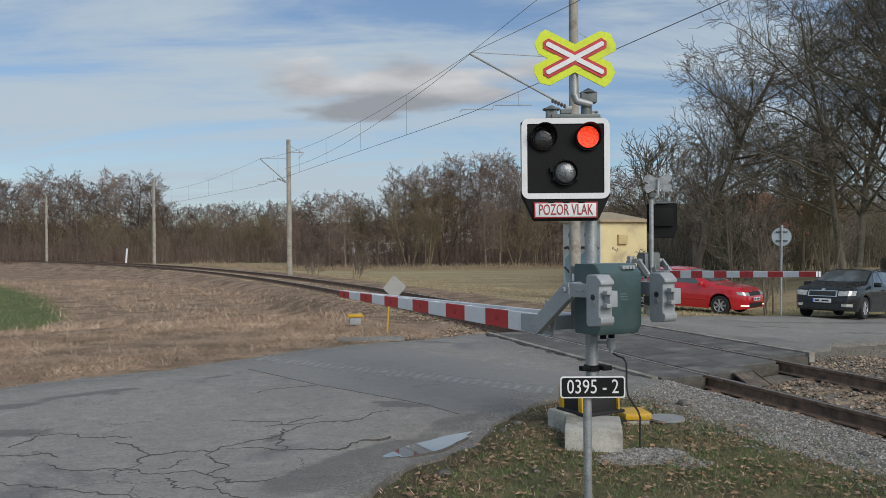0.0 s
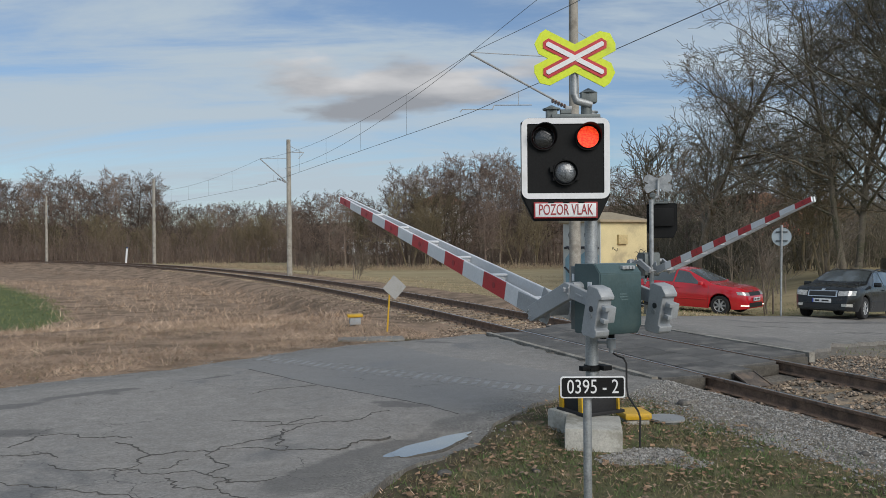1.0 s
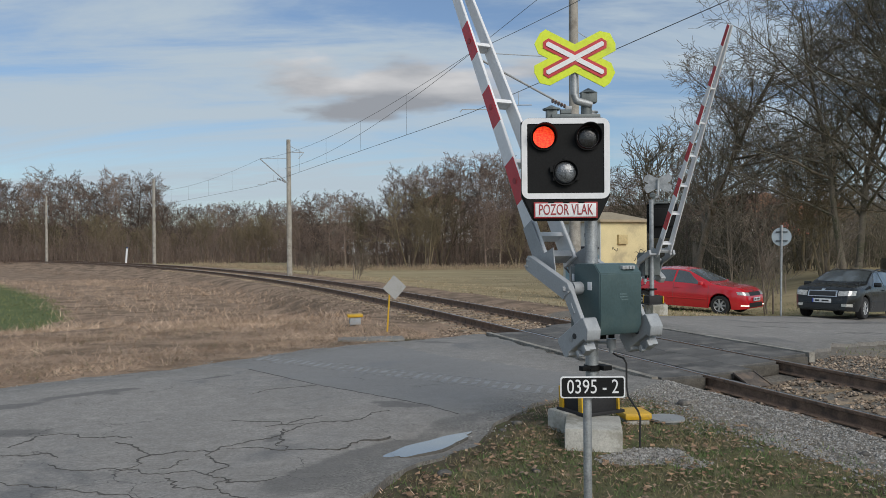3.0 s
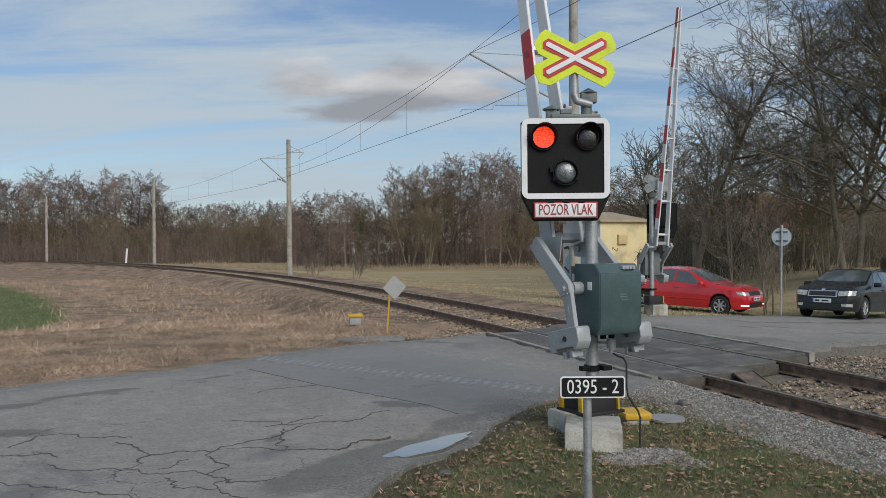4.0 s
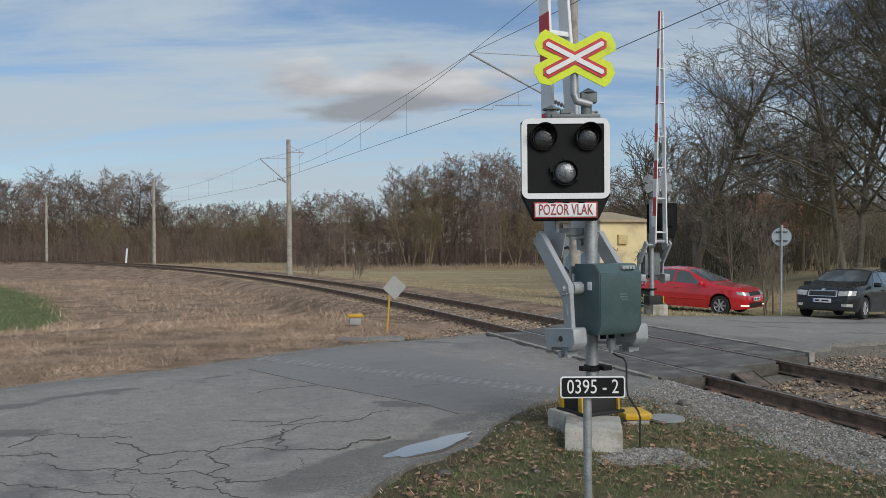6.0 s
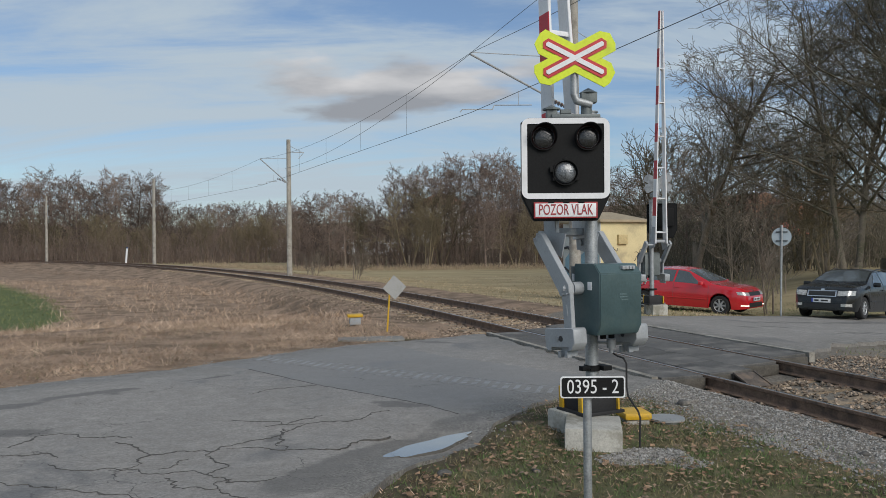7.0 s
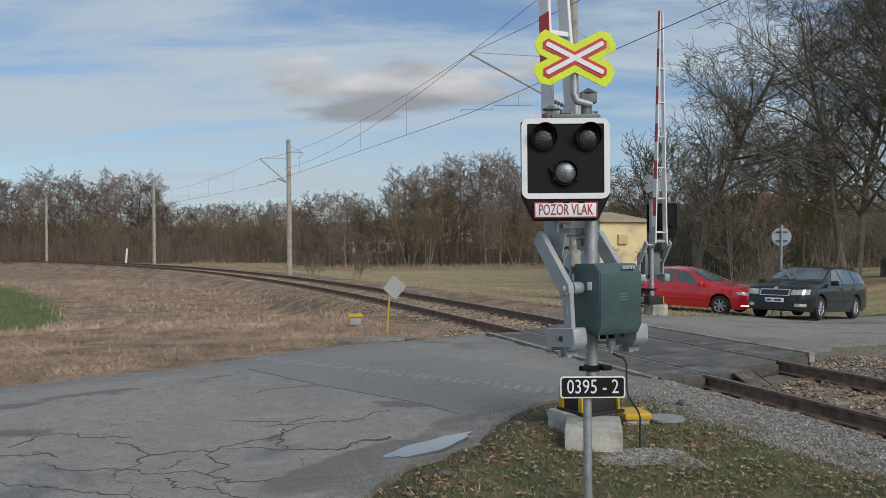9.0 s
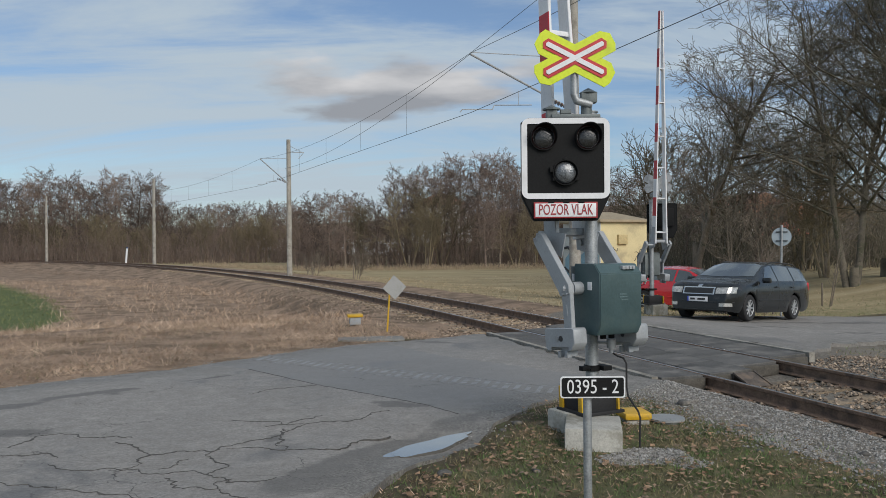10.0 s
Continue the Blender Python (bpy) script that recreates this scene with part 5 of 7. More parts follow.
class CarShape:
    def __init__(self, top, belt, half, wb, front, rear, axle, wheel_r, sill=0.20):
        self.top, self.belt, self.half, self.wb, self.front, self.rear = top, belt, half, wb, front, rear
        self.axles, self.r, self.sill = (axle, axle - wb), wheel_r, sill

    def width(self, x):
        f = max(0.0, (x - (self.front - 0.75)) / 0.75)
        r = max(0.0, ((self.rear + 0.6) - x) / 0.6)
        return self.half * (1 - 0.26 * f ** 3.0 - 0.10 * r ** 2)

    def low(self, x):
        z = self.sill + 0.05 * max(0.0, (x - self.front + 0.5) / 0.5) ** 2 + 0.10 * max(0.0, (self.rear + 0.5 - x) / 0.5)
        for a in self.axles:
            d = abs(x - a)
            ra = self.r + 0.055
            if d < ra:
                z = max(z, self.r + math.sqrt(ra * ra - d * d))
        return z

    def section(self, x):
        h, zl, zt, zb = self.width(x), self.low(x), lerp_table(self.top, x), lerp_table(self.belt, x)
        zb = min(zb, zt - 0.035)
        g = min(1.0, max(0.0, (zt - zb) / 0.5))
        we = h * (0.93 - 0.20 * g)
        ze = zt - 0.02 - 0.055 * g
        z2 = max(zl + 0.02, min(0.52, zb - 0.1))
        z1 = zl + (z2 - zl) * 0.45
        z3 = z2 + (zb - z2) * 0.6
        we_mid = (h * 0.955 * 0.5 + we * 0.5)
        return [(h * 0.955, zl), (h * 0.99, z1), (h, z2), (h * 0.992, z3), (h * 0.955, zb), (we_mid, zb + (ze - zb) * 0.5), (we, ze), (we * 0.62, zt - 0.012 * g - 0.004), (0, zt)]

    def side(self, x, t):
        s = self.section(x)
        a, b, c = s[4], s[5], s[6]
        p, q, u = (a, b, t * 2) if t < 0.5 else (b, c, t * 2 - 1)
        return p[0] + (q[0] - p[0]) * u, p[1] + (q[1] - p[1]) * u

    def over(self, x, v):
        """Point across the roof line, v from -1 to 1."""
        s = self.section(x)
        w, z6, z7, z8 = s[6][0], s[6][1], s[7][1], s[8][1]
        a = abs(v)
        z = z8 + (z7 - z8) * a / 0.62 if a < 0.62 else z7 + (z6 - z7) * (a - 0.62) / 0.38
        return v * w, z


def car_body(c):
    bm = bmesh.new()
    xs = set(np.round(np.linspace(c.rear, c.front, 34), 3)) | {round(x, 3) for x, _ in c.top if c.rear <= x <= c.front}
    for a in c.axles:
        xs |= {round(a + (c.r + 0.055) * k / 6, 3) for k in range(-6, 7)}
    rings = []
    for x in sorted(xs):
        s = c.section(x)
        ring = [bm.verts.new((x, y, z)) for y, z in s] + [bm.verts.new((x, -y, z)) for y, z in s[-2::-1]]
        rings.append(ring)
    for a, b in zip(rings[:-1], rings[1:]):
        for i in range(len(a) - 1):
            bm.faces.new((a[i], a[i + 1], b[i + 1], b[i]))
    bm.faces.new(rings[0]), bm.faces.new(rings[-1][::-1])
    bmesh.ops.remove_doubles(bm, verts=bm.verts, dist=1e-4)
    bmesh.ops.recalc_face_normals(bm, faces=bm.faces)
    return bm


def shell(points, off):
    """A thin curved panel from a grid of points, off metres thick towards the outside (given by its own normals)."""
    bm = bmesh.new()
    g = [[bm.verts.new(p) for p in row] for row in points]
    for a, b in zip(g[:-1], g[1:]):
        for i in range(len(a) - 1):
            bm.faces.new((a[i], a[i + 1], b[i + 1], b[i]))
    bmesh.ops.recalc_face_normals(bm, faces=bm.faces)
    bm.normal_update()
    if sum(f.normal.dot(f.calc_center_median() - Vector((0, 0, 0.7))) for f in bm.faces) < 0:
        bmesh.ops.reverse_faces(bm, faces=bm.faces)
        bm.normal_update()
    nor = {v: v.normal.copy() for v in bm.verts}
    for v in bm.verts:
        v.co += nor[v] * off
    inner = {v: v.co - nor[v] * (off + 0.004) for v in bm.verts}
    ring = [(e.verts[0], e.verts[1]) for e in bm.edges if e.is_boundary]
    skirt = {v: bm.verts.new(inner[v]) for v in {q for pair in ring for q in pair}}
    for p, q in ring:
        bm.faces.new((p, q, skirt[q], skirt[p]))
    bmesh.ops.recalc_face_normals(bm, faces=bm.faces)
    return bm


def side_panel(c, x0, x1, t0, t1, sgn, rake0=0.0, rake1=0.0, nx=8, nt=5):
    pts = []
    for i in range(nx + 1):
        row = []
        for j in range(nt + 1):
            t = t0 + (t1 - t0) * j / nt
            f = i / nx
            x = x0 + (x1 - x0) * f + (rake0 * (1 - f) + rake1 * f) * j / nt
            y, z = c.side(x, t)
            row.append((x, sgn * y, z))
        pts.append(row)
    return pts


def over_panel(c, x0, x1, v=0.93, nx=8, nv=12, bow=0.0):
    return [[(x0 + (x1 - x0) * i / nx + bow * (j / nv * 2 - 1) ** 2, *c.over(x0 + (x1 - x0) * i / nx + bow * (j / nv * 2 - 1) ** 2, v * (j / nv * 2 - 1))) for j in range(nv + 1)] for i in range(nx + 1)]


def car_wheel(parent, x, y, r, sgn, spokes):
    bm = bmesh.new()
    prof = [(r * 0.64, -0.095), (r * 0.92, -0.1), (r * 0.99, -0.075), (r, -0.03), (r, 0.03), (r * 0.99, 0.075), (r * 0.92, 0.1), (r * 0.64, 0.095)]
    seg = 28
    rings = [[bm.verts.new((p * math.cos(2 * math.pi * k / seg), w, p * math.sin(2 * math.pi * k / seg))) for p, w in prof] for k in range(seg)]
    for k in range(seg):
        a, b = rings[k], rings[(k + 1) % seg]
        for i in range(len(prof)):
            j = (i + 1) % len(prof)
            bm.faces.new((a[i], a[j], b[j], b[i]))
    bmesh.ops.recalc_face_normals(bm, faces=bm.faces)
    w = part("wheel", bm, TYRE, parent, "black tyre")
    w.location = (x, y, r)
    bm = bmesh.new()
    rod(bm, (0, -0.05 * sgn, 0), (0, 0.055 * sgn, 0), r * 0.66, n=28)
    part("rim_well", bm, PLASTIC, w, "dark rim well")
    bm = bmesh.new()
    for k in range(spokes):
        a = 360 * k / spokes
        bx(bm, (r * 0.36, 0.07 * sgn, 0), (r * 0.56, 0.022, r * (0.17 if spokes < 8 else 0.12)), 0.005, Matrix.Rotation(radians(a), 4, "Y"), 1)
    rod(bm, (0, 0.05 * sgn, 0), (0, 0.088 * sgn, 0), r * 0.17, n=16)
    for k in range(28):
        a0, a1 = 2 * math.pi * k / 28, 2 * math.pi * (k + 1) / 28
        rod(bm, (r * 0.635 * math.cos(a0), 0.078 * sgn, r * 0.635 * math.sin(a0)), (r * 0.635 * math.cos(a1), 0.078 * sgn, r * 0.635 * math.sin(a1)), 0.014, n=5, cap=False)
    part("rim", bm, ALLOY, w, "silver spoked rim")
    return w


def nose_x(c, y, z):
    """Where the front face lies at height z and breadth y."""
    y = abs(y)
    lo, hi = c.front - 0.9, c.front
    for _ in range(18):
        x = (lo + hi) / 2
        s = c.section(x)
        w = float(np.interp(z, [p[1] for p in s], [p[0] for p in s])) if z < s[-1][1] else 0.0
        if w >= y and z < s[-1][1]:
            lo = x
        else:
            hi = x
    return lo


def front_panel(c, y0, y1, z0, z1, out=0.012, ny=8, nz=3, slant=0.0):
    bm = bmesh.new()
    g = []
    for i in range(ny + 1):
        row = []
        for j in range(nz + 1):
            y = y0 + (y1 - y0) * i / ny
            z = z0 + (z1 - z0) * j / nz + slant * (abs(y) - min(abs(y0), abs(y1)))
            row.append(bm.verts.new((nose_x(c, y, z) + out, y, z)))
        g.append(row)
    for a, b in zip(g[:-1], g[1:]):
        for j in range(nz):
            bm.faces.new((a[j], a[j + 1], b[j + 1], b[j]))
    ex = bmesh.ops.extrude_face_region(bm, geom=bm.faces[:])
    for v in ex["geom"]:
        if isinstance(v, bmesh.types.BMVert):
            v.co.x -= 0.07
    bmesh.ops.recalc_face_normals(bm, faces=bm.faces)
    return bm


def build_car(name, c, paint, label, m, style):
    car = empty(name, m)
    tagged(car, label, "car", "cars at the crossing")
    body = part("body", car_body(c), paint, car)
    # inner wheel houses and floor
    bm = bmesh.new()
    bx(bm, ((c.front + c.rear) / 2, 0, 0.32), (c.front - c.rear - 0.5, c.half * 1.5, 0.22), 0.02)
    part("underbody", bm, PLASTIC, car, "dark underbody")
    for sgn in (1, -1):
        for a, b, t0, t1, r0, r1 in style["side"]:
            part("side_window", shell(side_panel(c, a, b, t0, t1, sgn, r0, r1), 0.006), CARGLASS, body, "dark tinted side window")
        # mirror
        bm = bmesh.new()
        mx0, mz = style["mirror"]
        bx(bm, (mx0, sgn * (c.half + 0.10), mz), (0.12, 0.20, 0.13), 0.035)
        part("door_mirror", bm, paint, body)
        for hx in style["handles"]:
            bm = bmesh.new()
            bx(bm, (hx, sgn * (c.half * 0.995 + 0.012), style["handle_z"]), (0.17, 0.03, 0.03), 0.01)
            part("door_handle", bm, paint, body)
        bm = bmesh.new()
        for xx in style["seams"]:
            z = c.low(xx) + 0.03
            pts = [Vector((xx, sgn * (np.interp(zz, [p[1] for p in c.section(xx)[:5]], [p[0] for p in c.section(xx)[:5]]) + 0.0006), zz)) for zz in np.linspace(z, c.section(xx)[4][1], 8)]
            for p, q in zip(pts[:-1], pts[1:]):
                rod(bm, p, q, 0.004, n=4, cap=False)
        part("door_seam", bm, PLASTIC, body, "dark door gap")
        bm = bmesh.new()
        z_ = style["strip_z"]
        pts = [Vector((xx, sgn * (np.interp(z_, [p[1] for p in c.section(xx)[:5]], [p[0] for p in c.section(xx)[:5]])), z_)) for xx in np.linspace(c.axles[1] + 0.42, c.axles[0] - 0.42, 9)]
        for p, q in zip(pts[:-1], pts[1:]):
            rod(bm, p, q, 0.018, n=6)
        part("side_strip", bm, style["strip"], body)
    part("windscreen", shell(over_panel(c, *style["screen"], bow=-0.10), 0.006), CARGLASS, body, "slanting windscreen")
    part("rear_window", shell(over_panel(c, *style["back"], v=0.86), 0.006), CARGLASS, body, "dark rear window")
    # front
    for nm, y0, y1, z0, z1, o, ma, lb, slant in style["front"]:
        for sgn in ((1, -1) if y0 > 0.01 else (1,)):
            part(nm, front_panel(c, sgn * y0, sgn * y1, z0, z1, o, slant=slant), ma, body, lb)
    bm = bmesh.new()
    px = c.front + 0.03
    bx(bm, (px, style["plate_y"], style["plate_z"]), (0.012, 0.52, 0.112), 0.003)
    pl = part("number_plate", bm, PLATE, body, "white number plate")
    bm = bmesh.new()
    bx(bm, (px + 0.004, style["plate_y"] - 0.24, style["plate_z"]), (0.012, 0.04, 0.112), 0.002)
    part("plate_strip", bm, BLUEPLATE, pl, "blue strip")
    bm = bmesh.new()
    bx(bm, (px + 0.004, style["plate_y"] - 0.12, style["plate_z"]), (0.01, 0.12, 0.045), 0.002)
    bx(bm, (px + 0.004, style["plate_y"] + 0.10, style["plate_z"]), (0.01, 0.19, 0.045), 0.002)
    part("plate_bars", bm, PLASTIC, pl, "dark bars")
    # rear lamps
    for sgn in (1, -1):
        bm = bmesh.new()
        bx(bm, (c.rear + 0.13, sgn * c.half * 0.86, 0.86), (0.22, 0.10, 0.22), 0.03)
        part("rear_lamp", bm, RED, body, "red rear lamp")
    if style.get("rails"):
        for sgn in (1, -1):
            bm = bmesh.new()
            pts = [Vector((x, sgn * (c.section(x)[6][0] - 0.03), c.section(x)[6][1] + (0.06 if 0 < k < 6 else 0.0))) for k, x in enumerate(np.linspace(0.0, -1.85, 7))]
            pipe(bm, pts, 0.016, 8)
            part("roof_rail", bm, PLASTIC, body, "dark roof rail")
    wheels = []
    for x in c.axles:
        for sgn in (1, -1):
            wheels.append(car_wheel(car, x, sgn * (c.half - 0.115), c.r, sgn, style["spokes"]))
    return car, wheels


wagon = CarShape(
    top=[(-2.31, 0.90), (-2.26, 1.02), (-2.10, 1.27), (-1.98, 1.38), (-1.5, 1.442), (-0.6, 1.468), (0.0, 1.445), (0.22, 1.40), (0.62, 1.22), (1.02, 1.02), (1.2, 0.985), (1.6, 0.955), (1.95, 0.90), (2.12, 0.83), (2.20, 0.74), (2.235, 0.66), (2.26, 0.50)],
    belt=[(-2.3, 0.98), (0.9, 0.93), (2.3, 0.80)], half=0.885, wb=2.578, front=2.26, rear=-2.31, axle=1.36, wheel_r=0.315)
wagon_style = dict(
    side=[(-0.20, 0.72, 0.05, 0.93, 0.06, -0.52), (-1.16, -0.26, 0.05, 0.93, 0.05, 0.05), (-2.02, -1.24, 0.08, 0.90, 0.18, 0.05)],
    mirror=(0.74, 0.98), handles=(-0.10, -1.02), handle_z=0.83, seams=(0.92, -0.22, -1.12), strip_z=0.50, strip=PLASTIC,
    screen=(0.96, 0.24), back=(-2.24, -2.04), plate_y=0.0, plate_z=0.50, spokes=9, rails=True,
    front=[("grille", -0.36, 0.36, 0.64, 0.765, 0.022, PLASTIC, "black slatted grille", 0.0), ("grille_rim", -0.40, 0.40, 0.615, 0.79, 0.014, CHROME, "chrome grille rim", 0.0),
           ("headlamp", 0.43, 0.82, 0.635, 0.775, 0.016, LAMPGLASS, "large clear headlamp", 0.05), ("air_intake", -0.48, 0.48, 0.29, 0.41, 0.012, PLASTIC, "dark lower air intake", 0.0),
           ("fog_lamp", 0.53, 0.77, 0.34, 0.42, 0.018, LAMPGLASS, "clear fog lamp", 0.0), ("bumper_strip", -0.80, 0.80, 0.435, 0.452, 0.02, PLASTIC, "dark bumper strip", 0.0),
           ("badge", -0.05, 0.05, 0.775, 0.85, 0.02, CHROME, "round chrome badge", 0.0)])
dark_car, dark_wheels = build_car("estate_car", wagon, DARKPAINT, "anthracite estate car waiting, then driving over the road", Matrix.Identity(4), wagon_style)

hatch = CarShape(
    top=[(-2.12, 0.85), (-2.08, 1.02), (-1.92, 1.10), (-1.45, 1.30), (-1.0, 1.41), (-0.4, 1.458), (0.05, 1.44), (0.28, 1.39), (0.72, 1.18), (1.1, 0.99), (1.3, 0.965), (1.65, 0.935), (1.92, 0.875), (2.06, 0.80), (2.13, 0.72), (2.165, 0.64), (2.19, 0.50)],
    belt=[(-2.1, 0.99), (0.9, 0.92), (2.3, 0.80)], half=0.853, wb=2.602, front=2.19, rear=-2.12, axle=1.38, wheel_r=0.31)
hatch_style = dict(
    side=[(-0.16, 0.86, 0.05, 0.93, 0.06, -0.56), (-1.10, -0.22, 0.05, 0.93, 0.12, 0.05), (-1.50, -1.16, 0.10, 0.72, 0.16, 0.12)],
    mirror=(0.80, 0.98), handles=(-0.06, -0.95), handle_z=0.80, seams=(1.0, -0.19, -1.05), strip_z=0.47, strip=REDPAINT,
    screen=(1.04, 0.30), back=(-1.86, -1.46), plate_y=0.0, plate_z=0.53, spokes=7,
    front=[("grille", -0.40, 0.40, 0.645, 0.755, 0.02, PLASTIC, "black grille", 0.0), ("headlamp", 0.44, 0.79, 0.65, 0.745, 0.016, LAMPGLASS, "clear headlamp", 0.05),
           ("air_intake", -0.50, 0.50, 0.28, 0.42, 0.012, PLASTIC, "dark lower air intake", 0.0), ("fog_lamp", 0.56, 0.74, 0.325, 0.352, 0.02, LITLAMP, "lit running lamp", 0.0),
           ("badge", -0.05, 0.05, 0.765, 0.83, 0.02, CHROME, "round chrome badge", 0.0)])


def road_height(x, y):
    return float(road_z(np.array([x]), np.array([y]))[0])


def on_road(x, y, rz, c, height=road_height):
    """Pose of a car whose middle is at x, y on the ground."""
    a = radians(rz)
    f = (math.cos(a), math.sin(a))
    z0, z1 = height(x + f[0] * 1.3, y + f[1] * 1.3), height(x - f[0] * 1.3, y - f[1] * 1.3)
    return Matrix.Translation((x, y, (z0 + z1) / 2)) @ Matrix.Rotation(a, 4, "Z") @ Matrix.Rotation(-math.atan2(z0 - z1, 2.6), 4, "Y")


red_car, red_wheels = build_car("hatchback_car", hatch, REDPAINT, "bright red hatchback car standing beside the far road", Matrix.Identity(4), hatch_style)
red_m = on_road(8.15, 27.40, -42, hatch, tz)
red_car.matrix_world = red_m

# the estate car's near front wheel over time: (seconds, metres gone along its line)
DRIVE_END, DRIVE_START, DRIVE_TURN = Vector((7.17, 19.6)), Vector((11.81, 23.4)), 225.0
DRIVE_LOOK = [(0.0, 1525), (6.6, 1525), (7.0, 1524), (7.5, 1520.5), (8.0, 1509), (8.5, 1484), (9.0, 1446), (9.5, 1390), (10.0, 1320)]


def drive_rows():
    ts = np.array([a for a, _ in DRIVE_LOOK])
    ws = np.array([(b - 784) / 1466 for _, b in DRIVE_LOOK])
    d = DRIVE_START - DRIVE_END
    # along the line: (ex + L dx) / (ey + L dy) = bearing
    Ls = [(w * DRIVE_END.y - DRIVE_END.x) / (d.x - w * d.y) for w in ws]
    grid = [0.0, 6.6] + [round(6.8 + 0.1 * k, 2) for k in range(33)]
    slope = np.gradient(np.array(Ls), ts)
    slope[0] = slope[1] = 0.0
    rows, gone = [], []
    for t in grid:
        i = min(max(int(np.searchsorted(ts, t, "right")) - 1, 0), len(ts) - 2)
        h = ts[i + 1] - ts[i]
        u = (t - ts[i]) / h
        L = (2 * u ** 3 - 3 * u ** 2 + 1) * Ls[i] + (u ** 3 - 2 * u ** 2 + u) * h * slope[i] + (-2 * u ** 3 + 3 * u ** 2) * Ls[i + 1] + (u ** 3 - u ** 2) * h * slope[i + 1]
        w = DRIVE_END + d * L
        a = radians(DRIVE_TURN)
        wx, wy = 1.36, 0.77
        cx, cy = w.x - (wx * math.cos(a) - wy * math.sin(a)), w.y - (wx * math.sin(a) + wy * math.cos(a))
        rows.append((t, on_road(cx, cy, DRIVE_TURN, wagon)))
        gone.append(-L * d.length)
    return rows, gone


# ---- trees ----
class Twigs:
    def __init__(self):
        self.v, self.f = [], []

    def tube(self, pts, radii, n):
        base = None
        for k, (p, r) in enumerate(zip(pts, radii)):
            d = (pts[min(k + 1, len(pts) - 1)] - pts[max(k - 1, 0)]).normalized()
            side = d.orthogonal().normalized()
            up = d.cross(side)
            i0 = len(self.v)
            for q in range(n):
                a = 2 * math.pi * q / n
                self.v.append(tuple(p + (side * math.cos(a) + up * math.sin(a)) * r))
            if base is not None:
                for q in range(n):
                    w = (q + 1) % n
                    self.f.append((base + q, base + w, i0 + w, i0 + q))
            base = i0

    def mesh(self, name, material):
        me = bpy.data.meshes.new(name)
        me.from_pydata(self.v, [], self.f)
        me.materials.append(material)
        me.shade_smooth()
        return me


def grow(tw, rnd, p, d, length, r, level, levels, spec):
    """One limb with its side limbs."""
    k = spec["steps"][level]
    pts, radii = [p.copy()], [r]
    step = length / k
    for i in range(k):
        w = spec["wander"][level]
        d = (d + Vector((rnd.gauss(0, w), rnd.gauss(0, w), rnd.gauss(0, w) + spec["lift"][level]))).normalized()
        p = p + d * step
        pts.append(p.copy())
        radii.append(max(spec["thin"], r * (1 - (i + 1) / k * spec["taper"][level])))
    tw.tube(pts, radii, spec["sides"][level])
    if level + 1 >= levels:
        return
    cnt = spec["count"][level]
    for j in range(cnt):
        t = spec["from"][level] + (1 - spec["from"][level]) * (j + rnd.random()) / cnt
        x = t * k
        i = min(int(x), k - 1)
        q = pts[i].lerp(pts[i + 1], x - i)
        axis = (pts[i + 1] - pts[i]).normalized()
        side = axis.orthogonal().normalized()
        side.rotate(Matrix.Rotation(rnd.random() * 2 * math.pi, 3, axis))
        ang = radians(rnd.gauss(spec["angle"][level], 10))
        nd = (axis * math.cos(ang) + side * math.sin(ang)).normalized()
        ll = length * spec["ratio"][level] * (1.15 - spec["shrink"][level] * t) * rnd.uniform(0.75, 1.2)
        rr = min(radii[i] * 0.7, r * spec["rratio"][level] * (1.1 - 0.6 * t))
        grow(tw, rnd, q, nd, ll, max(rr, spec["thin"]), level + 1, levels, spec)


ALDER = dict(steps=(7, 4, 2, 1), wander=(0.04, 0.12, 0.14, 0.15), lift=(0.04, 0.07, 0.03, 0.0), taper=(0.92, 0.85, 0.7, 0.5), sides=(6, 3, 3, 3),
             count=(30, 8, 7, 0), angle=(60, 46, 44, 40), ratio=(0.29, 0.46, 0.42, 0.5), shrink=(0.62, 0.35, 0.3, 0.3), rratio=(0.30, 0.5, 0.55, 0.6), thin=0.0155)
ALDER["from"] = (0.22, 0.15, 0.1, 0.1)
LIME = dict(steps=(7, 6, 4, 2, 1), wander=(0.07, 0.10, 0.11, 0.10, 0.10), lift=(0.02, 0.07, 0.05, 0.02, 0.0), taper=(0.8, 0.85, 0.8, 0.7, 0.4), sides=(8, 5, 3, 3, 3),
            count=(13, 8, 7, 6, 0), angle=(48, 46, 44, 40, 35), ratio=(0.62, 0.5, 0.46, 0.42, 0.4), shrink=(0.5, 0.4, 0.3, 0.3, 0.3), rratio=(0.45, 0.45, 0.45, 0.5, 0.6), thin=0.006)
LIME["from"] = (0.22, 0.15, 0.1, 0.1, 0.1)


def vary(spec, **kw):
    s = dict(spec)
    s.update(kw)
    return s


def tree_meshes(seed, h, r, levels, spec, material, stems=1, lean=0.0):
    """Trunk and crown of one tree, as two meshes."""
    rnd = random.Random(seed)
    tw = Twigs()
    for s in range(stems):
        a = rnd.random() * 6.28
        grow(tw, rnd, Vector((0.25 * math.cos(a) * (stems > 1), 0.25 * math.sin(a) * (stems > 1), -0.3)), Vector((lean * math.cos(a), lean * math.sin(a), 1)).normalized(), h * rnd.uniform(0.85, 1.0), r, 0, levels, spec)
    return tw.mesh("crown", material)


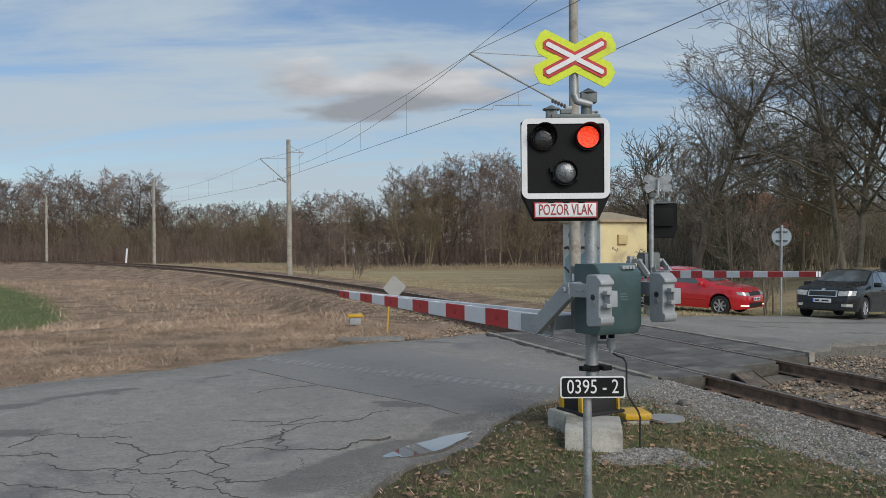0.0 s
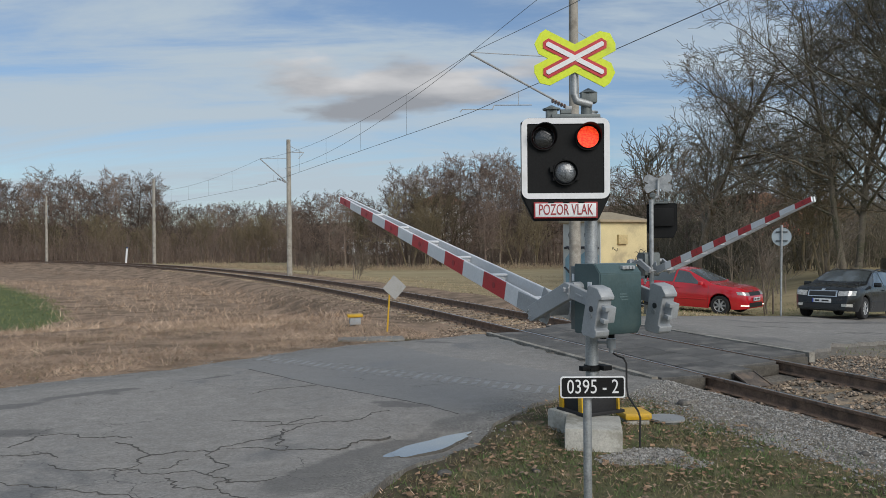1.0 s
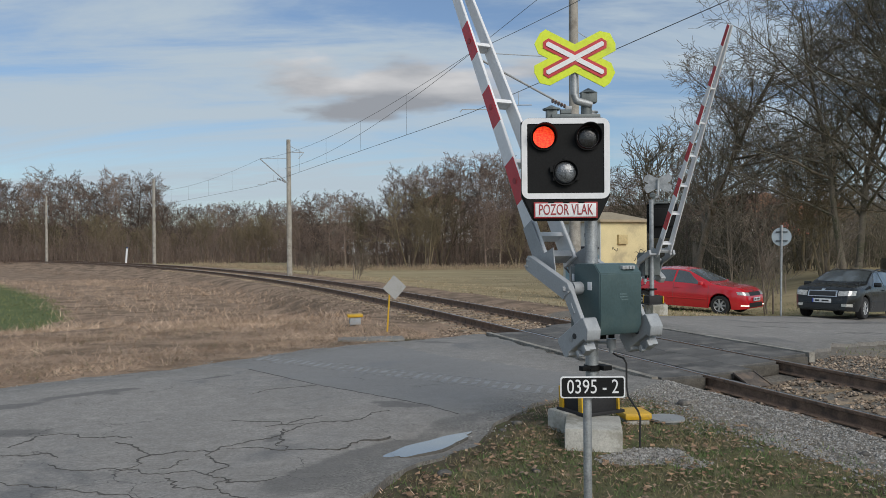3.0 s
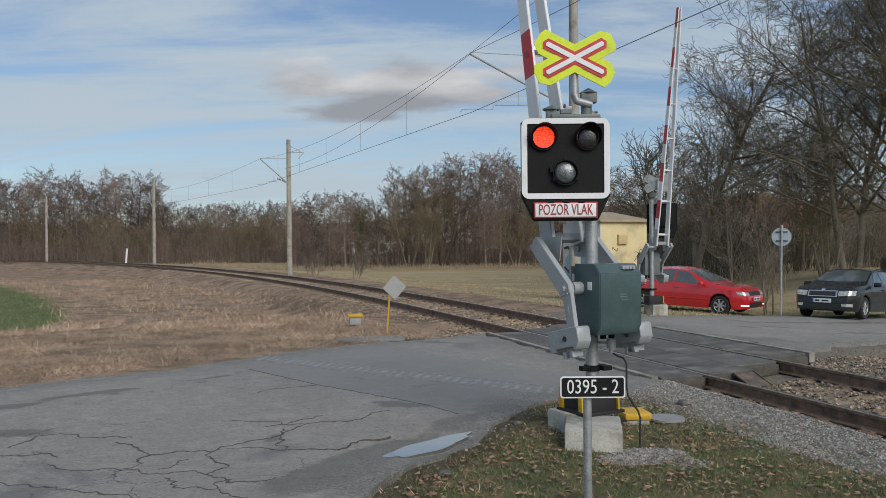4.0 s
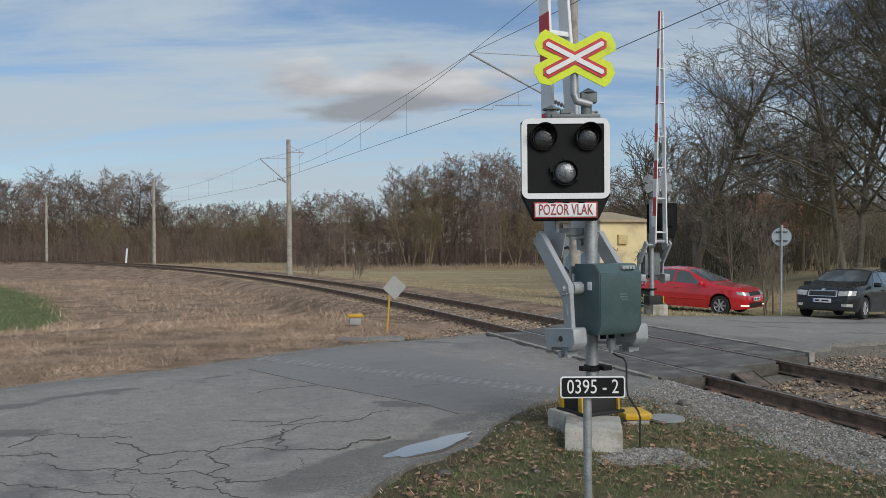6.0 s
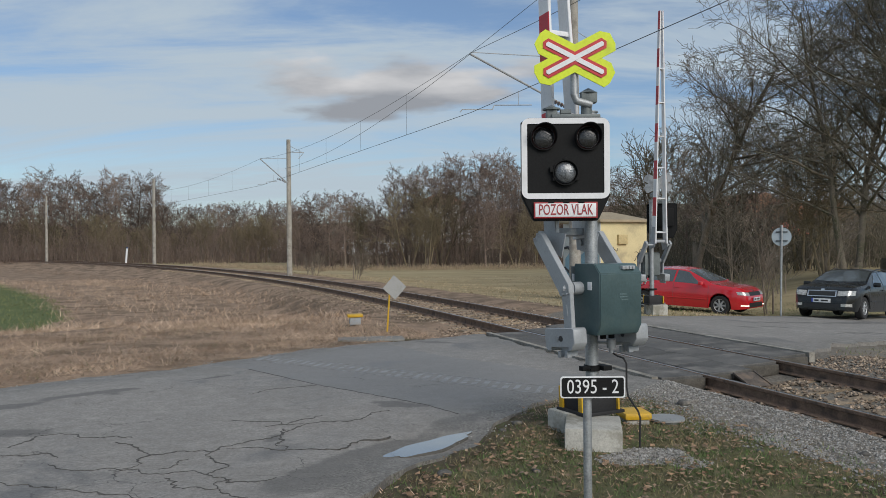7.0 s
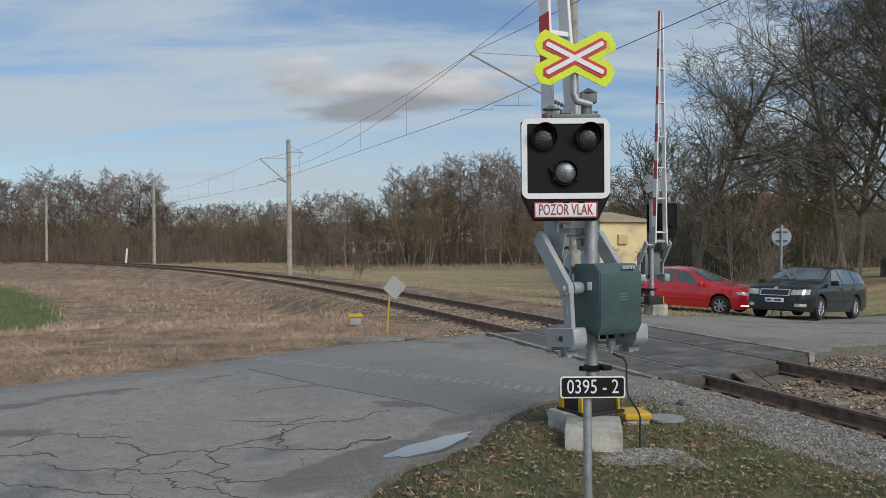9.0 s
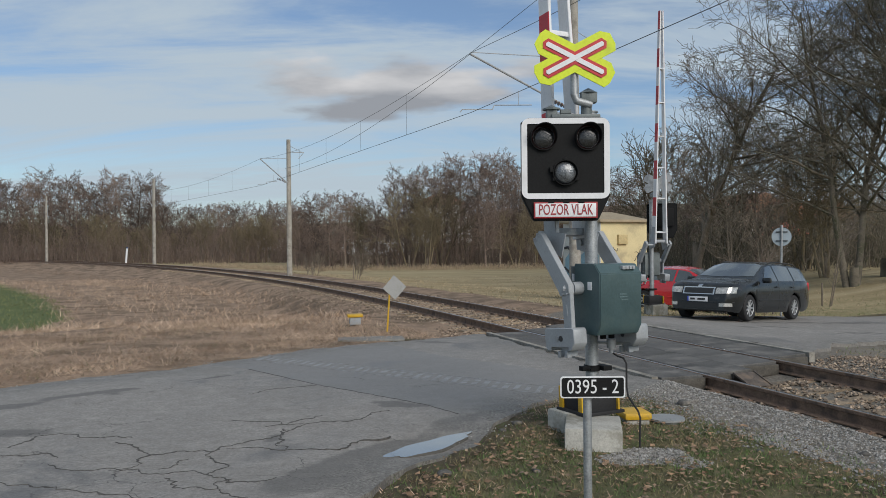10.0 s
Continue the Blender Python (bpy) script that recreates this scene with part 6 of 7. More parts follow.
def trunk_mesh(h, r, material, seed):
    rnd = random.Random(seed)
    tw = Twigs()
    pts, radii, p = [], [], Vector((0, 0, -0.4))
    for k in range(5):
        pts.append(p.copy())
        radii.append(r * (1.35 if k == 0 else 1.06 - 0.05 * k))
        p = p + Vector((0, 0, 0.3 + h * 0.02 * k))
    tw.tube(pts, radii, 9)
    return tw.mesh("trunk", material)


def plant(name, label, category, group, crown, trunk, m):
    t = empty(name, m)
    tagged(t, label, category, group)
    for nm, me in (("crown", crown), ("trunk", trunk)):
        ob = new(nm, me)
        ob.parent = t
    return t


def build_woods():
    rnd = random.Random(21)
    kinds = []
    for k in range(5):
        kinds.append((tree_meshes(100 + k, 11.0, 0.15, 4, vary(ALDER, count=(25 + k % 3, 7, 5, 0)), BARKRED), trunk_mesh(11, 0.16, BARK, k), "tall bare alder with reddish brown twigs"))
    for k in range(3):
        kinds.append((tree_meshes(200 + k, 8.0, 0.10, 4, vary(ALDER, angle=(35, 35, 35, 30), count=(13, 6, 4, 0), ratio=(0.5, 0.5, 0.5, 0.5)), BARKTAN, 3, 0.22), trunk_mesh(5, 0.13, BARK, 9 + k), "bare willow with thin tan shoots"))
    rows = []

    # the belt behind the meadow: bearing in picture widths, distance, height, kind
    def spot(px, d, h, kind):
        rows.append(((px - 784) / 1466 * d, d, h, kind))

    px = -60.0
    while px < 560:
        d = rnd.uniform(118, 150)
        top = 314 + 10 * math.sin(px * 0.05) if px < 285 else 366 + 8 * math.sin(px * 0.06)
        spot(px, d, (437 - top) / 1466 * d + 2.2, rnd.randrange(5))
        px += rnd.uniform(7, 12) if px < 285 else rnd.uniform(9, 15)
    px = 262.0
    while px < 545:
        d = rnd.uniform(150, 168)
        spot(px, d, (436 - 356 + 5 * math.sin(px * 0.09)) / 1466 * d + 1.2, rnd.randrange(5))
        px += rnd.uniform(8, 13)
    px = -50.0
    while px < 540:
        d = rnd.uniform(112, 122)
        spot(px, d, rnd.uniform(4.0, 6.5), rnd.choice((0, 1, 5, 6, 7)))
        px += rnd.uniform(16, 26)
    px = 520.0
    while px < 1010:
        d = rnd.uniform(86, 108)
        top = float(np.interp(px, [520, 560, 600, 630, 660, 690, 730, 800, 880, 930, 1010], [362, 345, 340, 328, 365, 325, 293, 277, 278, 285, 285])) + rnd.uniform(-6, 8)
        spot(px, d, (434 - top) / 1466 * d + 2.3, rnd.randrange(5))
        px += rnd.uniform(8, 13)
    px = 530.0
    while px < 1000:
        spot(px, rnd.uniform(80, 88), rnd.uniform(4.5, 8.0), rnd.choice((5, 6, 0, 1, 2, 3)))
        px += rnd.uniform(20, 36)
    px = 1060.0
    while px < 1620:
        d = rnd.uniform(62, 95)
        top = float(np.interp(px, [1060, 1130, 1200, 1300, 1600], [300, 290, 330, 345, 325])) + rnd.uniform(-8, 20)
        spot(px, d, (430 - top) / 1466 * d + 2.3, rnd.randrange(5))
        px += rnd.uniform(12, 20)
    for px, d, h in ((1175, 55, 9), (1212, 52, 8), (1300, 50, 8), (1340, 48, 7.5), (1420, 46, 8), (1463, 40, 6)):
        spot(px, d, h, rnd.choice((0, 1, 2, 5)))
    for x, y, h, k in rows:
        crown, trunk, lb = kinds[k]
        ref = 11.0 if k < 5 else 8.0
        s = h / ref
        m = Matrix.Translation((x, y, tz(x, y) - 0.05)) @ Matrix.Rotation(rnd.random() * 6.28, 4, "Z") @ Matrix.Diagonal((s * rnd.uniform(0.9, 1.15), s * rnd.uniform(0.9, 1.15), s, 1))
        plant("alder_tree" if k < 5 else "willow_tree", lb, "tree", "bare trees behind the meadow", crown, trunk, m)


build_woods()


def build_near_trees():
    # slender tree with an open rounded crown behind the red car
    d, px = 44.0, 1234
    h = (428 - 62) / 1466 * d + 2.2
    crown = tree_meshes(35, h * 0.95, 0.22, 5, vary(LIME, count=(17, 9, 8, 5, 0), ratio=(0.46, 0.46, 0.42, 0.40, 0.4), angle=(46, 42, 42, 40, 35), thin=0.008, lift=(0.02, 0.05, 0.05, 0.03, 0.02)), BARK)
    x = (px - 784) / 1466 * d
    plant("maple_tree", "slender bare tree with an open rounded crown", "tree", "bare trees by the road", crown, trunk_mesh(h, 0.26, BARK, 3), Matrix.Translation((x, d, tz(x, d) - 0.05)))
    # dark old trees along the road
    for seed, px, d, hh, r, turn in ((41, 1512, 35, 17.5, 0.16, 20), (42, 1568, 37, 18.5, 0.18, 140), (43, 1462, 52, 15.0, 0.15, 250), (44, 1630, 34, 17, 0.18, 60)):
        x = (px - 784) / 1466 * d
        crown = tree_meshes(seed, hh * 0.80, r, 5, vary(LIME, count=(12, 8, 6, 4, 0) if seed != 43 else (6, 6, 5, 4, 0), thin=0.0085, rratio=(0.5, 0.5, 0.45, 0.45, 0.6), ratio=(0.54, 0.5, 0.46, 0.44, 0.4), lift=(0.03, 0.05, 0.03, 0.0, -0.01), angle=(52, 48, 46, 42, 38)), BARKDARK, 2 if seed in (41, 43) else 3, 0.10)
        plant("lime_tree", "old dark bare tree with dense low branches", "tree", "bare trees by the road", crown, trunk_mesh(0.4, r * 1.3, BARKDARK, seed),
              Matrix.Translation((x, d, tz(x, d) - 0.05)) @ Matrix.Rotation(radians(turn), 4, "Z"))
    # saplings by the far road and two shrubs in the meadow
    for seed, px, d, hh, lb in ((61, 1368, 27.5, 3.4, "thin bare sapling by the far road"), (62, 1455, 30, 3.6, "forked bare sapling by the far road"), (63, 1310, 34, 4.6, "thin bare sapling by the far road"), (64, 1390, 36, 5, "thin bare sapling by the far road"),
                             (65, 552, 51, 1.5, "low bare shrub at the meadow's edge"), (66, 625, 47, 1.9, "low bare shrub at the meadow's edge"), (67, 1340, 31, 2.4, "thin bare sapling by the far road")):
        x = (px - 784) / 1466 * d
        crown = tree_meshes(seed, hh, 0.03, 3, vary(ALDER, count=(12, 6, 0, 0), angle=(30, 35, 35, 30), ratio=(0.5, 0.5, 0.5, 0.5), thin=0.006), BARK, 4 if hh < 3 else 2, 0.3 if hh < 3 else 0.12)
        plant("shrub" if hh < 2.5 else "sapling", lb, "shrub" if hh < 2.5 else "sapling", "saplings and shrubs", crown, trunk_mesh(0.5, 0.035, BARK, seed), Matrix.Translation((x, d, tz(x, d) - 0.02)))


build_near_trees()


def build_undergrowth():
    """Thicket of thin stems under the trees, too many to count."""
    rnd = random.Random(77)
    for label, material, px0, px1, d0, d1, count, hh in (("dense brown thicket under the far trees", BARKRED, -80, 560, 108, 124, 2300, (1.5, 5.5)), ("dense brown thicket under the far trees", BARKRED, 520, 1010, 82, 104, 2000, (1.2, 5.0)),
                                                         ("dense thicket under the road's trees", BARKDARK, 1060, 1640, 44, 82, 3600, (0.8, 5.5)), ("bleached reeds and shoots at the meadow's end", REED, 340, 1000, 74, 80, 2600, (0.3, 0.8))):
        tw = Twigs()
        for _ in range(count):
            px, d = rnd.uniform(px0, px1), rnd.uniform(d0, d1)
            x = (px - 784) / 1466 * d
            h = rnd.uniform(*hh) * rnd.uniform(0.6, 1)
            p = Vector((x, d, tz(x, d) - 0.1))
            dr = Vector((rnd.gauss(0, 0.2), rnd.gauss(0, 0.2), 1)).normalized()
            q = p + dr * h * 0.5
            e = q + (dr + Vector((rnd.gauss(0, 0.25), rnd.gauss(0, 0.25), 0))).normalized() * h * 0.5
            r = 0.012 + 0.005 * h
            tw.tube([p, q, e], [r, r * 0.7, 0.008], 3)
            for _k in range(4):
                t = rnd.uniform(0.2, 1)
                s = p.lerp(q, t) if rnd.random() < 0.5 else q.lerp(e, t)
                tw.tube([s, s + Vector((rnd.gauss(0, 0.4), rnd.gauss(0, 0.3), rnd.uniform(0.1, 0.7))) * h * 0.35], [r * 0.6, 0.007], 3)
        tagged(new("thicket", tw.mesh("thicket", material)), label, "thicket", kind="stuff")


build_undergrowth()


# ---- grass and litter ----
def blade_mesh(name, places, height, width, lean, material, label, category, seed):
    """Grass blades, thin and pointed, joined."""
    rng = np.random.RandomState(seed)
    n = len(places)
    h = height[0] + (height[1] - height[0]) * rng.rand(n)
    w = width * rng.uniform(0.6, 1.3, n)
    a = rng.rand(n) * 2 * np.pi
    side = np.stack([np.cos(a), np.sin(a), np.zeros(n)], 1) * w[:, None]
    b = rng.rand(n) * 2 * np.pi
    ln = lean[0] + (lean[1] - lean[0]) * rng.rand(n)
    d = np.stack([np.cos(b) * np.sin(ln), np.sin(b) * np.sin(ln), np.cos(ln)], 1)
    d2 = np.stack([np.cos(b) * np.sin(ln * 1.7), np.sin(b) * np.sin(ln * 1.7), np.cos(ln * 1.7)], 1)
    p = np.asarray(places)
    mid = p + d * (h * 0.55)[:, None]
    tip = mid + d2 * (h * 0.45)[:, None]
    co = np.stack([p - side * 1.3, p + side * 1.3, tip], 1).reshape(-1, 3)
    tri = 3 * np.arange(n)[:, None] + np.array([[0, 1, 2]])
    me = bpy.data.meshes.new(name)
    me.from_pydata(co.tolist(), [], tri.tolist())
    me.materials.append(material)
    return tagged(new(name, me), label, category, kind="stuff")


GRASS = mat("short winter grass", (0.095, 0.150, 0.045), 0.8, 0.0, 0.35, 1.5, 20, 0.0, (0.20, 0.16, 0.085), 0.6, 2.5)
STRAW = mat("bleached dry grass", (0.54, 0.40, 0.29), 0.85, 0.0, 0.35, 0.6, 10, 0.0, (0.22, 0.15, 0.10), 0.4, 0.9)
STRAWPALE = mat("pale meadow straw", (0.40, 0.315, 0.20), 0.85, 0.0, 0.3, 0.6, 10, 0.0, (0.22, 0.18, 0.09), 0.4, 0.9)
STRAWDARK = mat("dead brown stalks", (0.17, 0.115, 0.075), 0.9, 0.0, 0.35, 0.6, 10, 0.0, (0.26, 0.18, 0.12), 0.4, 0.9)
LEAF = mat("fallen brown leaf", (0.23, 0.145, 0.085), 0.8, 0.0, 0.3, 6, 30, 0.0, (0.30, 0.22, 0.15), 0.4, 3)
for m_, a_ in ((GRASS, 0.4), (STRAW, 0.35), (STRAWPALE, 0.3), (STRAWDARK, 0.4), (LEAF, 0.5)):
    island_tint(m_, a_)


def spread(rng, k, x0, x1, y0, y1, keep):
    x, y = rng.uniform(x0, x1, k), rng.uniform(y0, y1, k)
    q = keep(x, y)
    x, y = x[q], y[q]
    return np.stack([x, y, ground_z(x, y) - 0.005], 1)


def build_grass():
    rng = np.random.RandomState(12)

    def verge(x, y):
        n, s = on_track(x, y)
        e = edge_distance(NEAR_ROAD, x, y)
        patch = 0.5 + 0.5 * np.sin(x * 2.3 + 1.1 * np.sin(y * 1.9)) * np.sin(y * 2.7 + np.sin(x * 1.7))
        g = gravel_mask(x, y)
        return (e > 0.02) & (n < -1.9) & (rng.rand(len(x)) > g * 1.15) & (rng.rand(len(x)) < 0.30 + 0.7 * patch) & (rng.rand(len(x)) < smooth(0.0, 0.5, e) + 0.15)

    pts = spread(rng, 100000, -0.6, 4.4, 4.6, 10.4, verge)
    blade_mesh("grass", pts, (0.025, 0.075), 0.0032, (0.2, 1.1), GRASS, "short green and brown verge grass", "grass", 1)
    blade_mesh("grass", spread(rng, 18000, -0.6, 4.4, 4.6, 10.4, verge), (0.03, 0.09), 0.0028, (0.5, 1.4), STRAW, "dead straw in the verge grass", "grass", 2)

    def left(x, y):
        n, s = on_track(x, y)
        e = edge_distance(NEAR_ROAD, x, y)
        clump = np.sin(x * 0.9 + 0.7 * np.sin(y * 0.6)) * np.sin(y * 0.75 + np.sin(x * 0.5))
        return (e > 0.12) & (n < -2.3) & (edge_distance(GREEN_PATCH, x, y) > rng.uniform(-0.8, 1.0, len(x))) & (rng.rand(len(x)) < 0.55 + 0.45 * clump) & (rng.rand(len(x)) < smooth(0.0, 1.0, e) * 0.8 + 0.2)

    blade_mesh("dry_grass", spread(rng, 260000, -12, 1.5, 8.5, 21, left), (0.06, 0.24), 0.0028, (0.6, 1.5), STRAW, "matted bleached dry grass beside the road", "grass", 3)
    blade_mesh("dry_grass", spread(rng, 130000, -45, -1, 18, 62, left), (0.10, 0.38), 0.009, (0.4, 1.4), STRAW, "matted bleached dry grass on the embankment", "grass", 4)
    blade_mesh("dry_grass", spread(rng, 90000, -14, 1.5, 8.5, 26, left), (0.05, 0.20), 0.0035, (0.5, 1.5), STRAWDARK, "dead brown stalks in the dry grass", "grass", 10)

    def bank(x, y):
        n, s = on_track(x, y)
        return left(x, y) & (n > -10) & (rng.rand(len(x)) < smooth(-10, -4, n))

    blade_mesh("dry_grass", spread(rng, 130000, -60, 0, 20, 90, bank), (0.08, 0.30), 0.010, (0.4, 1.4), STRAWDARK, "dead brown stalks on the railway embankment", "grass", 11)
    blade_mesh("grass", spread(rng, 9000, -12, 1.5, 8.5, 20, left), (0.03, 0.10), 0.004, (0.3, 1.1), GRASS, "green tufts in the dry grass", "grass", 5)

    def sward(x, y):
        return edge_distance(GREEN_PATCH, x, y) < 0.5

    blade_mesh("grass", spread(rng, 30000, -34, -11, 18, 58, sward), (0.06, 0.16), 0.014, (0.2, 1.0), mat("fresh green sward", (0.165, 0.178, 0.075), 0.8, 0.0, 0.3, 0.8, 10), "fresh green grass of the field", "grass", 9)

    def meadow(x, y):
        n, s = on_track(x, y)
        return (n > 3.0) & (edge_distance(FAR_ROAD, x, y) > 0.3) & (x < 0.36 * y + 1.5)

    blade_mesh("meadow_grass", spread(rng, 60000, -16, 22, 18, 60, meadow), (0.04, 0.13), 0.012, (0.3, 1.3), STRAWPALE, "short pale meadow grass", "grass", 6)

    def far_verge(x, y):
        n, s = on_track(x, y)
        return (n > 2.0) & (edge_distance(FAR_ROAD, x, y) > 0.15) & (rng.rand(len(x)) > gravel_mask(x, y))

    blade_mesh("grass", spread(rng, 30000, 5, 18, 11, 32, far_verge), (0.03, 0.11), 0.005, (0.3, 1.2), GRASS, "thin grass by the far road", "grass", 7)
    blade_mesh("dry_grass", spread(rng, 22000, 5, 24, 11, 36, far_verge), (0.03, 0.12), 0.006, (0.5, 1.4), STRAW, "dead grass by the far road", "grass", 8)
    # leaf litter
    pts = np.concatenate([spread(rng, 6500, -0.6, 4.2, 4.6, 10.0, verge), spread(rng, 2600, -10, 1.0, 9, 18, left)])
    n = len(pts)
    a, sz = rng.rand(n) * 6.28, rng.uniform(0.014, 0.038, n)
    co = np.zeros((n, 4, 3))
    for k, (u, v) in enumerate(((1, 0), (0, 0.6), (-1, 0), (0, -0.6))):
        co[:, k, 0] = pts[:, 0] + (u * np.cos(a) - v * np.sin(a)) * sz
        co[:, k, 1] = pts[:, 1] + (u * np.sin(a) + v * np.cos(a)) * sz
        co[:, k, 2] = pts[:, 2] + 0.03 + rng.uniform(-0.008, 0.012, n)
    me = bpy.data.meshes.new("leaf_litter")
    me.from_pydata(co.reshape(-1, 3).tolist(), [], (np.arange(4)[None] + 4 * np.arange(n)[:, None]).tolist())
    me.materials.append(LEAF)
    tagged(new("leaf_litter", me), "fallen brown leaves in the grass", "leaf litter", kind="stuff")


build_grass()


# ---- small things by the line ----
def build_hut():
    hut = empty("trackside_hut", pose(5.86, 30.0, tz(5.86, 30.0), 0, 0, 29))
    tagged(hut, "small cream rendered trackside hut with graffiti", "hut")
    cream = mat("cream render", (0.62, 0.53, 0.30), 0.85, 0.0, 0.08, 2, 40, 0.1, (0.42, 0.36, 0.22), 0.3, 1.2)
    pale = mat("whitewashed render", (0.52, 0.53, 0.50), 0.85, 0.0, 0.1, 3, 40, 0.1)
    bm = bmesh.new()
    bx(bm, (0, 0, 1.35), (2.1, 2.1, 3.1), 0.015)
    part("wall", bm, cream, hut)
    bm = bmesh.new()
    bx(bm, (0, 0, 2.93), (2.36, 2.36, 0.09), 0.01)
    bmesh.ops.create_cone(bm, cap_ends=True, segments=4, radius1=1.64, radius2=0.25, depth=0.30, matrix=Matrix.Translation((0, 0, 3.12)) @ Matrix.Rotation(radians(45), 4, "Z"))
    part("roof", bm, mat("brown felt roof", (0.34, 0.28, 0.19), 0.9, 0.0, 0.15, 3, 40, 0.1), hut, "low hipped brown felt roof")
    bm = bmesh.new()
    bx(bm, (-0.12, -1.09, 2.28), (0.40, 0.10, 0.34), 0.01)
    part("vent", bm, mat("yellow painted vent", (0.50, 0.40, 0.20), 0.7), hut, "small cream vent box")
    bm = bmesh.new()
    bx(bm, (-1.058, 0, 1.35), (0.03, 2.09, 3.05), 0.003)
    part("side_panel", bm, pale, hut, "whitewashed side with dark graffiti")
    ink = mat("black graffiti paint", (0.03, 0.03, 0.035), 0.6)
    rnd = random.Random(9)
    for x0, z0, n in ((-0.55, 1.95, 5), (0.50, 1.85, 9), (0.45, 1.60, 7), (-0.2, 1.35, 4)):
        bm = bmesh.new()
        pts = [Vector((x0 + 0.06 * k + rnd.uniform(-0.04, 0.04), -1.053, z0 + rnd.uniform(-0.10, 0.10))) for k in range(n)]
        pipe(bm, pts, 0.010, 6)
        part("graffiti", bm, ink, hut, "dark unreadable graffiti strokes")
    # a broad piece in pale blue with a black outline on the whitewashed side
    blue = mat("pale blue graffiti paint", (0.22, 0.36, 0.44), 0.6, 0.0, 0.1)
    bm = bmesh.new()
    prism(bm, [(-0.9, 0.2), (0.95, 0.15), (0.95, 1.75), (0.5, 2.0), (-0.1, 1.7), (-0.5, 1.95), (-0.92, 1.6)], 0.008, Matrix.Translation((-1.076, 0, 0)) @ Matrix.Rotation(radians(-90), 4, "Z"))
    part("graffiti", bm, blue, hut, "pale blue graffiti field")
    for k, z0 in enumerate((0.3, 1.15, 1.9)):
        bm = bmesh.new()
        pts = [Vector((-1.078, -0.95 + 0.19 * q, z0 + 0.13 * math.sin(q * 1.3 + k))) for q in range(11)]
        pipe(bm, pts, 0.045, 6)
        part("graffiti", bm, ink, hut, "broad dark graffiti strokes")
    for y0 in (0.55, -0.35):
        bm = bmesh.new()
        pts = [Vector((-1.075, y0 + 0.16 * math.cos(q * 0.785), 2.45 + 0.17 * math.sin(q * 0.785))) for q in range(9)]
        pipe(bm, pts, 0.018, 6)
        part("graffiti", bm, ink, hut, "dark graffiti loop")


build_hut()


def build_round_sign():
    x, y = 9.78, 24.0
    t = empty("round_road_sign", pose(x, y, tz(x, y), 0, 0, -14))
    tagged(t, "round road sign seen from its grey back on a post", "road sign")
    bm = bmesh.new()
    rod(bm, (0, 0, -0.2), (0.04, 0, 2.76), 0.03, n=12)
    part("post", bm, GALV, t)
    bm = bmesh.new()
    rod(bm, (0.04, 0.03, 2.42), (0.04, 0.05, 2.42), 0.27, n=32)
    rod(bm, (0.04, 0.022, 2.42), (0.04, 0.03, 2.42), 0.28, n=32, cap=False)
    disc = part("disc", bm, mat("bare aluminium sign back", (0.30, 0.36, 0.40), 0.6, 0.1, 0.08, 6, 60), t, "bare grey back of the sign")
    for z in (2.30, 2.56):
        bm = bmesh.new()
        bx(bm, (0.04, 0.01, z), (0.32, 0.03, 0.03), 0.003)
        part("rail", bm, PLASTIC, disc, "dark fixing rail")


build_round_sign()


def build_diamond_marker():
    d = 17.0
    x = (684 - 784) / 1466 * d
    t = empty("track_marker", pose(x, d, tz(x, d), 0, 4, 20))
    tagged(t, "tilted grey diamond plate on a thin yellow stake", "track marker")
    bm = bmesh.new()
    rod(bm, (0, 0, -0.2), (0, 0, 1.10), 0.018, n=8)
    part("stake", bm, AMBER, t, "thin yellow stake")
    bm = bmesh.new()
    prism(bm, rounded(0.36, 0.36, 0.02), 0.012, Matrix.Translation((0.09, -0.03, 0.92)) @ Matrix.Rotation(radians(38), 4, "Y"))
    part("plate", bm, mat("faded white plate", (0.32, 0.32, 0.31), 0.7, 0, 0.12, 6, 60, 0.0, (0.28, 0.28, 0.26), 0.4, 6), t, "faded grey square plate")


build_diamond_marker()


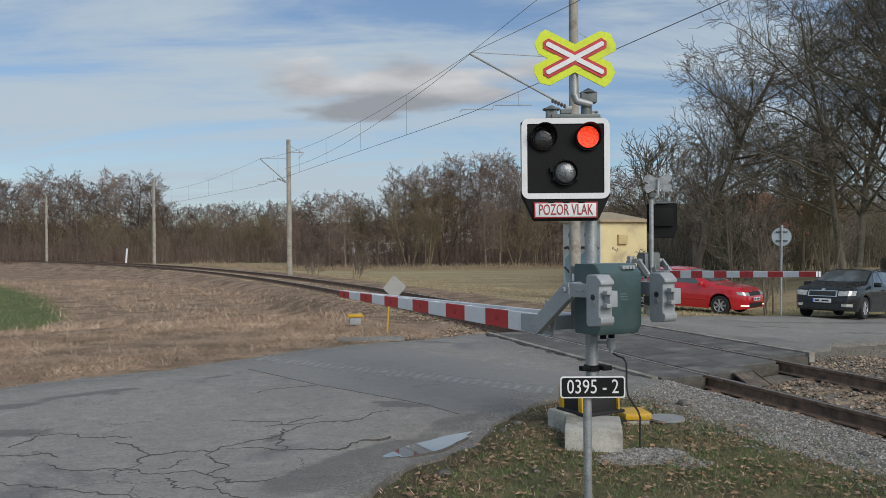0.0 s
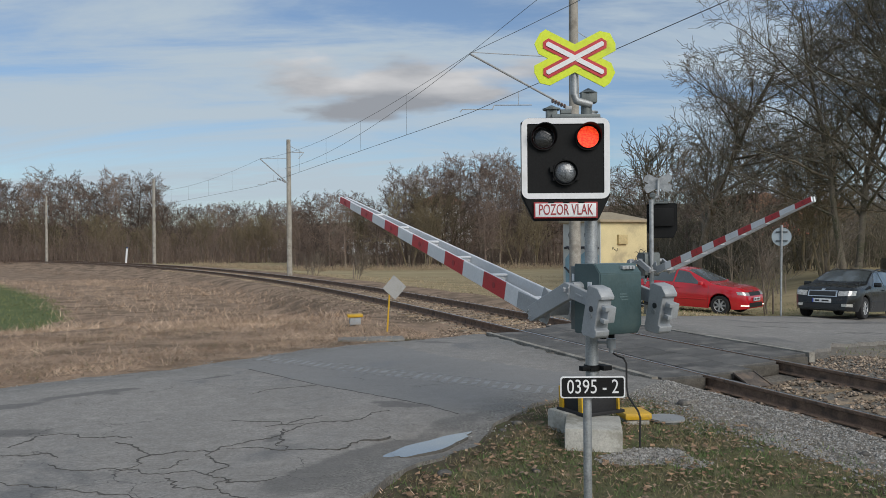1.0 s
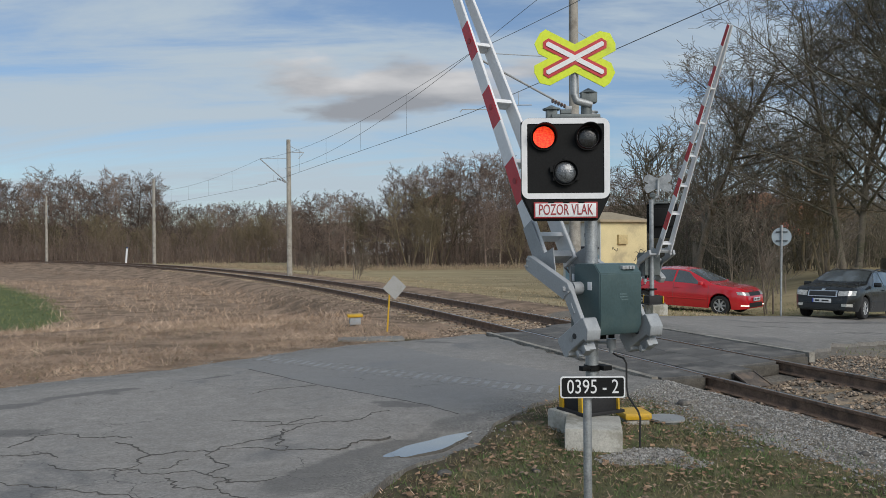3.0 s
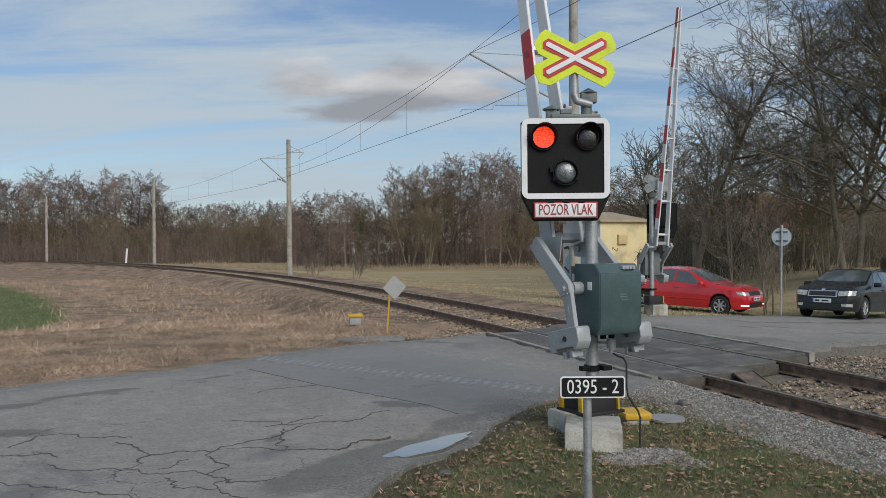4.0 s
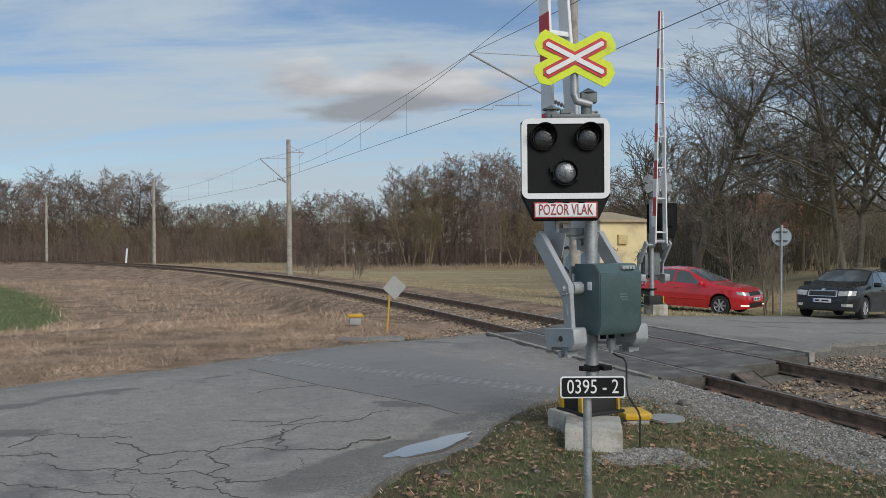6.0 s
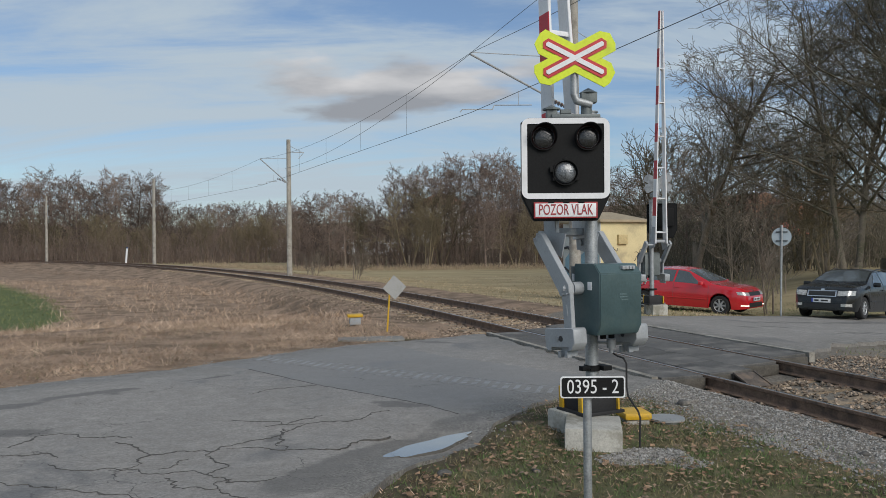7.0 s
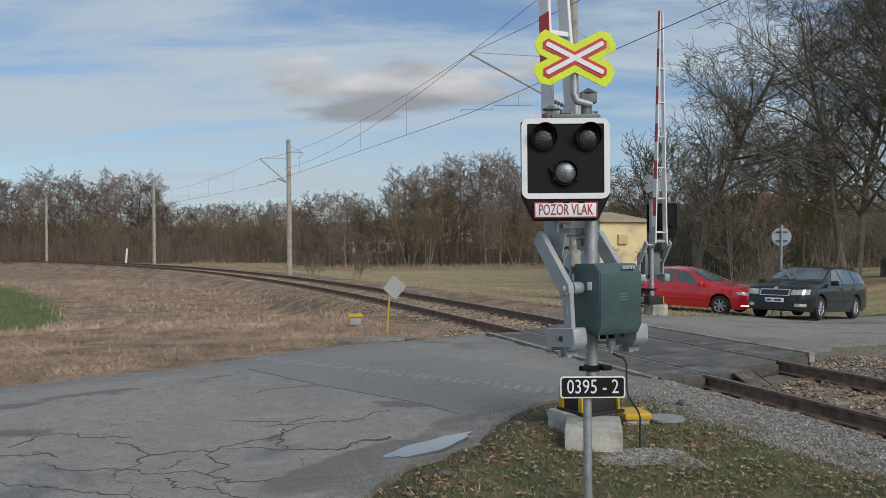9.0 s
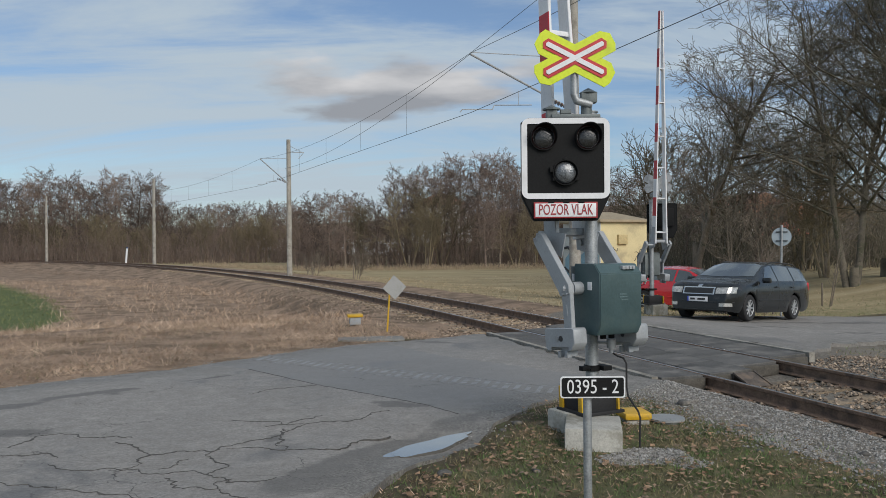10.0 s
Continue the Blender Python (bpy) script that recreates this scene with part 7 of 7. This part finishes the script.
def build_lineside_boxes():
    d = 18.2
    x = (627 - 784) / 1466 * d
    t = empty("track_transmitter", pose(x, d, tz(x, d), 0, 0, 12))
    tagged(t, "low grey lineside box with a yellow lid", "lineside box")
    bm = bmesh.new()
    bx(bm, (0, 0, 0.12), (0.24, 0.2, 0.16), 0.015)
    for dx in (-0.09, 0.09):
        rod(bm, (dx, 0, -0.1), (dx, 0, 0.08), 0.012, n=6)
    part("box", bm, GREYPAINT, t)
    bm = bmesh.new()
    bx(bm, (0, 0, 0.235), (0.34, 0.26, 0.07), 0.02)
    part("lid", bm, AMBER, t, "yellow lid")
    # yellow cap and round cover beside the foundation
    t = empty("cable_pit", pose(1.92, 8.40, -0.09, 0, 0, 6))
    tagged(t, "yellow topped cable pit beside the barrier", "cable pit")
    bm = bmesh.new()
    bx(bm, (0, 0, 0.02), (0.24, 0.30, 0.18), 0.02)
    part("pit_body", bm, CONCRETE, t)
    bm = bmesh.new()
    bx(bm, (0, 0, 0.145), (0.28, 0.34, 0.07), 0.025)
    part("lid", bm, AMBER, t, "worn ochre lid")
    bm = bmesh.new()
    rod(bm, (0, 0, -0.05), (0, 0, 0.11), 0.16, n=24)
    rod(bm, (0, 0, 0.11), (0, 0, 0.13), 0.185, n=28)
    ob = link_mesh("round_pit_cover", bm, mat("grey pit cover", (0.28, 0.29, 0.29), 0.7, 0.1, 0.12, 8, 60, 0.1))
    ob.matrix_world = pose(2.26, 8.42, -0.12)
    tagged(ob, "round grey cable pit cover", "pit cover")
    # flat concrete slab at the road's edge
    bm = bmesh.new()
    bx(bm, (0, 0, 0.0), (1.25, 0.55, 0.10), 0.02)
    ob = link_mesh("drain_slab", bm, mat("dirty concrete slab", (0.20, 0.195, 0.18), 0.9, 0.0, 0.2, 5, 50, 0.2))
    d = 15.75
    x = (655 - 784) / 1466 * d
    ob.matrix_world = pose(x, d, tz(x, d) - 0.012, 0, 0, 8)
    tagged(ob, "flat grey concrete drain slab in the grass", "concrete slab")
    # white post with a dark top far down the line
    p, a = at_track(87.0, 2.6)
    t = empty("line_post", pose(p.x, p.y, tz(p.x, p.y), 0, 5, 0))
    tagged(t, "short white post with a blue top by the track", "line post")
    bm = bmesh.new()
    rod(bm, (0, 0, -0.2), (0, 0, 1.55), 0.11, 0.10, n=12)
    part("post", bm, WHITE, t)
    bm = bmesh.new()
    rod(bm, (0, 0, 1.55), (0, 0, 1.72), 0.104, n=12)
    part("cap", bm, mat("dark blue paint", (0.04, 0.07, 0.16), 0.5), t, "dark blue top")


build_lineside_boxes()


JOINT = [(-2.83, 11.97), (-1.64, 10.62), (-0.92, 9.91), (-0.26, 9.29), (0.15, 8.72)]


# pale milled bars across the road ahead of the crossing
def build_rumble_bars():
    pale = mat("worn pale road marking", (0.275, 0.283, 0.286), 0.8, 0.0, 0.15, 8, 60, 0.1, (0.21, 0.205, 0.195), 0.5, 5)
    a, b = Vector((-2.93, 13.16)), Vector((1.36, 10.03))
    d = (b - a).normalized()
    n = Vector((-d.y, d.x))
    t = empty("rumble_strip", Matrix.Identity(4))
    tagged(t, "row of worn pale bars across the road", "road marking", kind="structure")
    rnd = random.Random(2)

    def plate(c, along, half_l, half_w):
        """A thin flat bar of paint that follows the road's surface."""
        bm = bmesh.new()
        side = Vector((-along.y, along.x))
        top = []
        for u in np.linspace(-half_l, half_l, 5 if half_l < 0.4 else 25):
            row = []
            for w in (-half_w, half_w):
                p = c + along * float(u) + side * w
                row.append(bm.verts.new((p.x, p.y, road_top(p.x, p.y) + 0.004)))
            top.append(row)
        for p, q in zip(top[:-1], top[1:]):
            bm.faces.new((p[0], q[0], q[1], p[1]))
        ex = bmesh.ops.extrude_face_region(bm, geom=bm.faces[:])
        for v in ex["geom"]:
            if isinstance(v, bmesh.types.BMVert):
                v.co.z -= 0.012
        bmesh.ops.recalc_face_normals(bm, faces=bm.faces)
        return bm

    k = 34
    turned = Matrix.Rotation(radians(112), 2) @ d
    for i in range(k):
        c = a + (b - a) * (i + 0.5) / k
        part("bar", plate(c, turned, 0.20 * rnd.uniform(0.75, 1), 0.034 * rnd.uniform(0.7, 1.2)), pale, t)
    for off in (-0.24, 0.24):
        part("line", plate((a + b) / 2 + n * off, d, (b - a).length / 2, 0.010), pale, t, "thin worn edge line")


build_rumble_bars()


def build_road_joint():
    """Open joint where a newer strip of asphalt meets the old one."""
    tar = mat("dark open joint", (0.07, 0.066, 0.06), 0.9, 0.0, 0.3, 10, 60, 0.2)
    rnd = random.Random(6)
    line = JOINT
    for a, b in zip(line[:-1], line[1:]):
        bm = bmesh.new()
        k = 12
        rows_ = []
        for i in range(k + 1):
            x, y = a[0] + (b[0] - a[0]) * i / k, a[1] + (b[1] - a[1]) * i / k
            w = rnd.uniform(0.002, 0.008)
            y += rnd.uniform(-0.02, 0.02) if 0 < i < k else 0
            z = road_top(x, y) + 0.004
            rows_.append((bm.verts.new((x, y - w, z)), bm.verts.new((x, y + w, z)), bm.verts.new((x, y - w, z - 0.03)), bm.verts.new((x, y + w, z - 0.03))))
        for p, q in zip(rows_[:-1], rows_[1:]):
            bm.faces.new((p[0], q[0], q[1], p[1]))
            bm.faces.new((p[2], q[2], q[0], p[0]))
            bm.faces.new((p[1], q[1], q[3], p[3]))
        bmesh.ops.recalc_face_normals(bm, faces=bm.faces)
        tagged(link_mesh("road_joint", bm, tar), "dark open joint in the asphalt", "road joint", kind="structure")


build_road_joint()


def build_cracks():
    """Wandering cracks of the worn foreground, each a narrow dark gap with crumbled edges."""
    tar = mat("dirt in the cracks", (0.075, 0.071, 0.065), 0.95, 0.0, 0.35, 14, 60, 0.3)
    rnd = random.Random(31)

    def crack(width, *ends):
        pts = [Vector(p) for p in ends]
        for level in range(4):
            more = [pts[0]]
            for p, q in zip(pts[:-1], pts[1:]):
                e = q - p
                k = rnd.gauss(0, 0.14)
                more += [(p + q) / 2 + Vector((-e.y, e.x)) * k, q]
            pts = more
        bm = bmesh.new()
        rows_ = []
        n = len(pts) - 1
        for i, p in enumerate(pts):
            e = (pts[min(i + 1, n)] - pts[max(i - 1, 0)]).normalized()
            side = Vector((-e.y, e.x))
            w = width * (0.35 + 0.65 * math.sin(math.pi * (0.08 + 0.84 * i / n))) * rnd.choice((0.25, 0.4, 0.55, 0.7, 1.1))
            row = []
            for k, dz in ((-1, -0.02), (-1, 0.0035), (1, 0.0035), (1, -0.02)):
                q = p + side * (w * k * rnd.uniform(0.5, 1.2))
                row.append(bm.verts.new((q.x, q.y, road_top(q.x, q.y) + dz)))
            rows_.append(row)
        for p, q in zip(rows_[:-1], rows_[1:]):
            for k in range(3):
                bm.faces.new((p[k], q[k], q[k + 1], p[k + 1]))
        bmesh.ops.recalc_face_normals(bm, faces=bm.faces)
        tagged(link_mesh("road_crack", bm, tar), "dark crumbling crack in the old asphalt", "road crack", kind="structure")

    crack(0.010, (-2.37, 10.01), (-2.03, 10.39), (-1.63, 10.58))
    crack(0.012, (-3.77, 7.93), (-3.29, 7.79), (-2.93, 7.76))
    crack(0.014, (-3.02, 7.58), (-2.8, 7.43), (-2.49, 7.12))
    crack(0.016, (-3.91, 7.4), (-3.89, 7.84), (-3.77, 7.93))
    crack(0.012, (-3.28, 6.83), (-2.6, 6.64), (-2.22, 6.53), (-1.85, 6.48))
    crack(0.015, (-2.61, 6.68), (-2.49, 7.12), (-2.03, 7.2), (-1.61, 7.69), (-1.53, 7.94))
    crack(0.012, (-3.39, 6.3), (-2.91, 6.19), (-2.09, 5.92))
    crack(0.014, (-1.87, 6.49), (-1.83, 6.82), (-2.03, 7.2))
    crack(0.012, (-1.87, 6.49), (-1.66, 6.26), (-1.3, 6.38))
    crack(0.011, (-2.18, 6.42), (-2.03, 6.16), (-1.68, 6.11), (-1.64, 6.36))
    crack(0.011, (-1.68, 6.11), (-1.4, 5.87))
    crack(0.013, (-1.93, 7.3), (-1.32, 7.24), (-0.88, 7.3), (-0.51, 7.74))
    crack(0.011, (-2.18, 8.47), (-1.62, 8.27))
    crack(0.017, (-1.77, 8.17), (-1.35, 8.33), (-0.85, 8.53), (-0.59, 8.95))
    crack(0.013, (-1.59, 8.26), (-1.29, 8.72))
    crack(0.016, (-1.53, 7.94), (-1.39, 8.26))
    crack(0.010, (-2.31, 6.67), (-2.16, 6.98))
    crack(0.018, (-1.58, 8.06), (-1.51, 7.64), (-1.4, 7.28))
    crack(0.020, (-3.82, 7.11), (-3.29, 7.01))


build_cracks()


# ---- houses seen between the trees ----
def build_house(px, d, w, dep, h, roof_h, wall_col, roof_col, turn, label):
    x = (px - 784) / 1466 * d
    t = empty("house", pose(x, d, tz(x, d) - 0.2, 0, 0, turn))
    tagged(t, label, "house", "houses behind the trees")
    bm = bmesh.new()
    bx(bm, (0, 0, h / 2), (w, dep, h), 0.02)
    part("wall", bm, mat("house render", wall_col, 0.85, 0, 0.06, 1, 20), t)
    bm = bmesh.new()
    prism(bm, [(-w / 2 - 0.3, h - 0.1), (0, h + roof_h), (w / 2 + 0.3, h - 0.1)], dep + 0.6)
    part("roof", bm, mat("clay roof", roof_col, 0.85, 0, 0.15, 2, 30, 0.2), t, "pitched tiled roof")
    for i in range(max(2, int(w / 2.2))):
        for zz in ([1.5] if h < 4 else [1.5, 4.2]):
            wx = -w / 2 + (i + 0.5) * w / max(2, int(w / 2.2))
            bm = bmesh.new()
            bx(bm, (wx, -dep / 2 - 0.01, zz), (0.9, 0.06, 1.2), 0.01)
            part("window", bm, CARGLASS, t, "dark window")


for args in ((480, 175, 5, 6, 2.6, 3.2, (0.72, 0.72, 0.68), (0.22, 0.19, 0.17), 10, "white gabled house with a grey roof"),
             (660, 165, 12, 7, 3.2, 1.0, (0.65, 0.66, 0.66), (0.22, 0.2, 0.19), 0, "low white house with a grey roof"),
             (785, 200, 14, 9, 9, 3, (0.74, 0.74, 0.72), (0.30, 0.14, 0.09), -8, "tall white house with a red roof"),
             (1330, 150, 14, 9, 6, 4, (0.50, 0.42, 0.34), (0.30, 0.16, 0.10), 12, "cream house with an orange tiled roof"),
             (1395, 135, 10, 8, 5, 3.5, (0.70, 0.66, 0.60), (0.45, 0.18, 0.10), -6, "white house with an orange tiled roof"),
             (1450, 140, 10, 8, 5, 3.5, (0.68, 0.64, 0.58), (0.42, 0.18, 0.10), 6, "white house with an orange tiled roof"),
             (1275, 160, 12, 8, 6, 3.5, (0.50, 0.45, 0.38), (0.28, 0.15, 0.10), 0, "cream house with a red tiled roof")):
    build_house(*args)


def build_pavilion():
    d = 62.0
    x = (1388 - 784) / 1466 * d
    t = empty("garden_pavilion", pose(x, d, tz(x, d), 0, 0, 10))
    tagged(t, "small white garden pavilion with a red pyramid roof", "pavilion")
    for sx in (-1, 1):
        for sy in (-1, 1):
            bm = bmesh.new()
            bx(bm, (sx * 0.95, sy * 0.95, 1.0), (0.12, 0.12, 2.0), 0.01)
            part("post", bm, WHITE, t)
    bm = bmesh.new()
    bmesh.ops.create_cone(bm, cap_ends=True, segments=4, radius1=1.85, radius2=0.05, depth=0.95, matrix=Matrix.Translation((0, 0, 2.45)) @ Matrix.Rotation(radians(45), 4, "Z"))
    part("roof", bm, mat("red sheet roof", (0.48, 0.12, 0.08), 0.7, 0, 0.1, 3, 30), t, "red pyramid roof")
    bm = bmesh.new()
    bx(bm, (0, 0.9, 0.55), (1.8, 0.06, 0.9), 0.01)
    part("rear_wall", bm, WHITE, t)


build_pavilion()


def build_rocks():
    """Lumps of stone and rubble lying in the verge."""
    rnd = random.Random(15)
    dark = mat("dark rubble", (0.10, 0.095, 0.088), 0.9, 0.0, 0.3, 9, 50, 0.3, (0.2, 0.18, 0.15), 0.4, 6)
    for x, y, r in [(-0.01, 6.47, 0.07), (0.73, 8.29, 0.06), (1.27, 8.34, 0.05), (2.68, 9.26, 0.09), (3.52, 6.93, 0.05), (0.73, 6.58, 0.04), (0.56, 7.99, 0.04), (2.69, 7.05, 0.04)]:
        bm = bmesh.new()
        bmesh.ops.create_icosphere(bm, subdivisions=2, radius=r * 0.75)
        for v in bm.verts:
            k = 1 + 0.35 * noise.noise(v.co * (2.2 / r) * 0.5 + Vector((x, y, 0)))
            v.co = Vector((v.co.x * k * 1.2, v.co.y * k, v.co.z * k * 0.6))
        ob = link_mesh("rock", bm, dark, 50)
        ob.matrix_world = pose(x, y, tz(x, y) + r * 0.22, 0, 0, rnd.uniform(0, 180))
        tagged(ob, "lump of grey stone lying in the verge", "stone", "stones in the verge")


build_rocks()


# ---- what moves ----
NEAR_ANGLES = [(0.0, -0.1), (0.35, 0.2), (0.5, 1.4), (0.7, 5.0), (1.0, 13.1), (1.5, 25.8), (2.0, 37.2), (2.5, 47.8), (2.7, 51.9), (3.2, 62.3), (3.8, 73.6), (4.0, 77.3),
               (4.2, 80.9), (4.4, 84.3), (4.6, 85.4), (4.8, 84.6), (5.0, 84.5), (10.0, 84.5)]
FAR_ANGLES = [(0.0, 2.0), (0.35, 2.2), (0.5, 3.3), (0.7, 7.0), (1.0, 14.8), (1.5, 25.6), (2.0, 37.0), (2.5, 48.0), (2.7, 52.2), (3.2, 62.6), (3.8, 75.0), (4.0, 79.0),
              (4.2, 83.0), (4.4, 86.0), (4.5, 87.0), (4.7, 87.4), (5.0, 87.0), (10.0, 87.0)]


def lamp_rows(side, m):
    """The lens drum of one lamp shows its lit face while that lamp burns."""
    spans = [(a, b) for a, b, s in LIT if s == side]
    rows = []

    def at(t, deg):
        rows.append((t, m @ Matrix.Rotation(radians(deg), 4, "Z")))

    f = 1 / 30
    lit_now = any(a <= 0.0 < b for a, b in spans)
    at(0.0, 180 if lit_now else 0)
    for a, b in spans:
        if a > 0:
            at(a - 2 * f, 0), at(a - f, 0), at(a, 60), at(a + f, 120), at(a + 2 * f, 180), at(a + 3 * f, 180)
        at(b - 2 * f, 180), at(b - f, 180), at(b, 240), at(b + f, 300), at(b + 2 * f, 360), at(b + 3 * f, 360)
    last = max(spans)
    at(10.0, 180 if last[0] < 10.0 <= last[1] else 0)
    rows.sort(key=lambda r: r[0])
    kept = []
    for t, mat in rows:
        if 0.0 <= t <= 10.0 and (not kept or t - kept[-1][0] > 0.01):
            kept.append((t, mat))
    return kept


def motions():
    for arm, angles in ((near_arm, NEAR_ANGLES), (far_arm, FAR_ANGLES)):
        walk(arm, [(t, pose(0, 0, PIVOT_Z, 0, -a, 0)) for t, a in angles])
    for side, ob, m in near_drums + far_drums:
        walk(ob, lamp_rows(side, m))
    rows, gone = drive_rows()
    walk(dark_car, rows)
    for w in dark_wheels:
        at = tuple(w.location)
        walk(w, [(t, pose(*at, 0, math.degrees((g - gone[0]) / wagon.r) if at[1] else 0, 0)) for (t, _), g in zip(rows, gone)])


motions()
